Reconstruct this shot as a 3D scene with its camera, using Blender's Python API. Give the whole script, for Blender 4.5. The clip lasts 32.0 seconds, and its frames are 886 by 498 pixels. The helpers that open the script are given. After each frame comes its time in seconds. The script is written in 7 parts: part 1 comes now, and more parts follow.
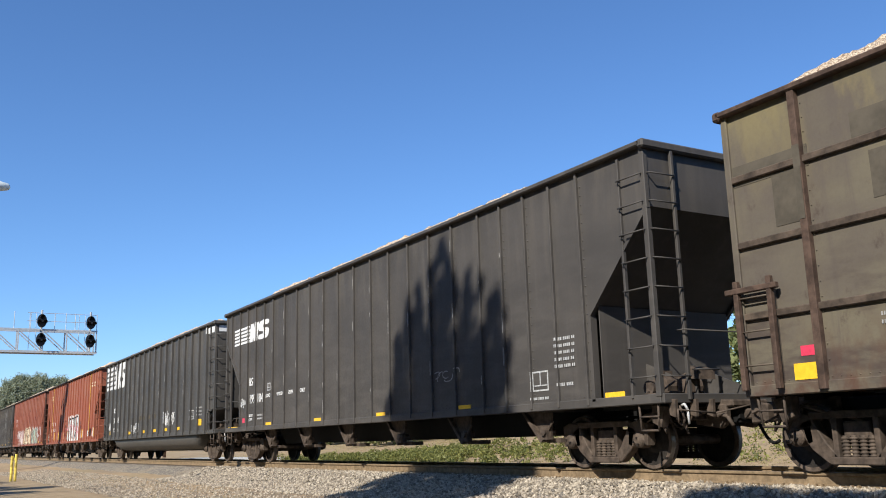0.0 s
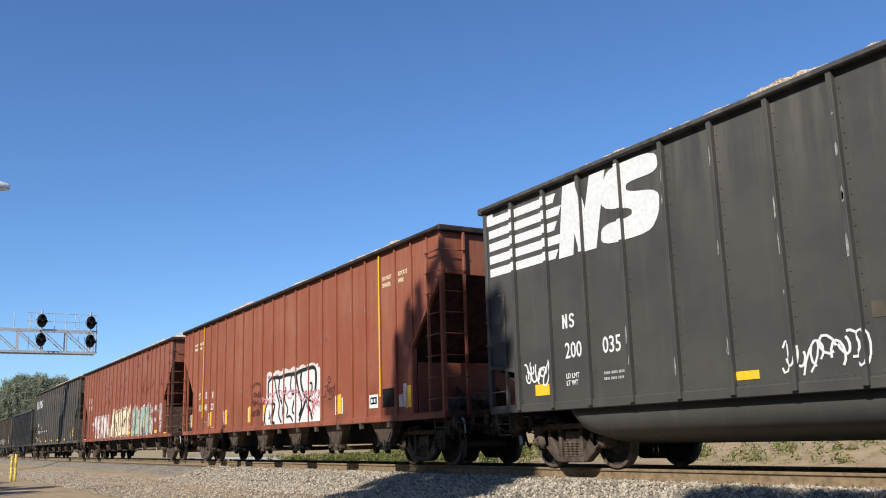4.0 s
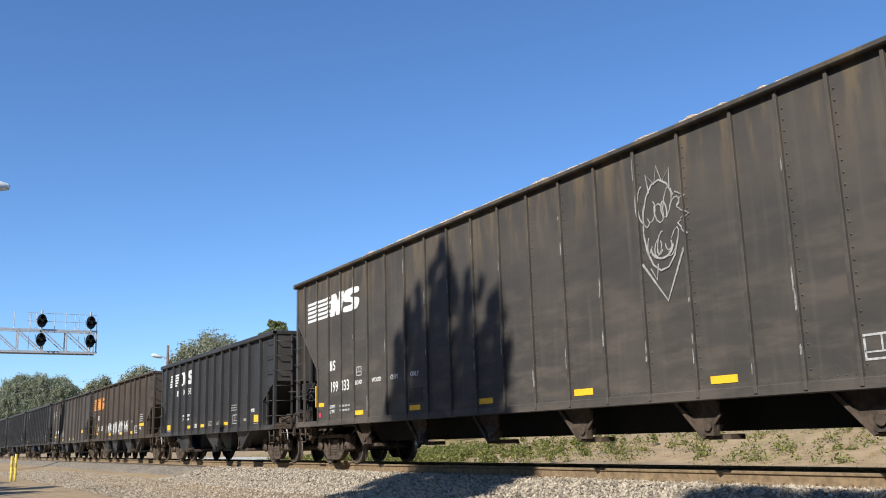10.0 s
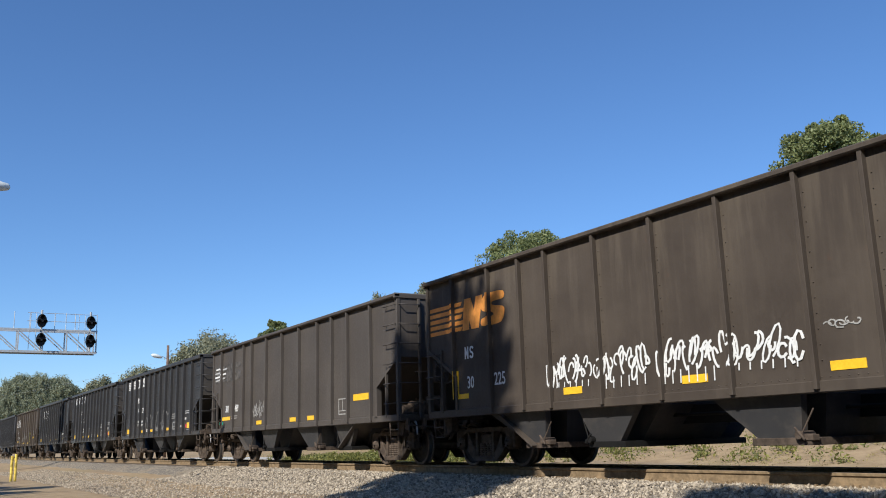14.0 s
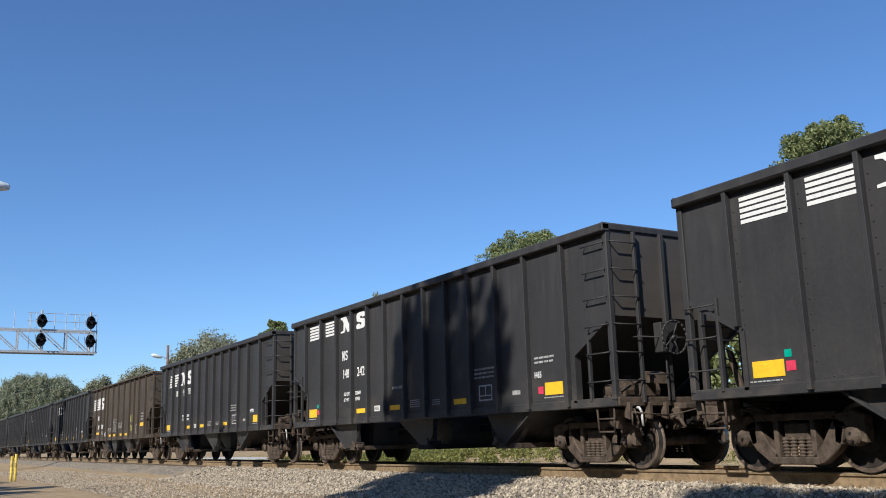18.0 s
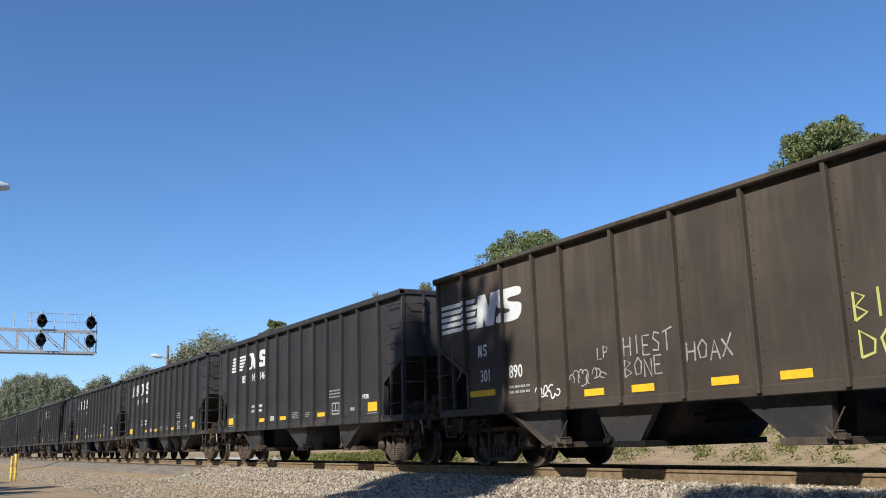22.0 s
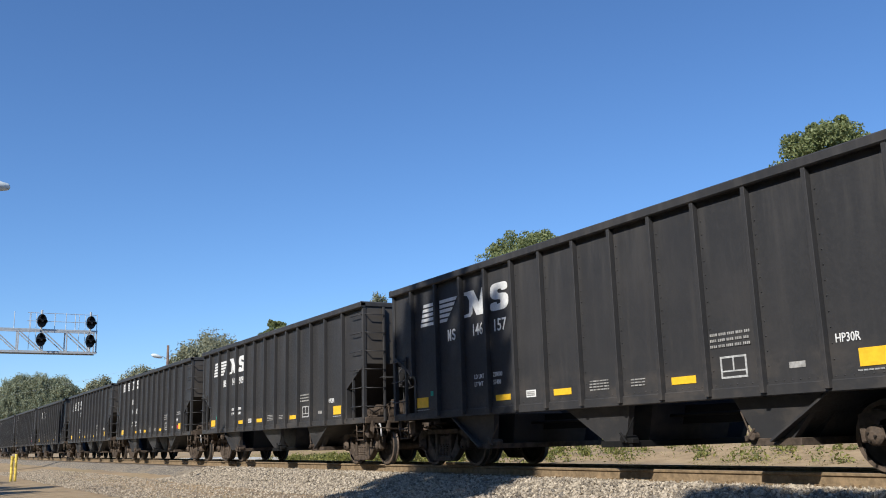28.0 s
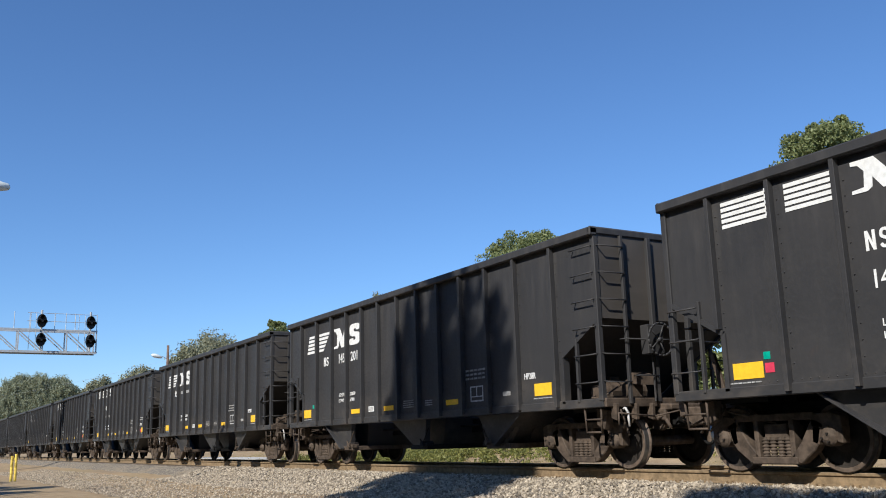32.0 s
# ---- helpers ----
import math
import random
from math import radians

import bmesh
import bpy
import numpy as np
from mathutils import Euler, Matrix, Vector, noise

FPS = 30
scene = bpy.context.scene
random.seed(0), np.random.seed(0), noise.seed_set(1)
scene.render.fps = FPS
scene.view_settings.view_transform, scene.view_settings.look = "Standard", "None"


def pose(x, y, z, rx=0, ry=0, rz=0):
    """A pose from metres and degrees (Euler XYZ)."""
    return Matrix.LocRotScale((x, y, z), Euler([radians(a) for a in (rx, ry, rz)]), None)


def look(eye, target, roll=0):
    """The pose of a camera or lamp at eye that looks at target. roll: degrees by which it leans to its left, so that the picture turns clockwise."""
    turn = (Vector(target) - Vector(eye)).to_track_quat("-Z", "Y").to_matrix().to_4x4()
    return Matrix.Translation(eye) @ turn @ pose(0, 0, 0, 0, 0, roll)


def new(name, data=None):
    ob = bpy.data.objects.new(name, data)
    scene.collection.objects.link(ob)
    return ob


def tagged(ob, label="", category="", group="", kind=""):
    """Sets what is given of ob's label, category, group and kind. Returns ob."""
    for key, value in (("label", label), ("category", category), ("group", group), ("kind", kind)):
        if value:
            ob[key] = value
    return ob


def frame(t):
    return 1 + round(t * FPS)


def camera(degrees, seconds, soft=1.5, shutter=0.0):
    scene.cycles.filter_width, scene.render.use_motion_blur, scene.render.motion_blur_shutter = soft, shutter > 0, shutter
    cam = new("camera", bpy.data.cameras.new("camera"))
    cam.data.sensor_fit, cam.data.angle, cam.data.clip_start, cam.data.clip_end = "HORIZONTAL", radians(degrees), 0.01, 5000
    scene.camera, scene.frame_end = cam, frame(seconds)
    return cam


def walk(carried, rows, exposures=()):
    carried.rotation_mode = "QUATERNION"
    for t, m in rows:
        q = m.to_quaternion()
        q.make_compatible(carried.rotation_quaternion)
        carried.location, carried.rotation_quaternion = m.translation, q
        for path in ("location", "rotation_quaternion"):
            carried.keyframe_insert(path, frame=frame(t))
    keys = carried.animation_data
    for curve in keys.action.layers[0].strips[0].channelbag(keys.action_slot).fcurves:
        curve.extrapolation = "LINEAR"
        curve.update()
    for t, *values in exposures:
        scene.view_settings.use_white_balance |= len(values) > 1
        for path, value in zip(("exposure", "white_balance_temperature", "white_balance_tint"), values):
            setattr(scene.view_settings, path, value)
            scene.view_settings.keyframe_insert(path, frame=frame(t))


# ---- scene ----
# Coordinates: x along the track (the train runs towards +x), y away from the camera,
# z up from the top of the rails; the track's centre line is y = 0.
EYE = Vector((0.08, -11.58, 0.575))
PITCH, YAW, ROLL = radians(11.892), radians(58.978), -1.626
AHEAD = Vector((-math.sin(YAW) * math.cos(PITCH), math.cos(YAW) * math.cos(PITCH), math.sin(PITCH)))
cam = camera(52.21, 32.0, soft=1.0)
walk(cam, [(0.0, look(EYE, EYE + AHEAD, ROLL)), (32.0, look(EYE, EYE + AHEAD, ROLL))],
     exposures=[(t, e, 5450, 10) for t, e in ((0.0, 0.52), (1.0, 0.54), (2.0, 0.47), (3.5, 0.37), (5.0, 0.26), (6.0, 0.18), (7.0, 0.29), (8.0, 0.24), (9.0, 0.29),
                                              (10.0, 0.5), (11.0, 0.42), (12.0, 0.38), (13.0, 0.33), (17.0, 0.31), (21.0, 0.34), (25.0, 0.34), (28.0, 0.35), (32.0, 0.34))])

# ---------------------------------------------------------------- light
SUN_TO = Vector((0.36, -0.70, 0.615)).normalized()
world = bpy.data.worlds.new("sky")
scene.world = world
world.use_nodes = True
wn = world.node_tree
wn.nodes.clear()
w_out = wn.nodes.new("ShaderNodeOutputWorld")
w_bg = wn.nodes.new("ShaderNodeBackground")
w_sky = wn.nodes.new("ShaderNodeTexSky")
w_sky.sky_type = "NISHITA"
w_sky.sun_disc = False
w_sky.sun_elevation = math.asin(SUN_TO.z)
w_sky.sun_rotation = math.atan2(SUN_TO.x, SUN_TO.y)
w_sky.altitude = 200
w_sky.air_density = 1.0
w_sky.dust_density = 0.1
w_sky.ozone_density = 5.5
w_bg.inputs["Strength"].default_value = 0.095
wn.links.new(w_sky.outputs[0], w_bg.inputs["Color"])
wn.links.new(w_bg.outputs[0], w_out.inputs["Surface"])
sun = new("sun", bpy.data.lights.new("sun", "SUN"))
sun.data.energy, sun.data.angle, sun.data.color = 5.0, radians(0.53), (1.0, 0.86, 0.66)
sun.matrix_world = look(SUN_TO * 60, (0, 0, 0))


# ---------------------------------------------------------------- materials
def mat_base(name):
    m = bpy.data.materials.new(name)
    m.use_nodes = True
    nt = m.node_tree
    return m, nt, nt.nodes["Principled BSDF"]


def coords(nt, kind="Object", scale=(1, 1, 1), shift=False):
    tc = nt.nodes.new("ShaderNodeTexCoord")
    mp = nt.nodes.new("ShaderNodeMapping")
    mp.inputs["Scale"].default_value = scale
    nt.links.new(tc.outputs[kind], mp.inputs["Vector"])
    if shift:
        oi = nt.nodes.new("ShaderNodeObjectInfo")
        mu = nt.nodes.new("ShaderNodeMath")
        mu.operation = "MULTIPLY"
        mu.inputs[1].default_value = 37.0
        nt.links.new(oi.outputs["Random"], mu.inputs[0])
        nt.links.new(mu.outputs[0], mp.inputs["Location"])
    return mp.outputs[0]


def noise_tex(nt, vec, scale, detail=4.0, rough=0.55):
    n = nt.nodes.new("ShaderNodeTexNoise")
    n.inputs["Scale"].default_value, n.inputs["Detail"].default_value = scale, detail
    n.inputs["Roughness"].default_value = rough
    nt.links.new(vec, n.inputs["Vector"])
    return n.outputs["Fac"]


def ramp(nt, fac, lo, hi, a=0.0, b=1.0):
    r = nt.nodes.new("ShaderNodeMapRange")
    r.inputs["From Min"].default_value, r.inputs["From Max"].default_value = lo, hi
    r.inputs["To Min"].default_value, r.inputs["To Max"].default_value = a, b
    r.interpolation_type = "SMOOTHSTEP"
    nt.links.new(fac, r.inputs["Value"])
    return r.outputs["Result"]


def mix(nt, fac, a, b):
    m = nt.nodes.new("ShaderNodeMix")
    m.data_type = "RGBA"
    if isinstance(fac, (int, float)):
        m.inputs[0].default_value = fac
    else:
        nt.links.new(fac, m.inputs[0])
    for i, v in ((6, a), (7, b)):
        if isinstance(v, tuple):
            m.inputs[i].default_value = (*v, 1)
        else:
            nt.links.new(v, m.inputs[i])
    return m.outputs[2]


def bump(nt, bsdf, fac, strength=0.3, dist=0.01):
    b = nt.nodes.new("ShaderNodeBump")
    b.inputs["Strength"].default_value, b.inputs["Distance"].default_value = strength, dist
    nt.links.new(fac, b.inputs["Height"])
    nt.links.new(b.outputs[0], bsdf.inputs["Normal"])


def paint(name, col, dust, rust, dusty=0.5, rusty=0.3, rough=0.55, streak=0.5, runs=None):
    """Weathered car paint: blotches, vertical streaks of dust, small rust spots."""
    m, nt, b = mat_base(name)
    big = noise_tex(nt, coords(nt, scale=(0.5, 0.5, 0.8)), 1.0, 5)
    run = noise_tex(nt, coords(nt, scale=(5.0, 5.0, 0.35)), 1.0, 4, 0.6)
    fine = noise_tex(nt, coords(nt), 26.0, 5, 0.7)
    spot = noise_tex(nt, coords(nt, scale=(1.6, 1.6, 1.1)), 1.6, 8, 0.68)
    c = mix(nt, ramp(nt, big, 0.35, 0.72, 0.0, dusty), col, dust)
    c = mix(nt, ramp(nt, run, 0.5, 0.78, 0.0, streak), c, dust)
    c = mix(nt, ramp(nt, spot, 0.66 - 0.1 * rusty, 0.74, 0.0, rusty), c, rust)
    if runs:
        # tapering runs of tan dirt, thickest under the top chord, and faint level bands of dust
        sep = nt.nodes.new("ShaderNodeSeparateXYZ")
        nt.links.new(coords(nt), sep.inputs[0])
        for (tone, lo, hi, amount, sc) in runs:
            drip = noise_tex(nt, coords(nt, scale=sc), 1.0, 6, 0.62)
            m1 = nt.nodes.new("ShaderNodeMath")
            m1.operation = "MULTIPLY"
            nt.links.new(ramp(nt, drip, 0.44, 0.66), m1.inputs[0])
            nt.links.new(ramp(nt, sep.outputs["Z"], lo, hi, 0.0, amount), m1.inputs[1])
            c = mix(nt, m1.outputs[0], c, tone)
    c = mix(nt, ramp(nt, fine, 0.45, 0.75, 0.0, 0.14), c, dust)
    nt.links.new(c, b.inputs["Base Color"])
    nt.links.new(ramp(nt, fine, 0.3, 0.8, rough - 0.12, rough + 0.2), b.inputs["Roughness"])
    b.inputs["Specular IOR Level"].default_value = 0.22
    bump(nt, b, mix(nt, 0.5, run, fine), 0.12, 0.01)
    return m


def plain(name, col, rough=0.6, metal=0.0, vary=0.25, scale=9.0):
    m, nt, b = mat_base(name)
    f = noise_tex(nt, coords(nt, shift=True), scale, 5, 0.65)
    dark = tuple(v * (1 - vary) for v in col)
    light = tuple(min(1, v * (1 + 0.5 * vary)) for v in col)
    nt.links.new(mix(nt, ramp(nt, f, 0.3, 0.7), dark, light), b.inputs["Base Color"])
    b.inputs["Roughness"].default_value, b.inputs["Metallic"].default_value = rough, metal
    b.inputs["Specular IOR Level"].default_value = 0.3
    bump(nt, b, f, 0.15, 0.01)
    return m


M = {}
M["black"] = paint("black_car_paint", (0.035, 0.035, 0.037), (0.078, 0.072, 0.067), (0.09, 0.05, 0.03), 0.25, 0.12, 0.5, 0.3, [((0.085, 0.080, 0.075), 1.9, 4.1, 0.35, (4.5, 4.5, 0.5)), ((0.095, 0.082, 0.070), 2.0, 1.1, 0.55, (1.4, 1.4, 2.2))])
M["black_old"] = paint("faded_black_paint", (0.058, 0.053, 0.048), (0.116, 0.101, 0.083), (0.12, 0.06, 0.03), 0.45, 0.35, 0.6, 0.5,
                       [((0.165, 0.124, 0.070), 3.5, 5.2, 0.65, (3.2, 3.2, 0.55)), ((0.15, 0.125, 0.10), 5.2, 1.2, 0.45, (0.7, 0.7, 3.2))])
M["black_mid"] = paint("weathered_and_lit_black_paint", (0.060, 0.055, 0.050), (0.115, 0.102, 0.088), (0.10, 0.055, 0.03), 0.4, 0.25, 0.55, 0.4,
                       [((0.125, 0.110, 0.088), 3.2, 5.2, 0.4, (3.2, 3.2, 0.5)), ((0.12, 0.108, 0.095), 5.2, 1.2, 0.4, (0.7, 0.7, 3.2))])
M["grey_black"] = paint("grey_black_paint", (0.062, 0.059, 0.055), (0.115, 0.105, 0.092), (0.09, 0.05, 0.03), 0.4, 0.15, 0.5, 0.4, [((0.16, 0.145, 0.12), 3.0, 5.2, 0.5, (4.0, 4.0, 0.4))])
M["brown"] = paint("coal_brown_paint", (0.060, 0.048, 0.038), (0.11, 0.090, 0.070), (0.13, 0.06, 0.03), 0.5, 0.3, 0.65, 0.5, [((0.14, 0.115, 0.085), 1.5, 4.1, 0.45, (4.0, 4.0, 0.4)), ((0.045, 0.035, 0.028), 4.1, 1.1, 0.5, (1.5, 1.5, 0.8))])
M["brown_dark"] = paint("dark_brown_paint", (0.070, 0.061, 0.054), (0.115, 0.100, 0.086), (0.1, 0.05, 0.03), 0.45, 0.25, 0.6, 0.5)
M["red"] = paint("oxide_red_paint", (0.262, 0.078, 0.043), (0.32, 0.135, 0.078), (0.085, 0.036, 0.025), 0.5, 0.8, 0.6, 0.45, [((0.36, 0.18, 0.11), 1.1, 5.2, 0.4, (6.0, 6.0, 0.3)), ((0.11, 0.052, 0.036), 2.6, 1.1, 0.6, (2.2, 2.2, 1.0))])
M["red_b"] = paint("blotched_red_paint", (0.245, 0.074, 0.043), (0.29, 0.135, 0.085), (0.07, 0.035, 0.027), 0.45, 1.0, 0.6, 0.45, [((0.32, 0.17, 0.115), 1.1, 5.2, 0.5, (6.0, 6.0, 0.3)), ((0.09, 0.048, 0.036), 2.9, 1.1, 0.85, (2.0, 2.0, 0.9))])
M["old_olive"] = paint("worn_olive_steel", (0.150, 0.130, 0.088), (0.104, 0.086, 0.070), (0.055, 0.036, 0.030), 0.9, 0.8, 0.7, 0.9,
                       [((0.225, 0.185, 0.085), 3.2, 5.2, 0.7, (1.7, 1.7, 0.7)), ((0.068, 0.052, 0.044), 3.9, 1.4, 0.95, (0.8, 0.8, 2.4)), ((0.088, 0.045, 0.030), 2.2, 1.1, 0.9, (1.6, 1.6, 1.2))])
M["red_grime"] = plain("grimy_brown_red_steel", (0.075, 0.036, 0.026), 0.8, 0.0, 0.5, 4.0)
M["chord_dark"] = plain("dark_worn_chord", (0.045, 0.033, 0.028), 0.7, 0.0, 0.5, 4.0)
M["patch_olive"] = plain("dull_patch_paint", (0.092, 0.078, 0.056), 0.75, 0.0, 0.3, 2.5)
M["patch_dark"] = plain("dark_patch_paint", (0.034, 0.032, 0.031), 0.6, 0.0, 0.3, 3.0)
M["ghost"] = plain("worn_off_emblem_paint", (0.100, 0.093, 0.086), 0.7, 0.0, 0.6, 4.0)
M["rust"] = plain("rusty_brown_steel", (0.084, 0.054, 0.038), 0.8, 0.0, 0.5, 6.0)
M["olive_rib"] = plain("rust_stained_rib", (0.095, 0.070, 0.050), 0.8, 0.0, 0.6, 3.0)
M["truck"] = plain("grimy_cast_steel", (0.086, 0.064, 0.047), 0.78, 0.0, 0.5, 7.0)
# oily steel, darkened further to stand in for the shade under the cars
M["truck_dark"] = plain("oily_shaded_dark_steel", (0.007, 0.0065, 0.006), 0.8, 0.0, 0.4, 7.0)
M["wheel"] = plain("brown_wheel_steel", (0.13, 0.098, 0.074), 0.6, 0.2, 0.45, 8.0)
# inner wheel face, darker than the rim
M["wheel_plate"] = plain("dark_wheel_plate", (0.028, 0.023, 0.019), 0.7, 0.0, 0.5, 8.0)
M["tread"] = plain("polished_wheel_rim", (0.32, 0.31, 0.30), 0.32, 0.9, 0.2, 20.0)
M["rail"] = plain("rusty_rail_web", (0.24, 0.172, 0.098), 0.8, 0.0, 0.35, 9.0)
M["railtop"] = plain("polished_rail_head", (0.17, 0.145, 0.14), 0.5, 0.6, 0.25, 14.0)
M["tie"] = plain("weathered_tie_wood", (0.12, 0.095, 0.072), 0.9, 0.0, 0.45, 5.0)
M["white"] = plain("white_marking_paint", (0.74, 0.74, 0.72), 0.55, 0.0, 0.12, 14.0)
M["cream"], _nt, _b = mat_base("cream_spray_paint")
_g, _h = noise_tex(_nt, coords(_nt, scale=(3, 3, 0.8)), 2.0, 6, 0.7), noise_tex(_nt, coords(_nt), 30.0, 4)
_c = mix(_nt, ramp(_nt, _h, 0.3, 0.7), (0.72, 0.60, 0.40), (0.84, 0.76, 0.55))
_nt.links.new(mix(_nt, ramp(_nt, _g, 0.6, 0.7, 0.0, 0.7), _c, (0.40, 0.22, 0.12)), _b.inputs["Base Color"])
_b.inputs["Roughness"].default_value = 0.6
M["teal"], _nt, _b = mat_base("faded_teal_spray_paint")
_f, _g = noise_tex(_nt, coords(_nt), 1.6, 4), noise_tex(_nt, coords(_nt), 5.0, 6, 0.7)
_c = mix(_nt, ramp(_nt, _f, 0.4, 0.62), (0.28, 0.44, 0.36), (0.50, 0.48, 0.33))
_nt.links.new(mix(_nt, ramp(_nt, _g, 0.58, 0.68, 0.0, 0.8), _c, (0.22, 0.10, 0.06)), _b.inputs["Base Color"])
_b.inputs["Roughness"].default_value = 0.6
M["pink"] = plain("pink_spray_paint", (0.72, 0.30, 0.34), 0.5, 0.0, 0.2, 8.0)
M["pink_pale"] = plain("washed_pink_spray", (0.62, 0.46, 0.45), 0.6, 0.0, 0.4, 8.0)
M["white_worn"], _nt, _b = mat_base("worn_white_spray_paint")
_f = noise_tex(_nt, coords(_nt, scale=(1.2, 1.2, 1.0)), 2.2, 5, 0.6)
_c = mix(_nt, ramp(_nt, _f, 0.46, 0.64), (0.74, 0.70, 0.66), (0.42, 0.17, 0.13))
_nt.links.new(_c, _b.inputs["Base Color"])
_b.inputs["Roughness"].default_value = 0.6
M["white_soft"] = plain("thin_white_overspray", (0.70, 0.62, 0.58), 0.7, 0.0, 0.3, 18.0)
M["ink"] = plain("black_spray_paint", (0.02, 0.02, 0.02), 0.6, 0.0, 0.2, 8.0)
M["faint"] = plain("worn_white_paint", (0.36, 0.35, 0.33), 0.65, 0.0, 0.4, 11.0)
M["chalk_thin"] = plain("thin_chalk_spray", (0.20, 0.20, 0.20), 0.7, 0.0, 0.6, 7.0)
M["grime"] = plain("dark_spray_scrawl", (0.10, 0.035, 0.028), 0.65, 0.0, 0.3, 11.0)
M["orange_mark"] = plain("orange_marking_paint", (0.78, 0.32, 0.06), 0.55, 0.0, 0.15, 12.0)
M["yellow"] = plain("yellow_reflector", (0.86, 0.52, 0.02), 0.4, 0.0, 0.12, 14.0)
M["steel_line"] = plain("grey_spray_line", (0.17, 0.20, 0.22), 0.6, 0.0, 0.4, 8.0)
M["yellow_pale"] = plain("pale_yellow_spray", (0.55, 0.55, 0.16), 0.6, 0.0, 0.2, 12.0)
M["red_tag"] = plain("red_tag", (0.62, 0.05, 0.10), 0.4, 0.0, 0.15, 12.0)
M["green_tag"] = plain("green_tag", (0.02, 0.34, 0.24), 0.4, 0.0, 0.15, 12.0)
M["galv"] = plain("galvanised_steel", (0.52, 0.54, 0.55), 0.5, 0.35, 0.15, 5.0)
M["signal"] = plain("matt_black_signal", (0.018, 0.019, 0.022), 0.6, 0.0, 0.2, 6.0)
M["wood_pole"] = plain("weathered_pole_wood", (0.17, 0.115, 0.085), 0.9, 0.0, 0.35, 4.0)
M["post_yellow"] = plain("chipped_yellow_paint", (0.74, 0.56, 0.10), 0.55, 0.0, 0.5, 6.0)
M["concrete"] = plain("pale_concrete", (0.50, 0.49, 0.46), 0.85, 0.0, 0.15, 2.0)
M["bark"] = plain("grey_brown_bark", (0.11, 0.085, 0.06), 0.9, 0.0, 0.4, 5.0)
M["lamp"] = plain("white_lamp_housing", (0.72, 0.76, 0.74), 0.35, 0.0, 0.1, 3.0)
M["glass"], _nt, _b = mat_base("lamp_glass")
_b.inputs["Base Color"].default_value = (0.9, 0.95, 0.92, 1)
_b.inputs["Roughness"].default_value, _b.inputs["Transmission Weight"].default_value = 0.12, 0.9
M["chips"], _nt, _b = mat_base("fresh_wood_chips")
_f = noise_tex(_nt, coords(_nt), 30.0, 5, 0.75)
_nt.links.new(mix(_nt, ramp(_nt, _f, 0.38, 0.62), (0.20, 0.115, 0.06), (0.86, 0.71, 0.51)), _b.inputs["Base Color"])
_b.inputs["Roughness"].default_value = 0.9
bump(_nt, _b, _f, 0.9, 0.05)


def leaf_mat(name, dark, light, through_light=0.35):
    m, nt, b = mat_base(name)
    g = nt.nodes.new("ShaderNodeNewGeometry")
    f = noise_tex(nt, coords(nt), 0.7, 3)
    c = mix(nt, g.outputs["Random Per Island"], dark, light)
    c = mix(nt, ramp(nt, f, 0.35, 0.7, 0.0, 0.3), c, tuple(v * 0.7 for v in dark))
    nt.links.new(c, b.inputs["Base Color"])
    b.inputs["Roughness"].default_value = 0.6
    thin = nt.nodes.new("ShaderNodeBsdfTranslucent")
    both = nt.nodes.new("ShaderNodeMixShader")
    both.inputs[0].default_value = through_light
    nt.links.new(c, thin.inputs["Color"])
    nt.links.new(b.outputs[0], both.inputs[1])
    nt.links.new(thin.outputs[0], both.inputs[2])
    out = [n for n in nt.nodes if n.type == "OUTPUT_MATERIAL"][0]
    nt.links.new(both.outputs[0], out.inputs["Surface"])
    return m


M["hose_pale"] = plain("pale_chalky_rubber", (0.55, 0.54, 0.52), 0.6, 0.0, 0.3, 20.0)
M["scuff"] = plain("bare_pale_scuff", (0.30, 0.29, 0.27), 0.7, 0.0, 0.5, 20.0)
M["stencil"] = plain("thin_white_stencil", (0.46, 0.46, 0.45), 0.6, 0.0, 0.35, 20.0)
M["leaf"] = leaf_mat("green_leaves", (0.12, 0.15, 0.05), (0.33, 0.355, 0.145))
# leaves of the distant row: haze is put into this paler grey-green
M["leaf_hazed"] = leaf_mat("haze_paled_leaves", (0.21, 0.235, 0.15), (0.43, 0.45, 0.30))
M["leaf_dull"] = leaf_mat("dull_olive_leaves", (0.20, 0.205, 0.125), (0.38, 0.375, 0.24))
M["weed"] = leaf_mat("weed_leaves", (0.08, 0.10, 0.018), (0.32, 0.31, 0.08))
M["straw"] = leaf_mat("dry_grass", (0.27, 0.22, 0.08), (0.47, 0.41, 0.18))


def ground_mat():
    m, nt, b = mat_base("dusty_ground")
    v = coords(nt)
    big, mid, fine = noise_tex(nt, v, 0.22, 5), noise_tex(nt, v, 1.7, 6, 0.65), noise_tex(nt, v, 22.0, 5, 0.75)
    tracks = noise_tex(nt, coords(nt, scale=(0.06, 0.9, 1)), 1.0, 4)
    c = mix(nt, ramp(nt, mid, 0.3, 0.7), (0.24, 0.165, 0.085), (0.38, 0.275, 0.155))
    c = mix(nt, ramp(nt, big, 0.45, 0.7, 0.0, 0.45), c, (0.20, 0.165, 0.07))
    c = mix(nt, ramp(nt, tracks, 0.54, 0.68, 0.0, 0.6), c, (0.19, 0.145, 0.105))
    c = mix(nt, ramp(nt, fine, 0.42, 0.7, 0.0, 0.5), c, (0.42, 0.335, 0.20))
    nt.links.new(c, b.inputs["Base Color"])
    b.inputs["Roughness"].default_value = 0.95
    bump(nt, b, fine, 0.7, 0.03)
    return m


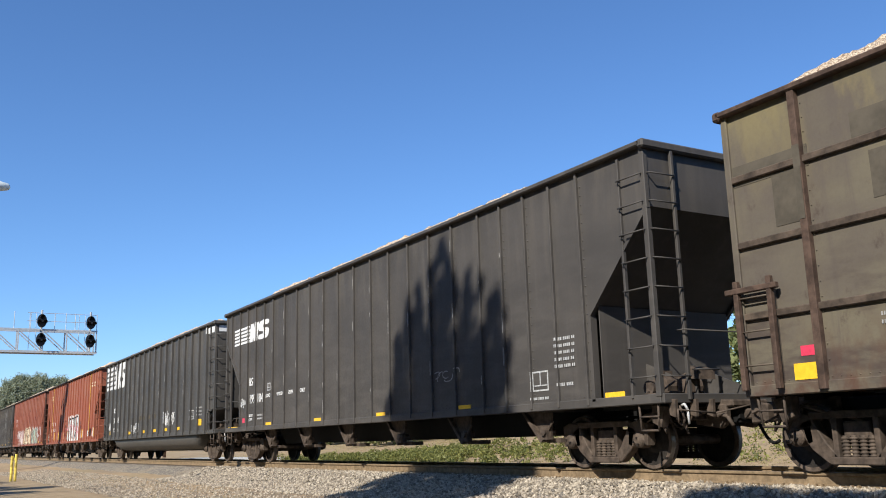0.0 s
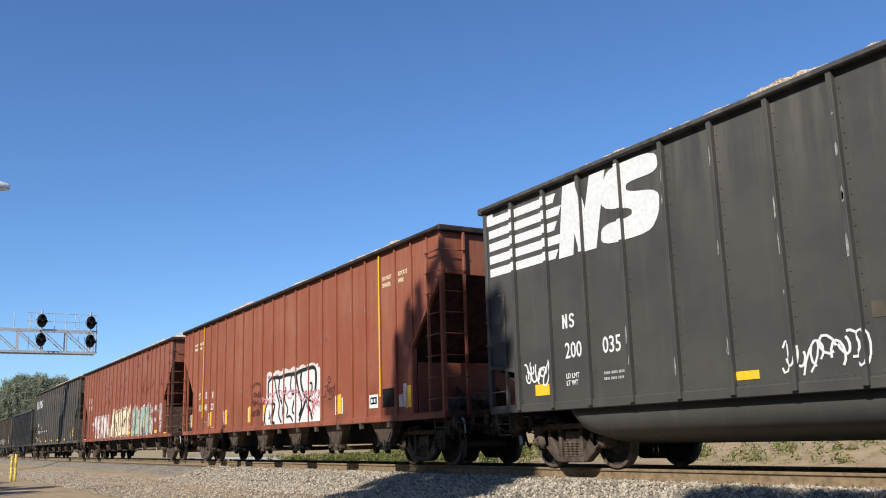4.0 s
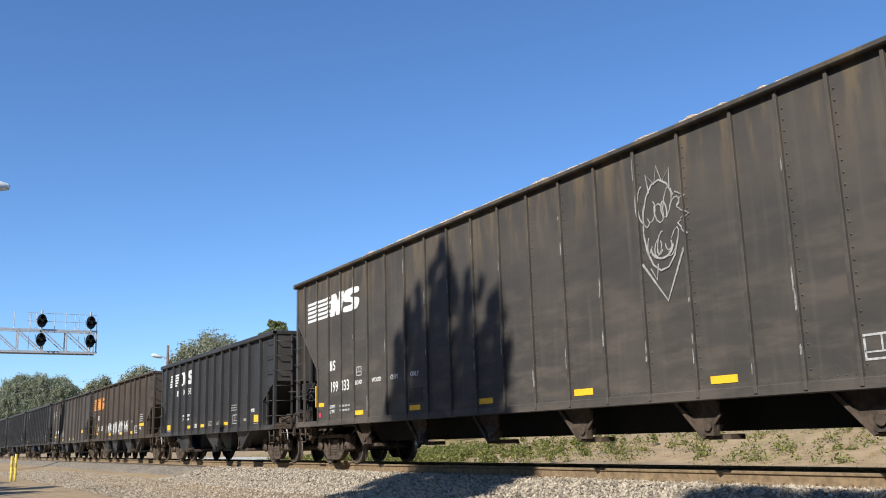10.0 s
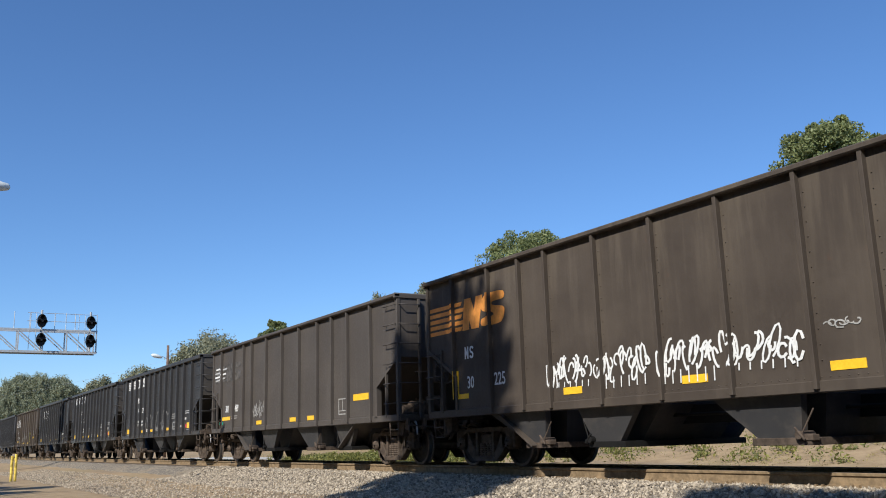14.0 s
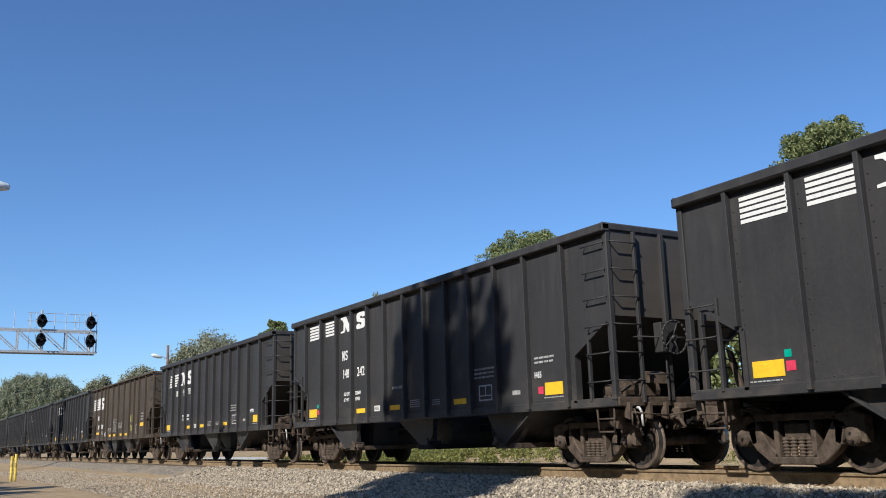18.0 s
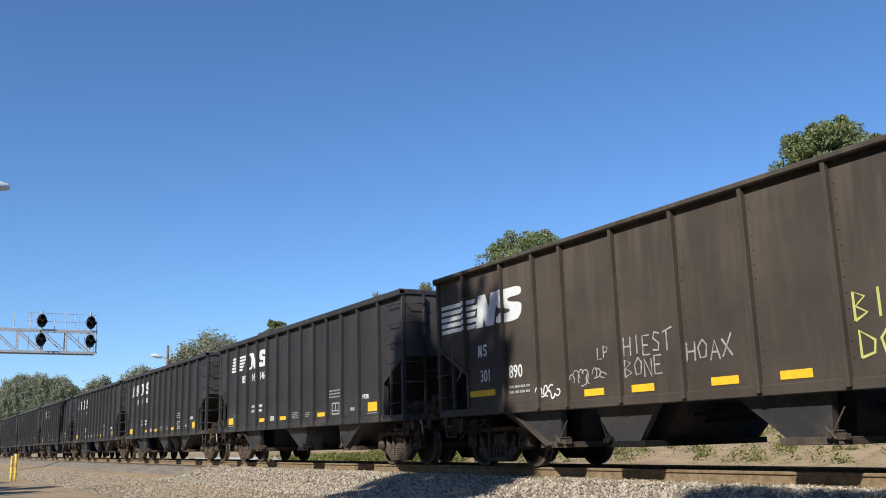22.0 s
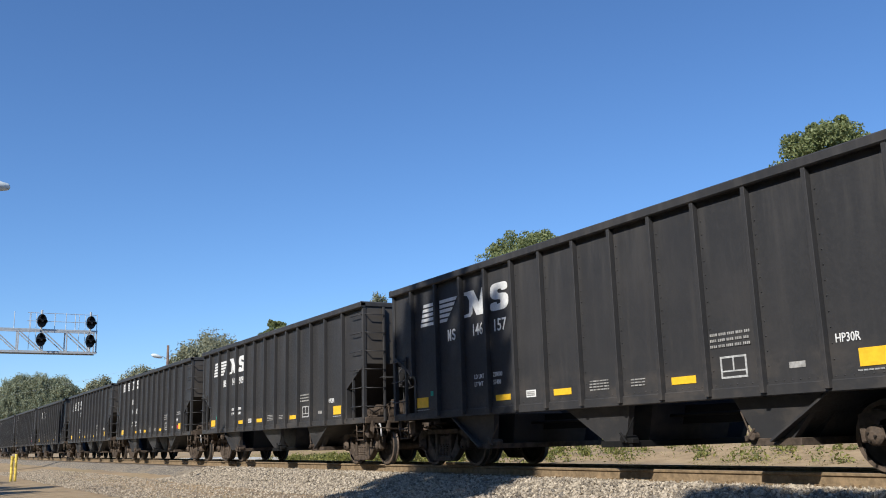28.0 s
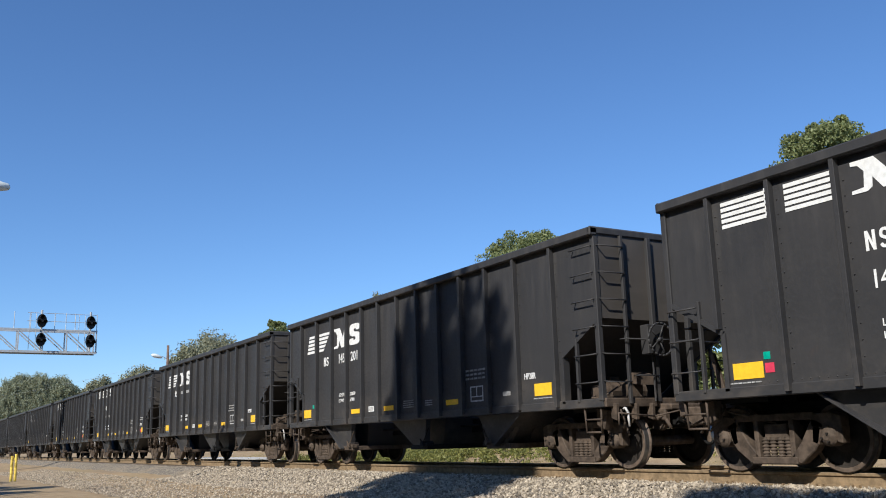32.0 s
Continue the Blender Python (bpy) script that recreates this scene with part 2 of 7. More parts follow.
def stone_mat():
    m, nt, b = mat_base("grey_ballast_stone")
    g = nt.nodes.new("ShaderNodeNewGeometry")
    f = noise_tex(nt, coords(nt), 30.0, 4, 0.7)
    c = mix(nt, g.outputs["Random Per Island"], (0.135, 0.112, 0.082), (0.54, 0.46, 0.345))
    c = mix(nt, ramp(nt, f, 0.4, 0.75, 0.0, 0.35), c, (0.24, 0.19, 0.14))
    nt.links.new(c, b.inputs["Base Color"])
    b.inputs["Roughness"].default_value = 0.9
    return m


def bed_mat():
    m, nt, b = mat_base("ballast_bed")
    vo = nt.nodes.new("ShaderNodeTexVoronoi")
    vo.inputs["Scale"].default_value = 19.0
    nt.links.new(coords(nt), vo.inputs["Vector"])
    sep = nt.nodes.new("ShaderNodeSeparateColor")
    nt.links.new(vo.outputs["Color"], sep.inputs[0])
    big = noise_tex(nt, coords(nt), 0.5, 4)
    c = mix(nt, sep.outputs[0], (0.13, 0.108, 0.08), (0.47, 0.40, 0.30))
    c = mix(nt, ramp(nt, vo.outputs["Distance"], 0.32, 0.75, 0.0, 0.75), c, (0.05, 0.048, 0.045))
    c = mix(nt, ramp(nt, big, 0.45, 0.75, 0.0, 0.4), c, (0.36, 0.275, 0.165))
    nt.links.new(c, b.inputs["Base Color"])
    b.inputs["Roughness"].default_value = 0.92
    inv = nt.nodes.new("ShaderNodeMath")
    inv.operation = "SUBTRACT"
    inv.inputs[0].default_value = 1.0
    nt.links.new(vo.outputs["Distance"], inv.inputs[1])
    bump(nt, b, inv.outputs[0], 1.0, 0.03)
    return m


M["ground"], M["stone"], M["bed"] = ground_mat(), stone_mat(), bed_mat()


# ---------------------------------------------------------------- mesh helpers
def box(bm, x0, x1, y0, y1, z0, z1):
    v = [bm.verts.new(p) for p in ((x0, y0, z0), (x1, y0, z0), (x1, y1, z0), (x0, y1, z0),
                                   (x0, y0, z1), (x1, y0, z1), (x1, y1, z1), (x0, y1, z1))]
    for f in ((3, 2, 1, 0), (4, 5, 6, 7), (0, 1, 5, 4), (1, 2, 6, 5), (2, 3, 7, 6), (3, 0, 4, 7)):
        bm.faces.new([v[i] for i in f])


def prism(bm, poly, y0, y1, taper=None):
    """A polygon of (x, z) extruded from y0 to y1; counter-clockwise as seen from -y."""
    a = [bm.verts.new((x, y0, z)) for x, z in poly]
    c = [bm.verts.new((x, y1, z)) for x, z in poly]
    bm.faces.new(a)
    bm.faces.new(c[::-1])
    n = len(poly)
    for i in range(n):
        bm.faces.new((a[(i + 1) % n], a[i], c[i], c[(i + 1) % n]))


def rod(bm, p0, p1, r, n=8, r1=None):
    p0, p1 = Vector(p0), Vector(p1)
    q = (p1 - p0).to_track_quat("Z", "Y")
    rings = []
    for p, rr in ((p0, r), (p1, r if r1 is None else r1)):
        rings.append([bm.verts.new(p + q @ Vector((rr * math.cos(2 * math.pi * i / n), rr * math.sin(2 * math.pi * i / n), 0))) for i in range(n)])
    for i in range(n):
        j = (i + 1) % n
        bm.faces.new((rings[0][i], rings[0][j], rings[1][j], rings[1][i]))
    bm.faces.new(rings[0][::-1])
    bm.faces.new(rings[1])


def pipe(bm, pts, r, n=7):
    for a, b in zip(pts[:-1], pts[1:]):
        rod(bm, a, b, r, n)


def lathe(bm, prof, n=28, axis="y"):
    """prof: (along the axis, radius)."""
    rings = []
    for a, r in prof:
        ring = []
        for i in range(n):
            t = 2 * math.pi * i / n
            p = (r * math.cos(t), a, r * math.sin(t)) if axis == "y" else (r * math.cos(t), r * math.sin(t), a)
            ring.append(bm.verts.new(p))
        rings.append(ring)
    for k in range(len(rings) - 1):
        for i in range(n):
            j = (i + 1) % n
            bm.faces.new((rings[k][i], rings[k][j], rings[k + 1][j], rings[k + 1][i]))
    bm.faces.new(rings[0][::-1])
    bm.faces.new(rings[-1])
    bmesh.ops.recalc_face_normals(bm, faces=bm.faces)


def bevel(bm, w, seg=1):
    bmesh.ops.bevel(bm, geom=list(bm.edges), offset=w, segments=seg, affect="EDGES", clamp_overlap=True)


MESHES = {}


def mesh_of(key, build, smooth=False):
    """The mesh under that key, built at its first use."""
    if key not in MESHES:
        bm = bmesh.new()
        build(bm)
        bmesh.ops.recalc_face_normals(bm, faces=bm.faces)
        me = bpy.data.meshes.new(str(key[0]) if isinstance(key, tuple) else key)
        bm.to_mesh(me)
        bm.free()
        if smooth:
            me.polygons.foreach_set("use_smooth", [True] * len(me.polygons))
        me.materials.append(None)
        MESHES[key] = me
    return MESHES[key]


def part(name, me, material, parent=None, m=None, label=""):
    ob = new(name, me)
    if parent is not None:
        ob.parent = parent
    if m is not None:
        ob.matrix_basis = m
    s = ob.material_slots[0]
    s.link = "OBJECT"
    s.material = M[material] if isinstance(material, str) else material
    if label:
        ob["label"] = label
    return ob


def move(x, y, z):
    return Matrix.Translation((x, y, z))


# ---------------------------------------------------------------- lettering
def text_mesh(body, size, squeeze=1.0):
    key = ("text", body, size, squeeze)
    if key not in MESHES:
        cu = bpy.data.curves.new("lettering", "FONT")
        cu.body, cu.size, cu.extrude, cu.resolution_u, cu.offset = body, size / 0.72, 0.003, 2, 0.012 * size
        tmp = new("lettering", cu)
        bpy.context.view_layer.update()
        me = bpy.data.meshes.new_from_object(tmp.evaluated_get(bpy.context.evaluated_depsgraph_get()))
        bpy.data.objects.remove(tmp)
        bpy.data.curves.remove(cu)
        me.transform(Matrix.Rotation(radians(90), 4, "X") @ Matrix.Diagonal((squeeze, 1, 1, 1)))
        me.materials.clear()
        me.materials.append(None)
        MESHES[key] = me
    return MESHES[key]


def flat_polys(bm, polys, y0=0.0, th=0.006):
    """Flat painted shapes, polygons of (x, z), facing -y."""
    for n, poly in enumerate(polys):
        y = y0 - 0.00025 * (n % 60)
        area = sum(poly[i][0] * poly[(i + 1) % len(poly)][1] - poly[(i + 1) % len(poly)][0] * poly[i][1] for i in range(len(poly)))
        prism(bm, poly if area > 0 else poly[::-1], y - th / 2, y + th / 2)


def rect(x0, z0, x1, z1):
    return [(x0, z0), (x1, z0), (x1, z1), (x0, z1)]


# ---------------------------------------------------------------- rail cars
# All heights are over the rail; u runs from a car body's left end (-x) to its right end (+x).
HALF = 1.6          # from the track's centre line to the side sheet
SILL = 1.12
W_RIBS = [1.5, 2.3, 3.1, 3.9, 4.7] + [5.7 + 0.985 * k for k in range(11)] + [16.6, 17.4, 18.2, 19.0, 19.8]
RED_POCKETS = [3.1, 5.98, 8.88, 11.7, 14.55, 17.42]
SPEC = {
    # length, top, cut of the lower corner: height at the end, inner u, height there; truck centre from the end
    "coal": dict(L=13.98, zt=4.06, zc=2.5, cu=1.02, cz=1.93, truck=1.28, rib=(0.07, 0.10),
                 ribs=[0.97, 2.06, 3.08, 4.03, 4.95, 5.87, 6.85, 7.81, 8.75, 9.68, 10.65, 11.65, 12.8],
                 slope=(3.4, 0.42), pockets=[(2.30, 3.33, 3.72, 3.90), (6.15, 7.12, 7.60, 7.80), (9.93, 10.26, 10.82, 11.42)]),
    "coal_b": dict(L=14.6, zt=4.0, zc=2.5, cu=1.15, cz=1.86, truck=1.35, rib=(0.065, 0.09),
                   ribs=[1.12, 2.49, 3.55, 4.38, 5.75, 7.13, 8.5, 9.86, 10.85, 11.85, 13.2],
                   slope=(3.6, 0.42), pockets=[(2.15, 3.38, 3.82, 3.95), (4.87, 5.2, 5.82, 6.38), (7.92, 8.68, 9.36, 9.46), (10.64, 10.93, 11.45, 11.95)]),
    "chip": dict(L=21.5, zt=5.2, zc=4.12, cu=1.55, cz=2.56, truck=2.0, truck_l=1.42, rib=(0.055, 0.05), ribs=W_RIBS,
                 slope=(3.1, 1.0), pockets=[]),
    "chip_red": dict(L=20.65, zt=5.2, zc=4.14, cu=1.42, cz=2.64, truck=2.0, truck_l=1.4, rib=(0.055, 0.05),
                     ribs=[1.2 + 0.8 * k for k in range(5)] + [5.42 + 0.966 * k for k in range(11)] + [16.07 + 0.807 * k for k in range(5)], slope=(3.0, 1.0),
                     pockets=[(c - 0.66, c - 0.16, c + 0.16, c + 0.66) for c in RED_POCKETS]),
    "chip_rust": dict(L=21.2, zt=5.2, zc=4.14, cu=1.42, cz=2.64, truck=2.0, truck_l=1.4, rib=(0.055, 0.05),
                      ribs=[r * 21.2 / 21.3 for r in W_RIBS], slope=(3.0, 1.0), pockets=[]),
    "tub": dict(L=20.4, zt=5.15, zc=1.95, cu=0.9, cz=1.8, truck=1.75, rib=(0.08, 0.08),
                ribs=[1.0 + 1.02 * k for k in range(19)], slope=(1.9, 1.15), pockets=[]),
    "olive": dict(L=20.4, zt=5.1, zc=3.2, cu=0.12, cz=1.2, truck=1.9, truck_l=1.2, rib=(0.11, 0.09), ribs=[1.24 + 1.87 * k for k in range(10)],
                  slope=(2.2, 1.15), pockets=[]),
}


def clip_x(poly, lo, hi):
    for side in (0, 1):
        out = []
        for i, a in enumerate(poly):
            b = poly[(i + 1) % len(poly)]
            ia = a[0] >= lo if side == 0 else a[0] <= hi
            ib = b[0] >= lo if side == 0 else b[0] <= hi
            e = lo if side == 0 else hi
            if ia:
                out.append(a)
            if ia != ib:
                f = (e - a[0]) / (b[0] - a[0])
                out.append((e, a[1] + f * (b[1] - a[1])))
        poly = out
        if len(poly) < 3:
            return []
    return poly


def stroke(pts, w):
    """A ribbon of quads along a line of (x, z)."""
    sides = []
    for i, (x, z) in enumerate(pts):
        a, b = pts[max(0, i - 1)], pts[min(len(pts) - 1, i + 1)]
        d = math.hypot(b[0] - a[0], b[1] - a[1]) or 1e-6
        nx, nz = -(b[1] - a[1]) / d * w / 2, (b[0] - a[0]) / d * w / 2
        sides.append(((x - nx, z - nz), (x + nx, z + nz)))
    return [[p[0], q[0], q[1], p[1]] for p, q in zip(sides[:-1], sides[1:])]


def rounded_line(pts, times=2):
    """An open line with its corners cut round."""
    for _ in range(times):
        pts = [pts[0]] + [p for a, b in zip(pts[:-1], pts[1:]) for p in ((0.75 * a[0] + 0.25 * b[0], 0.75 * a[1] + 0.25 * b[1]), (0.25 * a[0] + 0.75 * b[0], 0.25 * a[1] + 0.75 * b[1]))] + [pts[-1]]
    return pts


def rounded(poly, times=2):
    """The polygon with its corners cut round."""
    for _ in range(times):
        poly = [p for a, b in zip(poly, poly[1:] + poly[:1]) for p in ((0.8 * a[0] + 0.2 * b[0], 0.8 * a[1] + 0.2 * b[1]), (0.2 * a[0] + 0.8 * b[0], 0.2 * a[1] + 0.8 * b[1]))]
    return poly


GLYPHS = [
    [(0, 0), (0.3, 0), (0.38, 0.28), (0.62, 0.28), (0.7, 0), (1, 0), (0.74, 1), (0.3, 1.02)],
    [(0, 0.15), (0.2, 0), (0.8, 0), (1, 0.2), (1, 1), (0.62, 1), (0.62, 0.36), (0.4, 0.36), (0.38, 0.7), (0, 0.72)],
    [(0, 0), (0.85, 0), (1, 0.2), (1, 0.5), (0.45, 0.6), (0.45, 0.72), (1, 0.72), (0.95, 1), (0.15, 1), (0, 0.8), (0, 0.48), (0.55, 0.38), (0.55, 0.27), (0, 0.27)],
    [(0.32, 0), (0.68, 0), (0.66, 0.64), (1, 0.58), (1.04, 0.95), (0, 1), (-0.02, 0.64), (0.34, 0.66)],
    [(0, 0), (1, 0.05), (1, 0.3), (0.4, 0.28), (0.4, 0.4), (0.85, 0.4), (0.85, 0.6), (0.4, 0.6), (0.4, 0.72), (1, 0.7), (1, 1), (0, 1)],
    [(0, 0), (0.34, 0), (0.36, 0.5), (0.66, 0), (1, 0), (1, 1), (0.68, 1), (0.66, 0.5), (0.36, 1), (0, 1)],
]


# a diagonal with a hooked foot and a spiked upright, and a square-shouldered double curve
BLOCK_N = [[(0, 0), (0.30, 0), (0.40, 0.10), (0.42, 0.40), (0.27, 0.62), (0.24, 0.14), (0, 0.10)],
           [(0.27, 0.62), (0.42, 0.40), (0.60, 0.0), (0.74, 0.0), (0.74, 0.46), (0.48, 0.98), (0.02, 0.98), (0.02, 0.86), (0.16, 0.82)],
           [(0.74, 0.0), (1.0, 0.0), (1.0, 0.97), (0.88, 1.0), (0.74, 0.46)]]
BLOCK_S = [(0, 0.06), (0.12, 0), (0.82, 0), (1, 0.16), (1, 0.46), (0.86, 0.58), (0.42, 0.62), (0.42, 0.76), (0.62, 0.77), (0.64, 0.68), (0.98, 0.70), (0.96, 0.92),
           (0.84, 1), (0.16, 1), (0.02, 0.86), (0.02, 0.56), (0.16, 0.42), (0.58, 0.38), (0.58, 0.24), (0.38, 0.22), (0.36, 0.32), (0, 0.30)]


def emblem(style, u0, z0, u1, z1):
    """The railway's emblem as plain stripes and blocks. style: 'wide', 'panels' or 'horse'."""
    w, h = u1 - u0, z1 - z0
    polys, lean = [], 0.16 * h
    if style == "wide":
        for i in range(5):
            za = z0 + h * (0.02 + 0.2 * i)
            zb = za + h * 0.125
            polys.append([(u0, za), (u0 + w * (0.44 + 0.03 * (i % 2)), za), (u0 + w * (0.46 + 0.03 * (i % 2)), zb), (u0, zb)])
        n0, n1, n2 = u0 + 0.46 * w, u0 + 0.70 * w, u0 + w
        t = 0.085 * w
        polys += [[(n0, z0), (n0 + t, z0), (n0 + t + lean, z1), (n0 + lean, z1)],
                  [(n0 + lean, z1), (n0 + lean + t, z1), (n1 - 0.3 * t, z0), (n1 - 1.4 * t, z0)],
                  [(n1 - 1.4 * t, z0), (n1 - 0.3 * t, z0), (n1 + lean, z1), (n1 - t + lean, z1)]]
        s0 = n1 + 0.012 * w
        polys.append(rounded([(s0 + (n2 - s0) * q + lean * 0.5 * (v - 0.5), z0 + h * v) for q, v in GLYPHS[2]]))
        return polys
    horse = style == "horse"
    cells = [(1.29, 1.86), (2.15, 2.89), (3.15, 3.93), (4.13, 4.76)] if horse else [(1.17, 2.04), (2.27, 3.03), (3.27, 3.97), (4.24, 4.76)]
    for c, (a, b) in enumerate(cells[:2]):
        for i in range(5):
            za = z0 + h * (0.03 + 0.195 * i)
            zb = za + h * 0.13
            la = lb = a
            ra = rb = b
            if horse and c == 0:
                la, lb = a + 0.034 * i, a + 0.034 * (i + 0.65)
            elif horse:
                ra, rb = a + (b - a) * (0.38 + 0.135 * i), a + (b - a) * (0.38 + 0.135 * (i + 0.65))
            polys.append([(la, za), (ra, za), (rb, zb), (lb, zb)])
    a, b = cells[2]
    for piece in BLOCK_N:
        polys.append([(a + (b - a) * q, z0 + h * v) for q, v in piece])
    a, b = cells[3]
    polys.append(rounded([(a + (b - a) * q, z0 + h * v) for q, v in BLOCK_S], 2))
    return polys


def scrawl(rng, u0, z0, u1, z1, n, w):
    """Loops, hooks and slashes of a spray can."""
    out, step, h = [], (u1 - u0) / n, z1 - z0
    for i in range(n):
        cu_, cz_ = u0 + step * (i + rng.uniform(0.2, 0.8)), z0 + h * rng.uniform(0.3, 0.7)
        ra, rb = step * rng.uniform(0.5, 0.95), h * rng.uniform(0.16, 0.42)
        a0, turn = rng.uniform(0, 6.28), rng.choice((-1, 1)) * rng.uniform(2.6, 6.0)
        tail, lean = h * rng.uniform(-0.5, 0.5), rng.uniform(-0.2, 0.4)
        cv = []
        for k in range(9):
            f = k / 8
            z = rb * math.sin(a0 + turn * f) + tail * max(0, f - 0.6)
            cv.append((cu_ + ra * math.cos(a0 + turn * f) + lean * z, min(z1, max(z0, cz_ + z))))
        out.append(stroke(cv, w * rng.uniform(0.8, 1.1)))
    return out


# letters of a hand with a spray can: lines in a square cell
HAND = {"A": [[(0, 0), (0.5, 1), (1, 0)], [(0.2, 0.4), (0.8, 0.4)]], "B": [[(0, 0), (0, 1), (0.8, 0.8), (0.1, 0.5), (0.9, 0.25), (0, 0)]], "D": [[(0, 0), (0, 1), (0.9, 0.6), (0.8, 0.15), (0, 0)]],
        "E": [[(0.9, 1), (0, 1), (0, 0), (0.9, 0)], [(0, 0.5), (0.7, 0.5)]], "G": [[(0.9, 0.85), (0.4, 1), (0, 0.5), (0.4, 0), (0.9, 0.1), (0.9, 0.45), (0.5, 0.45)]], "H": [[(0, 0), (0.05, 1)], [(0.9, 0), (0.95, 1)], [(0, 0.5), (0.95, 0.5)]],
        "I": [[(0.5, 0), (0.5, 1)]], "L": [[(0, 1), (0, 0), (0.8, 0.05)]], "N": [[(0, 0), (0, 1), (0.9, 0), (0.9, 1)]], "O": [[(0.5, 1), (0, 0.6), (0.2, 0.05), (0.8, 0.1), (0.95, 0.7), (0.5, 1)]],
        "P": [[(0, 0), (0, 1), (0.9, 0.8), (0.7, 0.5), (0, 0.45)]], "S": [[(0.9, 0.9), (0.3, 1), (0.1, 0.7), (0.8, 0.4), (0.7, 0.05), (0, 0.1)]], "T": [[(0, 0.95), (1.2, 1.15)], [(0.5, 1), (0.5, 0)]],
        "X": [[(0, 0), (1, 1.15)], [(0, 0.9), (1, 0)]]}


def hand_word(word, u0, z0, u1, h, w):
    """A word of ribbons from u0 to u1."""
    step = (u1 - u0) / len(word)
    return [stroke([(u0 + step * (i + 0.78 * q), z0 + h * v + 0.02 * math.sin(2.3 * i)) for q, v in line], w) for i, c in enumerate(word) for line in HAND[c]]


def fatter(poly, g):
    """The polygon with its outline moved outwards by g."""
    n, out = len(poly), []
    for i, (x, z) in enumerate(poly):
        a, b = poly[i - 1], poly[(i + 1) % n]
        d1, d2 = math.hypot(x - a[0], z - a[1]) or 1e-6, math.hypot(b[0] - x, b[1] - z) or 1e-6
        nx, nz = (z - a[1]) / d1 + (b[1] - z) / d2, -(x - a[0]) / d1 - (b[0] - x) / d2
        l = math.hypot(nx, nz) or 1e-6
        out.append((x + nx / l * g * 1.25, z + nz / l * g * 1.25))
    return out


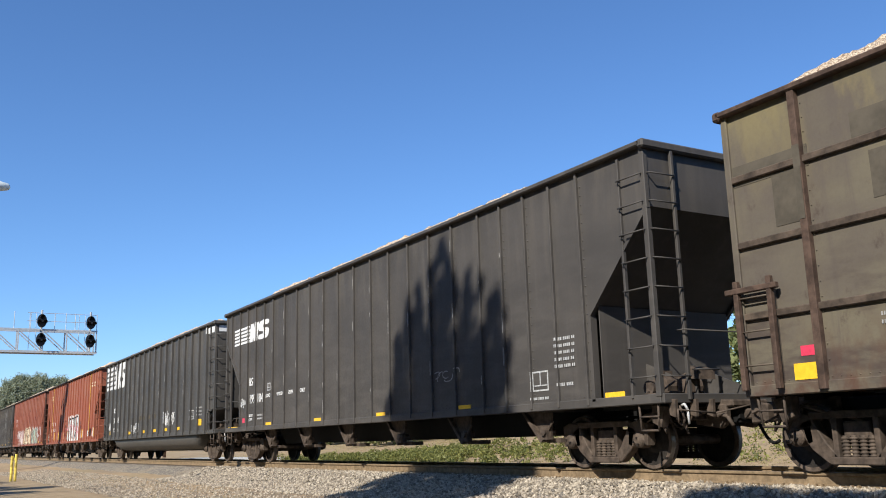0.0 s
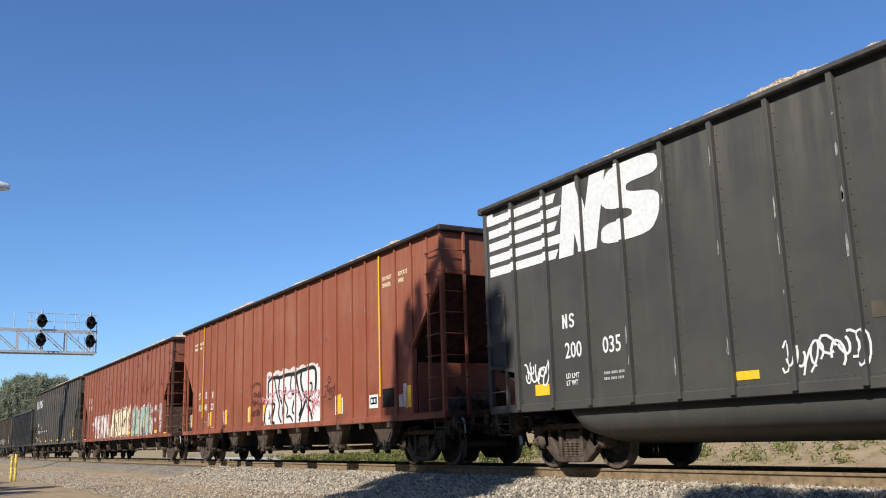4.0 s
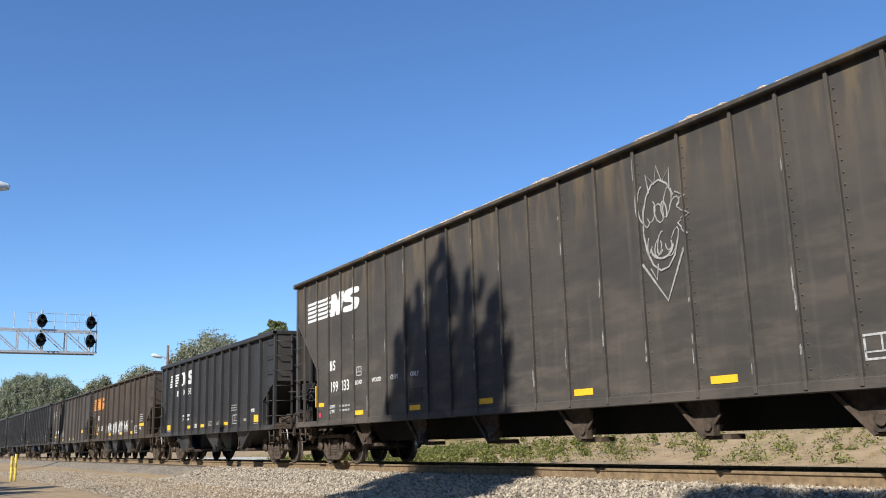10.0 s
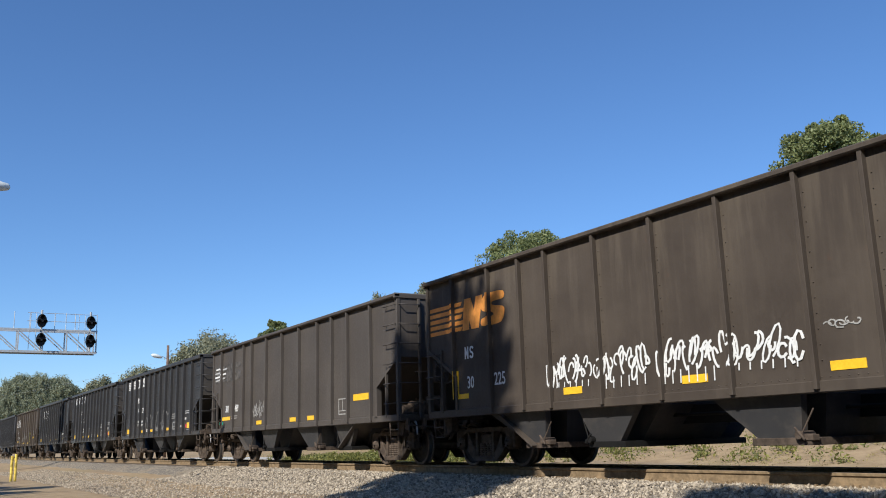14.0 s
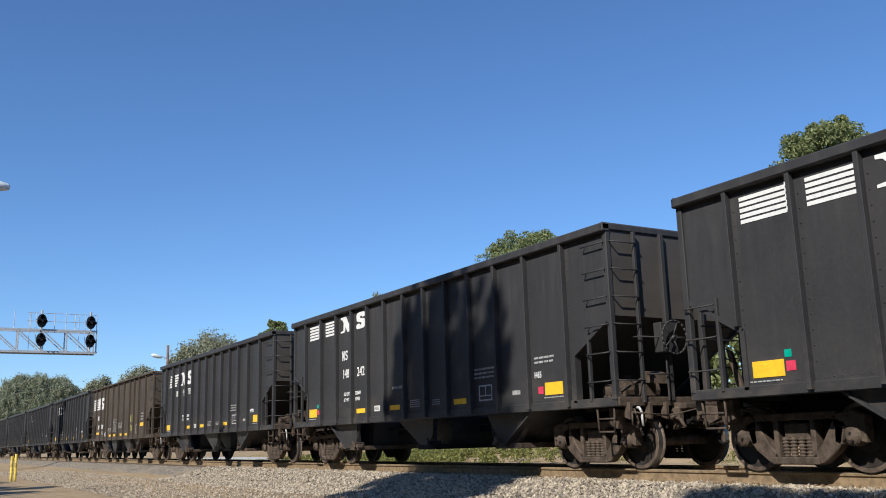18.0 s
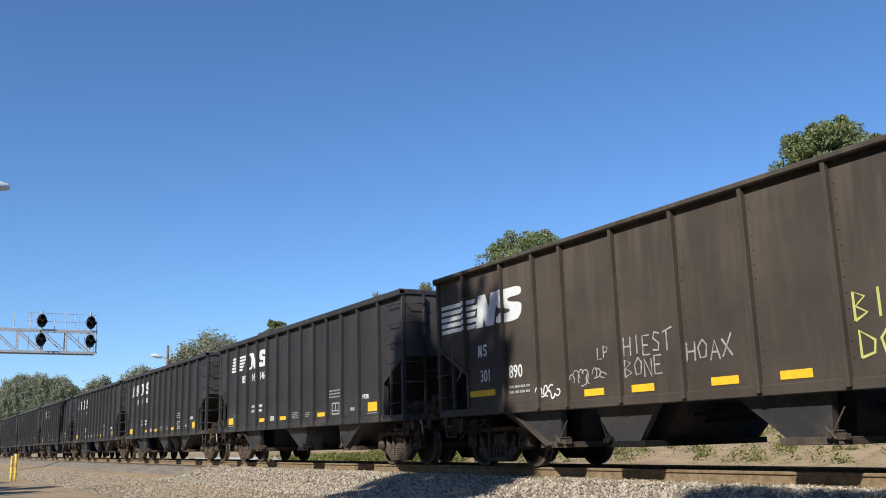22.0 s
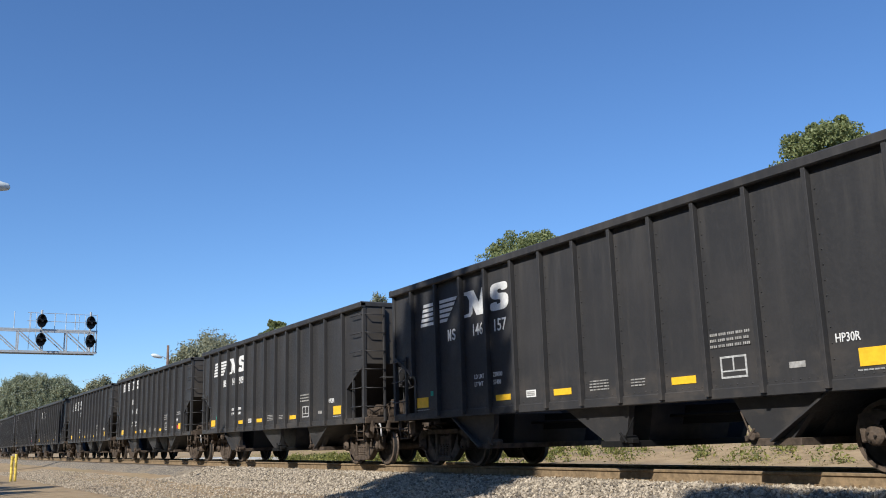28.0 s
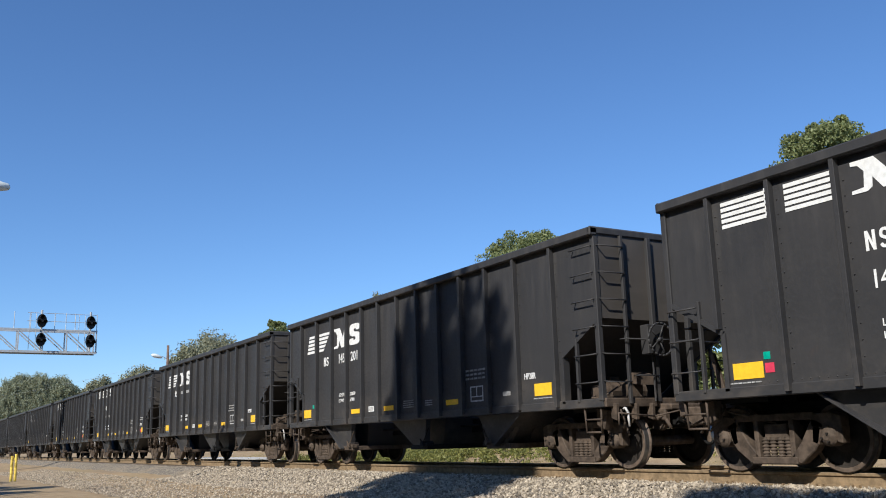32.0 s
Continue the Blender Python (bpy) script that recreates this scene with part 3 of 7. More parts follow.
class Car:
    def __init__(self, kind, left, body, label, category="freight car", group="cars of the train"):
        self.kind, self.s, self.left, self.body = kind, SPEC[kind], left, body
        self.L = self.s["L"]
        self.root = tagged(new("hopper_car" if kind != "tub" else "gondola_car"), label, category, group)
        red = kind in ("chip_red", "chip_rust")
        self.chord = "rust" if kind == "olive" else "chord_dark" if red else body
        self.inner = "red_grime" if red else body
        self.wheelsets, self.rng = [], random.Random(int(-left * 10) + 5)
        self.build()

    def x(self, u):
        return u - self.L / 2

    def add(self, name, build, material, label="", smooth=False, key=None, m=None, parent=None):
        return part(name, mesh_of((name, self.kind) if key is None else key, build, smooth), material, parent or self.root, m, label)

    def build(self):
        s, L, x, body = self.s, self.L, self.x, self.body
        zt, zc, cu, cz = s["zt"], s["zc"], s["cu"], s["cz"]
        for sy in (-1, 1):
            tag = "near" if sy < 0 else "far"

            def sheet(bm):
                poly = [(x(cu), SILL), (x(L - cu), SILL), (x(L - cu), cz), (x(L), zc), (x(L), zt - 0.03), (x(0), zt - 0.03), (x(0), zc), (x(cu), cz)]
                prism(bm, poly, sy * HALF, sy * (HALF - 0.03))
            self.add("side_sheet", sheet, body, key=("side_sheet", self.kind, tag))

            def chord(bm):
                big = 0.15 if self.kind == "coal" else 0.09
                box(bm, x(-0.03), x(L + 0.03), sy * (HALF + 0.12), sy * (HALF - 0.05), zt - big, zt)
                bevel(bm, 0.02)
            self.add("top_chord", chord, self.chord, key=("top_chord", self.kind, tag))

            def sill(bm):
                box(bm, x(0), x(L), sy * (HALF + 0.03), sy * (HALF - 0.12), SILL - 0.10, SILL + 0.05)
                bevel(bm, 0.012)
            self.add("side_sill", sill, body, key=("side_sill", self.kind, tag))

            rw, rd = s["rib"]
            for u in s["ribs"]:
                lo = SILL - 0.06
                if u < cu:
                    lo = zc + (cz - zc) * u / cu + 0.03
                if u > L - cu:
                    lo = zc + (cz - zc) * (L - u) / cu + 0.03

                def rib(bm, lo=lo):
                    hat = [(-rw / 2 - rd * 0.02, 0.0), (-rw / 2, -rd), (rw / 2, -rd), (rw / 2 + rd * 0.02, 0.0)]
                    lower = [bm.verts.new((a, b, lo)) for a, b in hat]
                    upper = [bm.verts.new((a, b, zt - 0.08)) for a, b in hat]
                    for k in range(4):
                        bm.faces.new((lower[k], lower[(k + 1) % 4], upper[(k + 1) % 4], upper[k]))
                    bm.faces.new(lower[::-1])
                    bm.faces.new(upper)
                    bevel(bm, 0.006)
                self.add("rib", rib, "rust" if self.kind == "olive" else body, key=("rib", self.kind, round(lo, 2)), m=move(x(u), sy * HALF, 0) @ (Matrix.Rotation(math.pi, 4, "Z") if sy > 0 else Matrix()))
            # diagonal edge bars of the cut corners
            for e in (0, 1):
                def edge(bm):
                    a, b = (0.0, zc), (cu, cz)
                    pts = [(x(a[0]), a[1]), (x(b[0]), b[1])] if e == 0 else [(x(L - b[0]), b[1]), (x(L - a[0]), a[1])]
                    for q in stroke(pts, 0.07):
                        prism(bm, q, sy * (HALF + 0.035), sy * (HALF - 0.04))
                    xe = x(cu) if e == 0 else x(L - cu)
                    box(bm, xe - 0.04, xe + 0.04, sy * (HALF + 0.03), sy * (HALF - 0.1), SILL, cz)
                if self.kind != "olive":
                    self.add("corner_frame", edge, body, key=("corner_frame", self.kind, tag, e))
        for e in (0, 1):
            d = 1 if e else -1
            xe = x(L) if e else x(0)

            def wall(bm):
                box(bm, xe - 0.03 * d, xe, -HALF + 0.035, HALF - 0.035, zc, zt - 0.02)
            # black cars' end walls take a lighter paint in place of stronger sunlight
            self.add("end_wall", wall, "black_mid" if body == "black" else body, key=("end_wall", self.kind, e))

            def endchord(bm):
                over = 0.03 if self.kind.startswith("coal") else 0.1
                box(bm, xe - 0.04 * d, xe + over * d, -HALF - 0.12, HALF + 0.12, zt - 0.13, zt + 0.015)
                bevel(bm, 0.03)
            self.add("end_chord", endchord, self.chord, key=("end_chord", self.kind, e))

            def slope(bm):
                su, sz = s["slope"]
                a, b = (xe - 0.03 * d, zc), (xe - su * d, sz)
                n = Vector((sz - zc, 0, -(b[0] - a[0]))).normalized() * 0.03
                q = [a, b, (b[0] + n.x, b[1] + n.z), (a[0] + n.x, a[1] + n.z)]
                prism(bm, q, -HALF + 0.06, HALF - 0.06)
            self.add("slope_sheet", slope, self.inner, key=("slope_sheet", self.kind, e))

            def platform(bm):
                box(bm, xe - (0.11 + cu + 0.2) * d, xe - 0.11 * d, -HALF + 0.13, HALF - 0.13, SILL - 0.045, SILL - 0.01)
                bevel(bm, 0.01)

            def end_sill(bm):
                box(bm, xe - 0.1 * d, xe + 0.05 * d, -HALF, HALF, SILL - 0.1, SILL + 0.05)
                bevel(bm, 0.012)
            self.add("end_sill", end_sill, "truck" if self.kind.startswith("coal") else self.inner, key=("end_sill", self.kind, e))
            for y in (-1.15, -0.55, 0.55, 1.15):
                self.add("cross_bearer", lambda bm: box(bm, xe - (cu + 0.3) * d, xe - 0.1 * d, -0.03, 0.03, SILL - 0.15, SILL - 0.05), "truck_dark", key=("cross_bearer", self.kind, e), m=move(0, y, 0))
            self.add("end_platform", platform, "truck" if self.kind.startswith("coal") else self.inner, key=("end_platform", self.kind, e))
            for y in () if e == 1 and self.kind.startswith("chip") else (-0.42, 0.42):
                def post(bm):
                    box(bm, xe - 0.02 * d, xe + 0.07 * d, y - 0.045, y + 0.045, SILL - 0.02, zt - 0.1)
                    bevel(bm, 0.01)
                self.add("end_post", post, self.inner, key=("end_post", self.kind, e, y))
            for sy in (-1, 1):
                def corner(bm):
                    box(bm, xe - 0.09 * d, xe + 0.015 * d, sy * (HALF + 0.04), sy * (HALF - 0.06), SILL, zt - 0.08)
                    bevel(bm, 0.012)
                self.add("corner_post", corner, "red_grime" if self.kind == "chip_rust" and e == 1 else body, key=("corner_post", self.kind, e, sy))
                full = (e == 1) == (sy == -1)
                self.ladders(e, sy, full, xe, d)
            self.gear(e, xe, d)
        self.under()
        for e in (0, 1):
            self.truck(x(s.get("truck_l", s["truck"])) if e == 0 else x(L - s["truck"]))
        self.rivets()

    def ladders(self, e, sy, full, xe, d):
        s, zt, zc = self.s, self.s["zt"], self.s["zc"]
        coal = self.kind.startswith("coal")
        body = self.body
        top = zt - 0.2 if full else (2.45 if coal or self.kind == "olive" else 3.3)
        zs = []
        z = SILL + 0.33
        while z < top:
            zs.append(z)
            z += 0.46
        inner = 0.58
        yf = sy * (HALF + 0.05)

        def stile(bm):
            hi = (2.2 if full else top) if coal else zt - 0.15 if full or self.kind.startswith("chip") else top
            box(bm, xe - (inner + 0.05) * d, xe - inner * d, yf, yf - sy * 0.07, SILL, hi)
            bevel(bm, 0.008)
        self.add("ladder_stile", stile, body, key=("ladder_stile", self.kind, e, sy))
        if self.kind == "olive" and not full:
            for q in (0.06, 0.62):
                def strut(bm):
                    box(bm, xe - q * d - 0.04, xe - q * d + 0.04, yf + sy * 0.02, yf + sy * 0.1, SILL - 0.02, top + 0.15)
                    bevel(bm, 0.01)
                self.add("ladder_stile", strut, "rust", key=("ladder_strut", e, sy, q))

            def cap(bm):
                box(bm, min(xe + 0.12 * d, xe - 0.75 * d), max(xe + 0.12 * d, xe - 0.75 * d), yf + sy * 0.03, yf + sy * 0.11, top - 0.03, top + 0.05)
                bevel(bm, 0.01)
            self.add("ladder_cap", cap, "rust", key=("ladder_cap", e, sy))
        if full:
            def stile2(bm):
                box(bm, xe + 0.03 * d, xe + 0.09 * d, sy * (HALF - 0.5), sy * (HALF - 0.56), SILL - 0.05, zt - 0.12)
                bevel(bm, 0.008)
            self.add("ladder_stile", stile2, body, key=("ladder_stile_end", self.kind, e, sy))

        def rung(bm):
            a, b = xe - 0.05 * d, xe - inner * d
            pipe(bm, [(a, yf - sy * 0.03, 0), (a, yf + sy * 0.055, -0.02), (b, yf + sy * 0.055, -0.02), (b, yf - sy * 0.03, 0)], 0.013, 6)

        def rung_end(bm):
            a, b = sy * (HALF - 0.02), sy * (HALF - 0.54)
            pipe(bm, [(xe, a, 0), (xe + 0.11 * d, a, -0.02), (xe + 0.11 * d, b, -0.02), (xe + 0.02 * d, b, 0)], 0.013, 6)
        for z in zs:
            self.add("rung", rung, body, key=("rung", self.kind, e, sy), m=move(0, 0, z), smooth=True)
            if full:
                self.add("rung", rung_end, body, key=("rung_end", self.kind, e, sy), m=move(0, 0, z), smooth=True)

        def stirrup(bm):
            a, b = xe - 0.12 * d, xe - 0.52 * d
            y = sy * (HALF - 0.03)
            pipe(bm, [(a, y, SILL - 0.06), (a - 0.04 * d, y - sy * 0.02, 0.62), (b - 0.02 * d, y - sy * 0.02, 0.62), (b - 0.03 * d, y, SILL - 0.06)], 0.019, 6)
            rod(bm, (a, y, 0.83), (b, y, 0.83), 0.016, 6)
        self.add("stirrup_step", stirrup, "truck", key=("stirrup", self.kind, e, sy), smooth=True)

    def gear(self, e, xe, d):
        """Coupler, draught gear, cut lever, hose and hand brake at one end."""
        def draft(bm):
            box(bm, xe - 1.6 * d, xe - 0.05 * d, -0.24, 0.24, 0.66, 1.0)
            box(bm, xe - 0.05 * d, xe + 0.22 * d, -0.2, 0.2, 0.70, 0.98)
            bevel(bm, 0.02)
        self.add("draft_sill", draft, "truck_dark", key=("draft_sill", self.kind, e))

        def coupler(bm):
            box(bm, xe + 0.1 * d, xe + 0.5 * d, -0.08, 0.08, 0.76, 0.92)
            prism(bm, [(xe + 0.42 * d, 0.68), (xe + 0.74 * d, 0.70), (xe + 0.76 * d, 0.98), (xe + 0.42 * d, 1.0)][::d], -0.17, 0.04)
            prism(bm, [(xe + 0.6 * d, 0.7), (xe + 0.8 * d, 0.72), (xe + 0.8 * d, 0.96), (xe + 0.6 * d, 0.98)][::d], -0.02, 0.19)
            bevel(bm, 0.02)
        self.add("coupler", coupler, "truck", key=("coupler", self.kind, e))

        def lever(bm):
            y0, z = -1.45 * d, 0.92
            pipe(bm, [(xe + 0.16 * d, y0, 0.72), (xe + 0.16 * d, y0, z), (xe + 0.16 * d, y0 + 0.8 * d, z - 0.06), (xe + 0.45 * d, -0.12 * d, 0.98), (xe + 0.55 * d, 0, 0.99)], 0.015, 6)
        self.add("cut_lever", lever, "truck", key=("cut_lever", self.kind, e), smooth=True)

        def hose(bm):
            pts = [(xe + 0.1 * d, 0.32 * d, 0.82)]
            for k in range(7):
                f = (k + 1) / 7
                pts.append((xe + (0.1 + 0.66 * f) * d, (0.32 - 0.3 * f) * d, 0.80 - 0.42 * math.sin(f * 2.0)))
            pipe(bm, pts, 0.027, 7)
        self.add("air_hose", hose, "truck_dark", key=("air_hose", self.kind, e), smooth=True)

        def casting(bm):
            for y in (-0.36, 0.36):
                prism(bm, [(xe - 0.5 * d, 0.70), (xe + 0.02 * d, 0.62), (xe + 0.16 * d, 0.72), (xe + 0.16 * d, 1.0), (xe - 0.5 * d, 1.02)][::d], y - 0.06, y + 0.06)
            prism(bm, [(xe - 0.1 * d, 0.94), (xe + 0.3 * d, 0.96), (xe + 0.3 * d, 1.06), (xe - 0.1 * d, 1.08)][::d], -0.4, 0.4)
            box(bm, xe - 0.28 * d, xe - 0.2 * d, -0.85, 0.85, 0.76, 0.92)
            bevel(bm, 0.018)
        self.add("striker_casting", casting, "truck", key=("striker_casting", self.kind, e))

        def bracket(bm):
            prism(bm, [(xe - 0.02 * d, 0.84), (xe + 0.1 * d, 0.80), (xe + 0.12 * d, 1.08), (xe - 0.02 * d, 1.08)][::d], -0.035, 0.035)
            bevel(bm, 0.008)
        for y in (-1.42, -0.98, -0.62):
            self.add("lever_bracket", bracket, "truck", key=("lever_bracket", self.kind, e), m=move(0, y, 0))

        def hanger(bm):
            prism(bm, [(xe - 0.5 * d, 0.74), (xe - 0.32 * d, 0.66), (xe - 0.2 * d, 0.98), (xe - 0.5 * d, 1.02)][::d], -1.36, -1.2)
            bevel(bm, 0.008)
        self.add("brake_hanger", hanger, "truck", key=("brake_hanger", self.kind, e))

        def rods(bm):
            rod(bm, (xe - 0.15 * d, -1.28, 0.98), (xe - 1.25 * d, -0.98, 0.66), 0.017, 6)
            rod(bm, (xe - 0.25 * d, -1.05, 0.96), (xe + 0.02 * d, -1.12, 0.56), 0.022, 6)
            rod(bm, (xe - 0.55 * d, -1.22, 0.90), (xe - 0.3 * d, -1.26, 0.58), 0.02, 6)
            rod(bm, (xe + 0.05 * d, -0.75, 0.88), (xe - 0.7 * d, -0.80, 0.74), 0.02, 6)
            pipe(bm, [(xe + 0.1 * d, -1.35, 0.98), (xe + 0.16 * d, -1.32, 0.78), (xe + 0.05 * d, -1.25, 0.68), (xe - 0.12 * d, -1.2, 0.76), (xe - 0.18 * d, -1.15, 0.95)], 0.018, 6)
        self.add("brake_rod", rods, "truck", key=("brake_rod", self.kind, e), smooth=True)

        def chain(bm):
            pts = [(xe + (0.02 - 0.7 * f) * d, -0.95 + 0.15 * f, 0.92 - 0.5 * math.sin(math.pi * f) * 0.45 - 0.1 * f) for f in (k / 10 for k in range(11))]
            for k, (p, q) in enumerate(zip(pts[:-1], pts[1:])):
                rod(bm, p, q, 0.02 if k % 2 else 0.012, 5)
        self.add("brake_chain", chain, "truck", key=("brake_chain", self.kind, e))

        def train_line(bm):
            pipe(bm, [(xe - 0.5 * d, -0.45, 0.84), (xe + 0.12 * d, -0.5, 0.84), (xe + 0.26 * d, -0.5, 0.80), (xe + 0.34 * d, -0.48, 0.66)], 0.032, 7)
            rod(bm, (xe + 0.02 * d, -0.5, 0.84), (xe + 0.1 * d, -0.5, 0.84), 0.055, 8)
        self.add("angle_cock", train_line, "truck", key=("angle_cock", self.kind, e), smooth=True)
        if e == 1:
            def pale(bm):
                pipe(bm, [(xe + 0.02, -1.22, 0.99), (xe + 0.10, -1.24, 1.0), (xe + 0.15, -1.24, 0.93), (xe + 0.15, -1.22, 0.70)], 0.02, 7)
            self.add("release_handle", pale, "hose_pale", "bright worn handle on the brake rod", key=("release_handle", self.kind), smooth=True)
        else:
            def plates(bm):
                prism(bm, [(xe + 0.30, SILL), (xe + 0.40, SILL), (xe + 0.22, SILL + 0.62), (xe + 0.12, SILL + 0.66)], -0.03, 0.03)
                bevel(bm, 0.008)
            for y, q in ((-0.95, 0.0), (-0.35, 0.1), (0.6, 0.05)):
                self.add("brace_plate", plates, "truck", key=("brace_plate", self.kind), m=move(q, y, 0))
            if self.kind.startswith("chip"):
                for u, y in ((0.3, -1.05), (0.85, -1.25), (1.2, -1.25)):
                    top = self.s["zc"] + (self.s["cz"] - self.s["zc"]) * u / self.s["cu"] - 0.05
                    self.add("slope_post", lambda bm: box(bm, -0.035, 0.035, -0.04, 0.04, SILL - 0.01, top), self.inner, key=("slope_post", self.kind, u), m=move(xe + u, y, 0))

            def valve(bm):
                box(bm, xe + 0.75, xe + 1.05, -1.1, -0.8, SILL - 0.02, SILL + 0.22)
                rod(bm, (xe + 0.9, -1.2, SILL + 0.12), (xe + 0.9, -0.7, SILL + 0.12), 0.075, 10)
                rod(bm, (xe + 0.62, -1.05, SILL), (xe + 0.62, -1.05, SILL + 0.5), 0.016, 6)
                bevel(bm, 0.006)
            self.add("brake_valve", valve, "truck", key=("brake_valve", self.kind))

        def grab(bm):
            for z, y0, y1 in ((2.15, -1.3, 1.3), (SILL + 0.42, -1.0, -0.5)):
                pipe(bm, [(xe, y0 * 0.9, z), (xe + 0.14 * d, y0 * 0.9, z), (xe + 0.14 * d, y1 * 0.9, z), (xe, y1 * 0.9, z)], 0.013, 6)
        self.add("grab_rail", grab, self.body, key=("grab_rail", self.kind, e), smooth=True)
        if e == 1:
            if not self.kind.startswith("chip"):
                def wheel(bm):
                    n, r = 20, 0.28
                    cy, cz, cx = -0.52, 2.14, xe + 0.3
                    ring = [(cx, cy + r * math.cos(2 * math.pi * i / n), cz + r * math.sin(2 * math.pi * i / n)) for i in range(n + 1)]
                    pipe(bm, ring, 0.018, 6)
                    for i in range(5):
                        t = 2 * math.pi * i / 5
                        rod(bm, (cx - 0.04, cy, cz), (cx, cy + r * math.cos(t), cz + r * math.sin(t)), 0.014, 5)
                    rod(bm, (xe + 0.02, cy, cz), (cx, cy, cz), 0.04, 8)
                self.add("brake_wheel", wheel, self.inner, smooth=True)

                def housing(bm):
                    box(bm, xe + 0.02, xe + 0.2, -0.72, -0.36, 1.9, 2.4)
                    rod(bm, (xe + 0.1, -0.55, 1.9), (xe + 0.1, -0.55, 1.1), 0.018, 6)
                    bevel(bm, 0.02)
                self.add("brake_housing", housing, self.inner)

            def tank(bm):
                rod(bm, (xe - 0.75, -0.9, 1.32), (xe - 0.75, -0.1, 1.32), 0.19, 12)
                box(bm, xe - 1.05, xe - 0.95, -0.6, -0.4, SILL, 1.6)
                box(bm, xe - 0.5, xe - 0.3, -0.75, -0.45, SILL - 0.02, 1.42)
                rod(bm, (xe - 0.75, -1.15, 1.30), (xe - 0.75, -0.9, 1.30), 0.12, 12)
                rod(bm, (xe - 0.4, -1.25, 1.2), (xe - 0.4, -0.3, 1.2), 0.03, 7)
                pipe(bm, [(xe - 0.75, -1.15, 1.24), (xe - 0.6, -1.35, 1.2), (xe - 0.35, -1.35, 1.18), (xe - 0.25, -1.2, 1.3), (xe - 0.25, -0.8, 1.5)], 0.016, 6)
                prism(bm, [(xe - 0.35, 1.44), (xe - 0.1, 1.4), (xe - 0.12, 1.56), (xe - 0.3, 1.62)], -0.7, -0.3)
            self.add("brake_cylinder", tank, "truck", smooth=False)
            if self.kind.startswith("chip"):
                c, su, sz, zc_ = self.s["cu"], self.s["slope"][0], self.s["slope"][1], self.s["zc"]
                ub = c - 0.16
                top = zc_ - (zc_ - sz) * (ub - 0.03) / (su - 0.03) - 0.03 if self.kind == "chip" else 2.3

                def bulkhead(bm):
                    box(bm, self.x(self.L - ub - 0.02), self.x(self.L - ub), -HALF + 0.06, HALF - 0.06, SILL - 0.02, top)
                    bevel(bm, 0.006)
                self.add("bulkhead", bulkhead, "rust" if self.kind == "chip_rust" else "black_mid" if self.kind == "chip" else self.body)

                def knee(bm):
                    prism(bm, [(self.x(self.L - ub), SILL), (self.x(self.L - 0.25), SILL), (self.x(self.L - 0.25), 1.3), (self.x(self.L - ub), 1.75)], -0.015, 0.015)
                for y in (-0.55, 0.55):
                    self.add("knee_plate", knee, self.inner, m=move(0, y, 0))

    def under(self):
        s, L, x = self.s, self.L, self.x

        def centre(bm):
            box(bm, x(1.2), x(L - 1.2), -0.2, 0.2, 0.72, 1.02)
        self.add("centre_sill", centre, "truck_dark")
        # near-black underframe colour carries part of the shade below the body
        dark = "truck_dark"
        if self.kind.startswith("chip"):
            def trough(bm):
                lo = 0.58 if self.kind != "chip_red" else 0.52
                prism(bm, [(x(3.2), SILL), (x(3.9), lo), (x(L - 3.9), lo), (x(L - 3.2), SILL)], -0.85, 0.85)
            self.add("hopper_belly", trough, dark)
        if self.kind in ("chip", "chip_rust"):
            for c in (3.85, 6.7, 9.55, 12.4, 15.25, 18.0):
                def gate(bm):
                    prism(bm, [(-0.42, SILL - 0.06), (0.16, 0.50), (0.34, 0.56), (0.40, SILL - 0.14), (0.34, SILL - 0.06)], -1.34, -1.30)
                    prism(bm, [(-0.46, SILL - 0.06), (0.12, 0.47), (0.18, 0.50), (-0.38, SILL - 0.06)], -1.42, -1.26)
                    box(bm, 0.14, 0.34, -1.42, -1.28, 0.52, 0.70)
                    rod(bm, (0.26, -1.46, 0.66), (0.26, -1.2, 0.66), 0.075, 9)
                    rod(bm, (0.20, -1.40, 0.54), (0.46, -1.36, 0.84), 0.022, 6)
                    box(bm, 0.04, 0.46, -1.2, -0.9, 0.46, 0.54)
                self.add("gate_bracket", gate, "truck", key=("gate_bracket", self.kind), m=move(x(c), 0, 0))
        for i, (a, b, c, d2) in enumerate(s["pockets"]):
            w = d2 - a

            for y0, y1 in ((-1.46, -1.25), (1.25, 1.46)) if self.kind == "chip_red" else ((-1.46, -1.34), (-0.95, 0.95), (1.34, 1.46)):
                def pocket(bm):
                    top = SILL - 0.08
                    zb = 0.44
                    v = [bm.verts.new(p) for p in ((a, y0, top), (d2, y0, top), (d2, y1, top), (a, y1, top),
                                                   (b, y0 * 0.95, zb), (c, y0 * 0.95, zb), (c, y1 * 0.95, zb), (b, y1 * 0.95, zb))]
                    for f in ((0, 1, 2, 3), (7, 6, 5, 4), (4, 5, 1, 0), (5, 6, 2, 1), (6, 7, 3, 2), (7, 4, 0, 3)):
                        bm.faces.new([v[k] for k in f])
                self.add("hopper_pocket", pocket, "truck" if self.kind == "chip_red" else "black", key=("hopper_pocket", self.kind, i, y0), m=move(x(0), 0, 0))
            steep = 1 if (c + b) / 2 > (a + d2) / 2 + 0.1 else -1 if (c + b) / 2 < (a + d2) / 2 - 0.1 else 0

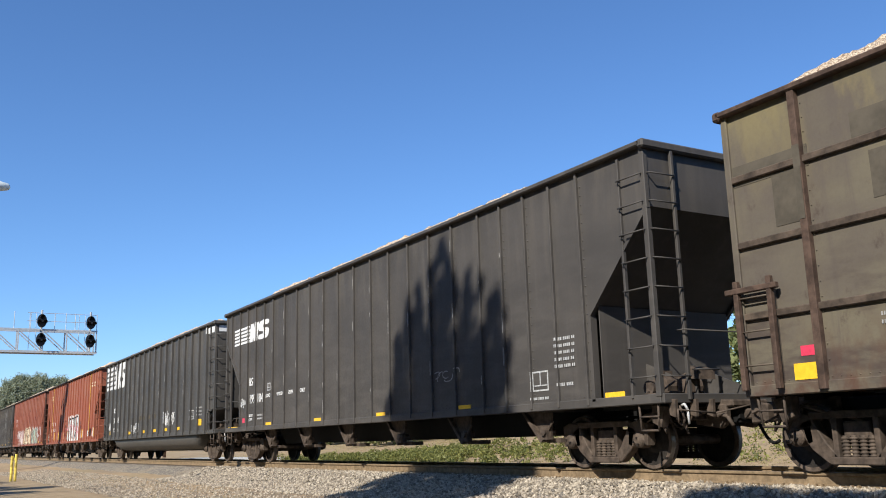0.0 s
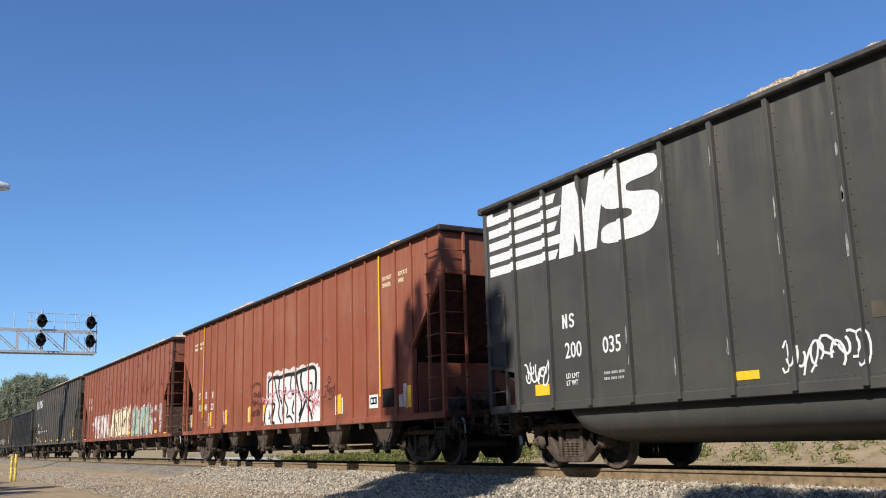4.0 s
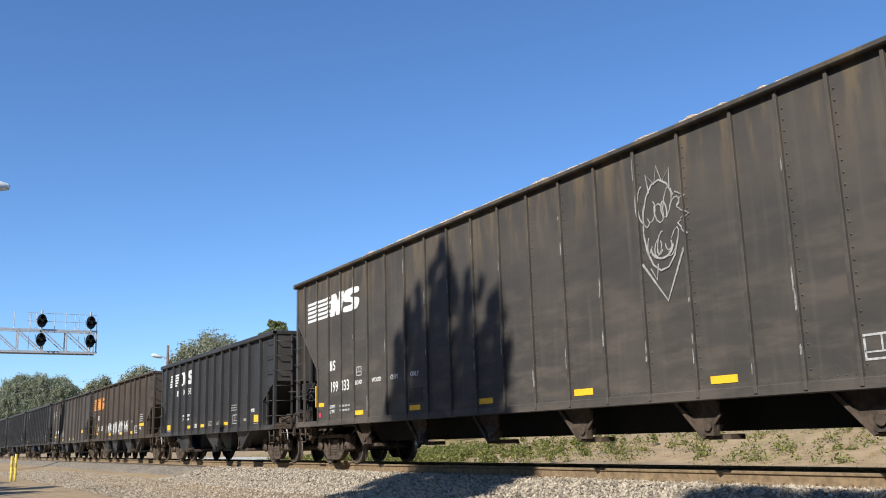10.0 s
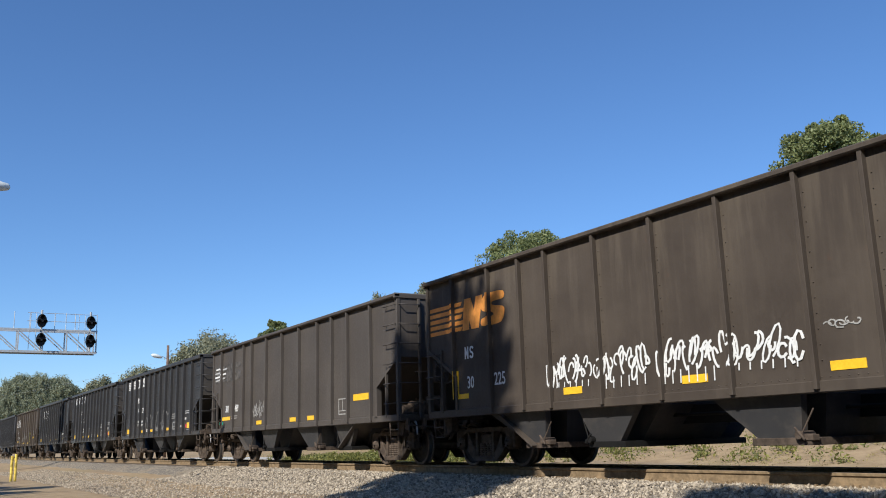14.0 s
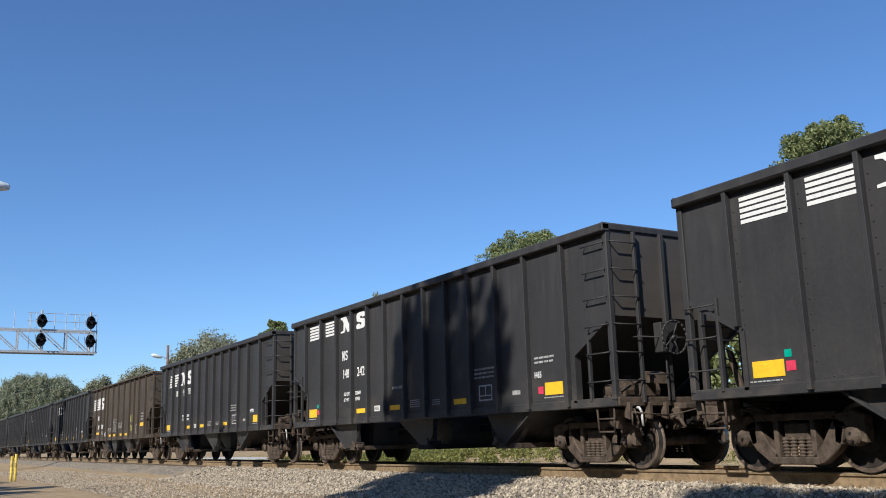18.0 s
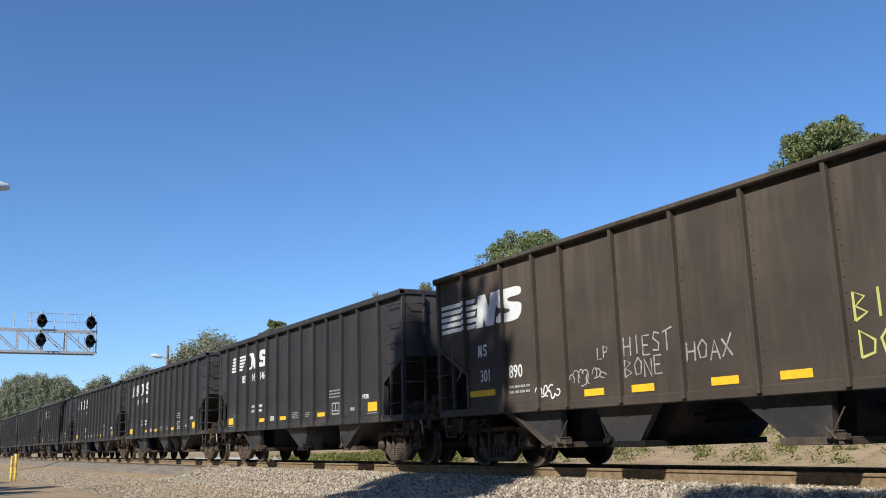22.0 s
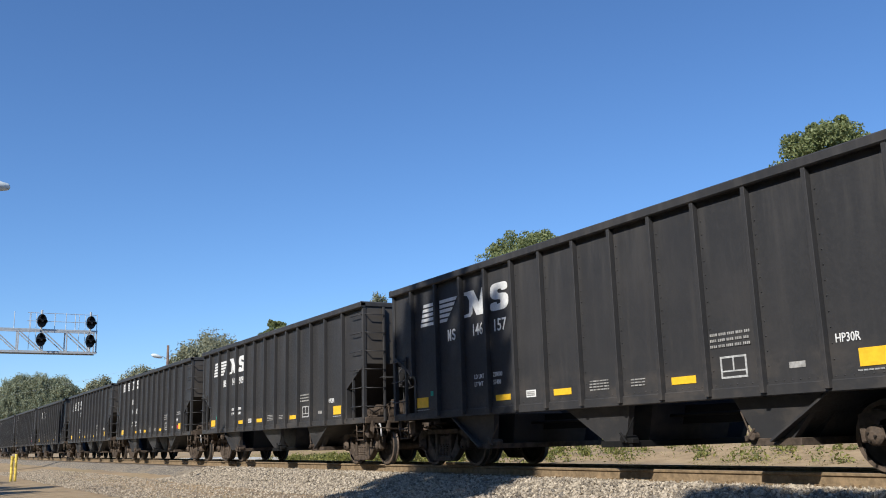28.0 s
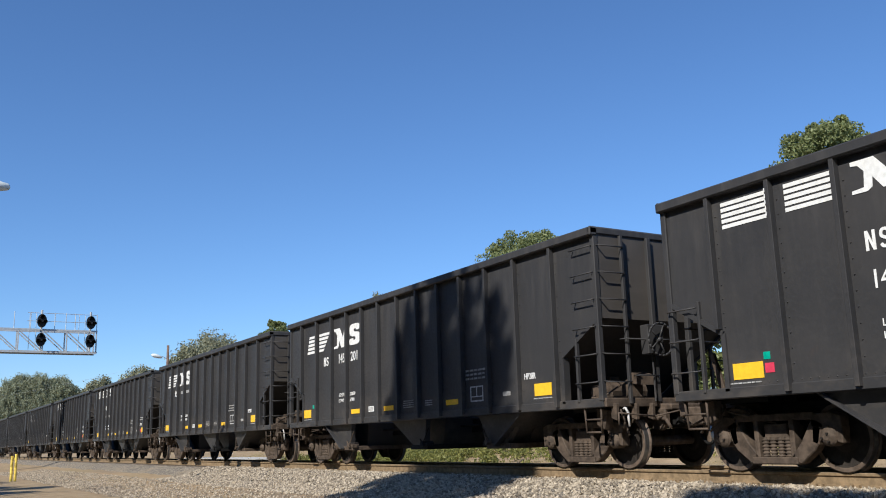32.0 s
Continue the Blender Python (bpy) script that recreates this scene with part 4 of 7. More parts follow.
            def gate(bm):
                cc = (b + c) / 2
                box(bm, b - 0.12, c + 0.16, -1.42, 1.42, 0.37, 0.47)
                for sgn in ((steep,) if steep else (-1, 1)):
                    e = c if sgn > 0 else b
                    rod(bm, (e + 0.02 * sgn, -1.5, 0.5), (e + 0.02 * sgn, -1.2, 0.5), 0.06, 9)
                    rod(bm, (e + 0.05 * sgn, -1.47, 0.5), (e + 0.24 * sgn, -1.42, 0.84), 0.014, 6)
                    box(bm, min(e, e + 0.2 * sgn), max(e, e + 0.2 * sgn), -1.44, -1.3, 0.43, 0.51)
                    rod(bm, (e - 0.03 * sgn, -1.49, 0.60), (e + 0.12 * sgn, -1.49, 0.44), 0.022, 6)
                bevel(bm, 0.008)
            self.add("discharge_gate", gate, "truck_dark" if i % 2 else "truck", key=("discharge_gate", self.kind, i), m=move(x(0), 0, 0))
        if self.kind == "chip_red":
            for u in [c + q for c in RED_POCKETS for q in (-0.9, 0.6)]:
                def lug(bm):
                    box(bm, -0.06, 0.06, -HALF - 0.035, -HALF + 0.06, SILL - 0.24, SILL - 0.07)
                    bevel(bm, 0.01)
                self.add("jacking_lug", lug, "truck", key=("jacking_lug",), m=move(x(u), 0, 0))
            for u in [(p + q) / 2 + w for p, q in zip(RED_POCKETS[:-1], RED_POCKETS[1:]) for w in (-0.32, 0.32)]:
                def foot(bm):
                    prism(bm, [(-0.13, 0.54), (-0.05, 0.30), (0.03, 0.27), (0.13, 0.40), (0.16, 0.54)], -0.82, -0.70)
                    bevel(bm, 0.01)
                self.add("gate_foot", foot, dark, key=("gate_foot",), m=move(x(u), 0, 0))
        if self.kind == "tub":
            def tub(bm):
                n, y = 12, 1.5
                prof = [(-1.45, SILL - 0.06)] + [(-y * math.cos(math.pi * k / n), 0.95 - 0.55 * math.sin(math.pi * k / n) ** 0.55) for k in range(n + 1)] + [(1.45, SILL - 0.06)]
                rings = []
                for u, f in ((2.3, 0.25), (2.55, 0.85), (2.9, 1.0), (17.5, 1.0), (17.85, 0.85), (18.1, 0.25)):
                    rings.append([bm.verts.new((x(u), p, SILL - 0.06 + (z - SILL + 0.06) * f)) for p, z in prof])
                for r0, r1 in zip(rings[:-1], rings[1:]):
                    for k in range(len(prof) - 1):
                        bm.faces.new((r0[k], r0[k + 1], r1[k + 1], r1[k]))
                bm.faces.new(rings[0])
                bm.faces.new(rings[-1][::-1])
            self.add("tub_belly", tub, self.body, smooth=True)
        if self.kind == "olive":
            for z in (4.05, 3.1, 2.1):
                def bar(bm):
                    prism(bm, [(x(0.1), -0.05), (x(L - 0.1), -0.05), (x(L - 0.1), 0.05), (x(0.1), 0.05)], -HALF - 0.055, -HALF)
                    bevel(bm, 0.012)
                self.add("rail_rib", bar, "olive_rib", key=("rail_rib", self.kind), m=move(0, 0, z))

        def pipes(bm):
            rod(bm, (x(1.5), -0.5, 0.86), (x(L - 1.5), -0.5, 0.86), 0.03, 6)
            rod(bm, (x(2.0), 0.45, 0.9), (x(L - 2.0), 0.45, 0.9), 0.025, 6)
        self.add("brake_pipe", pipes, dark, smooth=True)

    def truck(self, xc):
        """A three-piece truck: bolster, side frames, springs, bearings and two wheelsets."""
        def bolster(bm):
            box(bm, -0.2, 0.2, -1.05, 1.05, 0.42, 0.66)
            box(bm, -0.16, 0.16, -0.35, 0.35, 0.66, 0.74)
            for sx in (-1, 1):
                box(bm, sx * 0.36 - 0.04, sx * 0.36 + 0.04, -0.75, 0.75, 0.34, 0.42)
            bevel(bm, 0.02)
        tr = part("truck", mesh_of("truck_bolster", bolster), "truck", self.root, move(xc, 0, 0))
        for sy in (-1, 1):
            def frame_side(bm):
                y0, y1 = sy * 0.93, sy * 1.1
                for sx in (-1, 1):
                    prism(bm, [(sx * q, z) for q, z in ((0.62, 0.60), (0.98, 0.56), (1.09, 0.60), (1.10, 0.74), (0.92, 0.80), (0.62, 0.76))], y0, y1)   # over the bearing
                    prism(bm, [(sx * q, z) for q, z in ((1.0, 0.40), (1.08, 0.38), (1.10, 0.62), (1.0, 0.62))], y0, y1)                              # outer jaw
                    prism(bm, [(sx * q, z) for q, z in ((0.62, 0.40), (0.72, 0.36), (0.78, 0.60), (0.64, 0.62))], y0, y1)                             # inner jaw
                    prism(bm, [(sx * q, z) for q, z in ((0.22, 0.16), (0.42, 0.12), (0.66, 0.30), (0.84, 0.56), (0.80, 0.66), (0.64, 0.72), (0.44, 0.40))], y0, y1)                             # tension arm
                    prism(bm, [(sx * q, z) for q, z in ((0.26, 0.20), (0.34, 0.20), (0.34, 0.74), (0.26, 0.74))], y0, y1)                             # column
                box(bm, -0.68, 0.68, min(y0, y1), max(y0, y1), 0.70, 0.80)
                box(bm, -0.38, 0.38, min(y0, y1 + sy * 0.03), max(y0, y1 + sy * 0.03), 0.11, 0.21)
                bmesh.ops.recalc_face_normals(bm, faces=bm.faces)
                bevel(bm, 0.014)
            part("side_frame", mesh_of(("side_frame", sy), frame_side), "truck", tr)

            def spring(bm):
                prof = []
                for k in range(22):
                    prof.append((0.21 + 0.27 * k / 21, 0.050 + 0.014 * math.sin(k * 2 * math.pi / 3.5)))
                lathe(bm, prof, 9, "z")
            for sx in (-0.19, -0.065, 0.065, 0.19):
                part("coil_spring", mesh_of("coil_spring", spring, True), "truck", tr, move(sx, sy * 1.03, 0))
            for sx in (-0.889, 0.889):
                def bearing(bm):
                    lathe(bm, [(0.90, 0.10), (0.92, 0.13), (1.10, 0.13), (1.13, 0.11), (1.15, 0.085), (1.17, 0.05)], 16)
                part("bearing", mesh_of("bearing", bearing, False), "truck", tr, move(sx, 0, 0.475) @ (Matrix.Rotation(math.pi, 4, "Z") if sy < 0 else Matrix()))

        def shoes(bm):
            for sx in (-1, 1):
                for sy in (-1, 1):
                    prism(bm, [(sx * q, z) for q, z in ((0.36, 0.32), (0.41, 0.30), (0.44, 0.52), (0.39, 0.54))], sy * 0.70, sy * 0.80)
                rod(bm, (sx * 0.34, -0.75, 0.4), (sx * 0.34, 0.75, 0.4), 0.035, 8)
            bmesh.ops.recalc_face_normals(bm, faces=bm.faces)
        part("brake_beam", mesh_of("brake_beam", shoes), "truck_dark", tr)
        for sx in (-0.889, 0.889):
            def axle(bm):
                lathe(bm, [(-1.12, 0.06), (-0.86, 0.07), (-0.85, 0.085), (0.85, 0.085), (0.86, 0.07), (1.12, 0.06)], 12)
                for i in range(3):
                    t = 2 * math.pi * i / 3
                    for sy in (-1, 1):
                        rod(bm, (0.06 * math.cos(t), sy * 1.13, 0.06 * math.sin(t)), (0.06 * math.cos(t), sy * 1.19, 0.06 * math.sin(t)), 0.016, 6)
                for sy in (-1, 1):
                    n = 32
                    prof = [(0.70, 0.09), (0.70, 0.15), (0.735, 0.19), (0.745, 0.36), (0.69, 0.40), (0.685, 0.452), (0.69, 0.478), (0.705, 0.486), (0.72, 0.478), (0.735, 0.459),
                            (0.822, 0.4555), (0.828, 0.448), (0.826, 0.395), (0.79, 0.375), (0.775, 0.20), (0.80, 0.15), (0.815, 0.12), (0.815, 0.088)]
                    b2 = bmesh.new()
                    lathe(b2, [(sy * a, r) for a, r in prof], n)
                    me = bpy.data.meshes.new("tmp")
                    b2.to_mesh(me)
                    b2.free()
                    bm.from_mesh(me)
                    bpy.data.meshes.remove(me)
            me = mesh_of("wheelset", axle, False)
            if len(me.materials) < 2:
                me.materials.append(M["tread"])
                me.materials.append(M["wheel_plate"])
                for f in me.polygons:
                    rr = math.hypot(f.center.x, f.center.z)
                    if rr < 0.385 and abs(f.center.y) > 0.6:
                        f.material_index = 2
                    if 0.448 < rr and abs(f.normal.y) < 0.6 and abs(f.center.y) > 0.73:
                        f.material_index = 1
            ws = part("wheelset", me, "wheel", tr, move(sx, 0, 0.457))
            self.wheelsets.append((ws, sx))

    def rivets(self):
        s, L, x = self.s, self.L, self.x
        step = 0.16 if self.kind.startswith("chip") else 0.2

        def heads(bm):
            us = [r + 0.075 for r in s["ribs"]] if self.kind.startswith("chip") else [r + 0.085 for r in s["ribs"]]
            for k, u in enumerate(us):
                if self.kind.startswith("chip") and k % 3 == 1:
                    continue
                z = SILL + 0.2 if s["cu"] < u < L - s["cu"] else s["zc"] + 0.1
                if not self.kind.startswith("chip"):
                    z += 0.1
                while z < s["zt"] - 0.25:
                    q, y = (0.021 if self.kind.startswith("chip") else 0.014), -HALF
                    v = [bm.verts.new((x(u) + a, y, z + b)) for a, b in ((-q, 0), (0, -q), (q, 0), (0, q))]
                    t = bm.verts.new((x(u), y - 0.02, z))
                    for i in range(4):
                        bm.faces.new((v[i], v[(i + 1) % 4], t))
                    z += step
            for k in range(int((L - 2 * s["cu"]) / 0.13)):
                u, z, q, y = s["cu"] + 0.05 + 0.13 * k, SILL + 0.09, 0.014, -HALF
                v = [bm.verts.new((x(u) + a, y, z + b)) for a, b in ((-q, 0), (0, -q), (q, 0), (0, q))]
                t = bm.verts.new((x(u), y - 0.012, z))
                for i in range(4):
                    bm.faces.new((v[i], v[(i + 1) % 4], t))
        tagged(self.add("rivets", heads, self.body), kind="stuff")

    def scuffs(self, n):
        """Short pale scuffs along the faces of the ribs."""
        rw, rd = self.s["rib"]
        for k in range(n):
            u = self.rng.choice(self.s["ribs"][3:-3])
            z, h = self.rng.uniform(1.3, 4.6) * self.s["zt"] / 5.2, self.rng.uniform(0.05, 0.4)
            w = self.rng.uniform(0.008, 0.02)
            q = self.rng.uniform(-0.015, 0.015)
            me = mesh_of(("scuff", self.left, k), lambda bm: prism(bm, [(-w, 0), (w * 0.6, 0.02), (w, h * 0.6), (0, h), (-w * 0.8, h * 0.8)], -0.002, 0.002))
            part("paint_scuff", me, "scuff", self.root, move(self.x(u) + q, -HALF - rd - 0.003, z))

    # ---- painted things on the near side
    def flat(self, name, polys, material, key, label="", lift=0.0):
        rw, rd = self.s["rib"]

        def build(bm):
            flat_polys(bm, [[(self.x(u), z) for u, z in p] for p in polys], -HALF - 0.003 - lift)
            for r in self.s["ribs"]:
                for p in polys:
                    if min(q[0] for q in p) < r + rw / 2 and max(q[0] for q in p) > r - rw / 2:
                        c = clip_x(p, r - rw / 2, r + rw / 2)
                        if c:
                            flat_polys(bm, [[(self.x(u), z) for u, z in c]], -HALF - rd - 0.003 - lift)
        return part(name, mesh_of(key, build), material, self.root, None, label)

    def spray(self, name, ribbons, material, key, label="", lift=0.0):
        """One part for each sweep of the can."""
        rw, rd = self.s["rib"]
        for q, r in enumerate(ribbons):
            sides = [(r[0][0], r[0][3])] + [(p[1], p[2]) for p in r]

            def ribbon(bm):
                rows = []
                for k, ends in enumerate(sides):
                    y = -HALF - 0.004 - lift - 0.0006 * q - 0.0003 * k
                    rows.append([bm.verts.new((self.x(u), y + dy, z)) for dy in (-0.002, 0.002) for u, z in ends])
                for a, b in zip(rows[:-1], rows[1:]):
                    for f in ((0, 1, 1, 0), (3, 2, 2, 3), (1, 3, 3, 1), (2, 0, 0, 2)):
                        bm.faces.new((a[f[0]], a[f[1]], b[f[2]], b[f[3]]))
                bm.faces.new([rows[0][k] for k in (0, 1, 3, 2)])
                bm.faces.new([rows[-1][k] for k in (2, 3, 1, 0)])
            part(name, mesh_of((*key, q), ribbon), material, self.root, None, label)
            for n, v in enumerate(self.s["ribs"]):
                over = [c for c in (clip_x(p, v - rw / 2, v + rw / 2) for p in r) if c]
                for m_, c in enumerate(over):
                    poly = [(self.x(u), z) for u, z in c]
                    part(name, mesh_of((*key, q, n, m_), lambda bm: flat_polys(bm, [poly], -HALF - rd - 0.003 - lift - 0.0006 * q - 0.0003 * m_, 0.004)), material, self.root, None, label)

    def text(self, body, u, z, size, material="white", squeeze=0.85, label=""):
        return part("lettering", text_mesh(body, size, squeeze), material, self.root, move(self.x(u), -HALF - 0.004, z), label)

    def block(self, u0, z0, u1, z1, rows, material="stencil"):
        """Small unreadable stencilling: plain bars."""
        polys, rng = [], self.rng
        for i in range(rows):
            za = z1 - (z1 - z0) * (i + 0.72) / rows
            zb = z1 - (z1 - z0) * (i + 0.26) / rows
            a, word = u0, 0
            while a < u1 - 0.02:
                b = min(u1, a + 0.55 * (zb - za) * rng.uniform(0.7, 1.2))
                polys.append(rect(a, za, b, zb))
                word += 1
                a = b + 0.35 * (zb - za) * (1 if word % 4 else 2.6)
        tagged(self.flat("stencil", polys, material, ("stencil", self.left, u0, z0)), kind="stuff")

    def reflectors(self, spots, w=0.47, h=0.12, z=1.24):
        for u in spots:
            def build(bm):
                box(bm, -w / 2, w / 2, -0.007, 0.0, 0, h)
            part("reflector", mesh_of(("reflector", w, h), build), "yellow", self.root, move(self.x(u), -HALF - 0.001, z), "yellow reflective patch")

    def plate(self, u0, z0, u1, z1, material, name="marking"):
        self.flat(name, [rect(u0, z0, u1, z1)], material, (name, round(u1 - u0, 3), round(z1 - z0, 3), u0, z0, self.kind))

    def frame_box(self, u0, z0, u1, z1, material="stencil", t=0.028):
        m = (u0 + u1) / 2
        polys = [rect(u0, z0, u1, z0 + t), rect(u0, z1 - t, u1, z1), rect(u0, z0 + t, u0 + t, z1 - t), rect(u1 - t, z0 + t, u1, z1 - t),
                 rect(m - 0.011, z0 + 0.1, m + 0.011, z1 - t), rect(u0 + t, z0 + 0.09, u1 - t, z0 + 0.11)]
        self.flat("test_stencil", polys, material, ("frame_box", self.kind, u0, z0, u1))


def chip_load(car, seed, level, hilly, steep=9, peaks=()):
    """A heap of wood chips in a car, uneven along its length."""
    L, zt = car.L, car.s["zt"]
    nx, ny = 260, 26
    vs, fs = [], []
    for i in range(nx + 1):
        for j in range(ny + 1):
            a, b = i / nx, j / ny
            u, y = 0.1 + (L - 0.2) * a, -1.5 + 3.0 * b
            arch = 1 - abs(y / 1.5) ** 1.35
            hump = noise.noise(Vector((u * 0.22, seed * 3.1, 0.0))) * 0.6 + 0.55 * noise.noise(Vector((u * 0.7, seed * 1.7, 2.0))) + 0.5
            ends = min(1, a * steep, (1 - a) * steep * 0.5)
            z = zt - 0.12 + ends * arch * (level + hilly * hump)
            z += 0.07 * noise.noise(Vector((u * 2.4, y * 2.4, seed))) + 0.06 * noise.noise(Vector((u * 7, y * 7, seed))) + 0.05 * random.random()
            z += arch * sum(hp * math.exp(-((u - up) / wp) ** 2) for up, wp, hp in peaks)
            vs.append((u - L / 2, y, z))
    for i in range(nx):
        for j in range(ny):
            k = i * (ny + 1) + j
            fs.append((k, k + ny + 1, k + ny + 2, k + 1))
    me = bpy.data.meshes.new("wood_chip_load")
    me.from_pydata(vs, [], fs)
    me.materials.append(M["chips"])
    return tagged(new("wood_chip_load", me), "heap of pale fresh wood chips filling a tall hopper car", "wood chips", kind="stuff")


# ---------------------------------------------------------------- ground and track
def sheet_mesh(name, xs, ys, height, material):
    nx, ny = len(xs), len(ys)
    vs = [(x, y, height(x, y)) for x in xs for y in ys]
    fs = [(i * ny + j, (i + 1) * ny + j, (i + 1) * ny + j + 1, i * ny + j + 1) for i in range(nx - 1) for j in range(ny - 1)]
    me = bpy.data.meshes.new(name)
    me.from_pydata(vs, [], fs)
    me.materials.append(M[material])
    me.polygons.foreach_set("use_smooth", [True] * len(me.polygons))
    return new(name, me)


def spread(lo, hi, fine_lo, fine_hi, step):
    v, out = fine_lo, []
    while v <= fine_hi:
        out.append(v)
        v += step
    g, v = step * 1.6, fine_lo - step
    while v > lo:
        out.insert(0, v)
        v -= g
        g *= 1.5
    g, v = step * 1.6, fine_hi + step
    while v < hi:
        out.append(v)
        v += g
        g *= 1.5
    return [lo] + out + [hi]


def ground_z(x, y):
    b = 0.03 * noise.noise(Vector((x * 0.4, y * 0.4, 0))) if abs(y) < 60 and -160 < x < 60 else 0.0
    if y < -1.5:
        f = min(1, max(0, (-y - 2.0) / 2.6))
        return -0.42 - 0.22 * f + b
    f = min(1, max(0, (y - 2.2) / 2.0))
    near = min(1, max(0, (x + 58) / 22))
    g = min(1, max(0, (y - 9 + 1.6 * near) / (26 - 15.9 * near)))
    rise = 1.5 * g * g * (3 - 2 * g)
    return -0.42 - 0.08 * f + b + rise


tagged(sheet_mesh("ground", spread(-2500, 2500, -90, 20, 0.8), spread(-2500, 2500, -14, 16, 0.5), ground_z, "ground"),
       "dusty tan dirt and fine gravel lot", "ground", kind="structure")


def bed_z(x, y):
    a = abs(y)
    z = -0.205 if a < 1.55 else -0.205 - (a - 1.55) * 0.26
    if a > 0.4:
        z += 0.02 * noise.noise(Vector((x * 2.2, y * 2.2, 3)))
    return max(z, -0.75)


tagged(sheet_mesh("ballast_bed", spread(-900, 200, -70, 12, 0.5), [-4.2, -3.6, -3.0, -2.5, -2.1, -1.8, -1.5, -1.2, -0.8, -0.4, 0, 0.4, 0.8, 1.2, 1.5, 1.8, 2.2, 2.7, 3.2], bed_z, "bed"),
       "bed of grey crushed stone under the track", "ballast", kind="structure")


def scatter_stones(name, n, x0, x1, y0, y1, size, zfun, seed, label):
    rng = np.random.default_rng(seed)
    base = np.array([(1, 0, 0), (-1, 0, 0), (0, 1, 0), (0, -1, 0), (0, 0, 1), (0, 0, -1)], float)
    tri = np.array([(0, 2, 4), (2, 1, 4), (1, 3, 4), (3, 0, 4), (2, 0, 5), (1, 2, 5), (3, 1, 5), (0, 3, 5)])
    px, py = rng.uniform(x0, x1, n), rng.uniform(y0, y1, n)
    sz = size * rng.uniform(0.55, 1.25, n)
    rot = np.linalg.qr(rng.normal(size=(n, 3, 3)))[0]
    v = base[None] * rng.uniform(0.55, 1.2, (n, 6, 1)) * np.array([1, 0.8, 0.65])
    v = np.einsum("nij,nkj->nki", rot, v) * sz[:, None, None] * 0.5
    pz = np.array([zfun(a, b) for a, b in zip(px, py)])
    v += np.stack([px, py, pz + sz * 0.12], 1)[:, None]
    f = (tri[None] + 6 * np.arange(n)[:, None, None]).reshape(-1, 3)
    me = bpy.data.meshes.new(name)
    me.from_pydata(v.reshape(-1, 3).tolist(), [], f.tolist())
    me.materials.append(M["stone"])
    return tagged(new(name, me), label, "ballast", kind="stuff")


scatter_stones("ballast_stones", 30000, -34, -3, -3.6, -0.85, 0.085, lambda x, y: max(bed_z(x, y), ground_z(x, y)), 3, "loose grey crushed stones along the track")
scatter_stones("ballast_stones", 14000, -62, -6, -6.6, -3.4, 0.075, lambda x, y: max(bed_z(x, y), ground_z(x, y)), 4, "scattered grey stones at the edge of the dirt lot")
scatter_stones("ballast_stones", 7000, -40, 2, 0.85, 3.0, 0.08, bed_z, 5, "grey crushed stones behind the track")
scatter_stones("ballast_stones", 7000, -30, 2, -0.7, 0.7, 0.08, bed_z, 6, "grey crushed stones between the rails")


def rail_mesh(bm, x0, x1):
    prof = [(-0.070, -0.186), (0.070, -0.186), (0.070, -0.176), (0.012, -0.155), (0.010, -0.052), (0.036, -0.040), (0.037, -0.010), (0.026, -0.001), (-0.026, -0.001),
            (-0.037, -0.010), (-0.036, -0.040), (-0.010, -0.052), (-0.012, -0.155), (-0.070, -0.176)]
    a = [bm.verts.new((x0, y, z)) for y, z in prof]
    b = [bm.verts.new((x1, y, z)) for y, z in prof]
    n = len(prof)
    for i in range(n):
        j = (i + 1) % n
        bm.faces.new((a[i], b[i], b[j], a[j]))
    bm.faces.new(a)
    bm.faces.new(b[::-1])


for sy in (-1, 1):
    r = part("rail", mesh_of("rail", lambda bm: rail_mesh(bm, -900, 200)), "rail", None, move(0, sy * 0.7525, 0))
    tagged(r, "rust-brown steel rail with a polished head", "rail", "rails of the track", "structure")

    def strip(bm):
        box(bm, -900, 200, -0.024, 0.024, -0.004, 0.001)
    part("rail_head", mesh_of("rail_head", strip), "railtop", r)

    def bar(bm):
        box(bm, -0.45, 0.45, -0.045, 0.045, -0.15, -0.055)
        for k in range(6):
            rod(bm, (-0.38 + 0.152 * k, -0.07, -0.1), (-0.38 + 0.152 * k, 0.07, -0.1), 0.016, 6)
        bevel(bm, 0.006)
    for xj in (-33.4, 2.2):
        part("joint_bar", mesh_of("joint_bar", bar), "rail", r, move(xj + (0.8 if sy > 0 else 0), 0, 0))

tie_rng = random.Random(8)


def tie_mesh(bm):
    box(bm, -0.11, 0.11, -1.3, 1.3, -0.36, -0.192)
    bevel(bm, 0.012)


def tie_plate(bm):
    box(bm, -0.09, 0.09, -0.17, 0.17, -0.195, -0.184)
    for a, b in ((-0.05, -0.11), (0.05, 0.11), (0.05, -0.11), (-0.05, 0.11)):
        box(bm, a - 0.012, a + 0.012, b - 0.02, b + 0.02, -0.19, -0.155)


track = tagged(new("track_ties"), "row of weathered wooden ties with steel plates", "railway ties", kind="structure")
x = -70.0
while x < 8:
    t = part("tie", mesh_of("tie", tie_mesh), "tie", track, move(x + tie_rng.uniform(-0.02, 0.02), tie_rng.uniform(-0.04, 0.04), tie_rng.uniform(-0.008, 0.004)))
    if x > -30:
        for y in (-0.7525, 0.7525):
            part("tie_plate", mesh_of("tie_plate", tie_plate), "rail", t, move(0, y, 0.003))
    x += 0.52


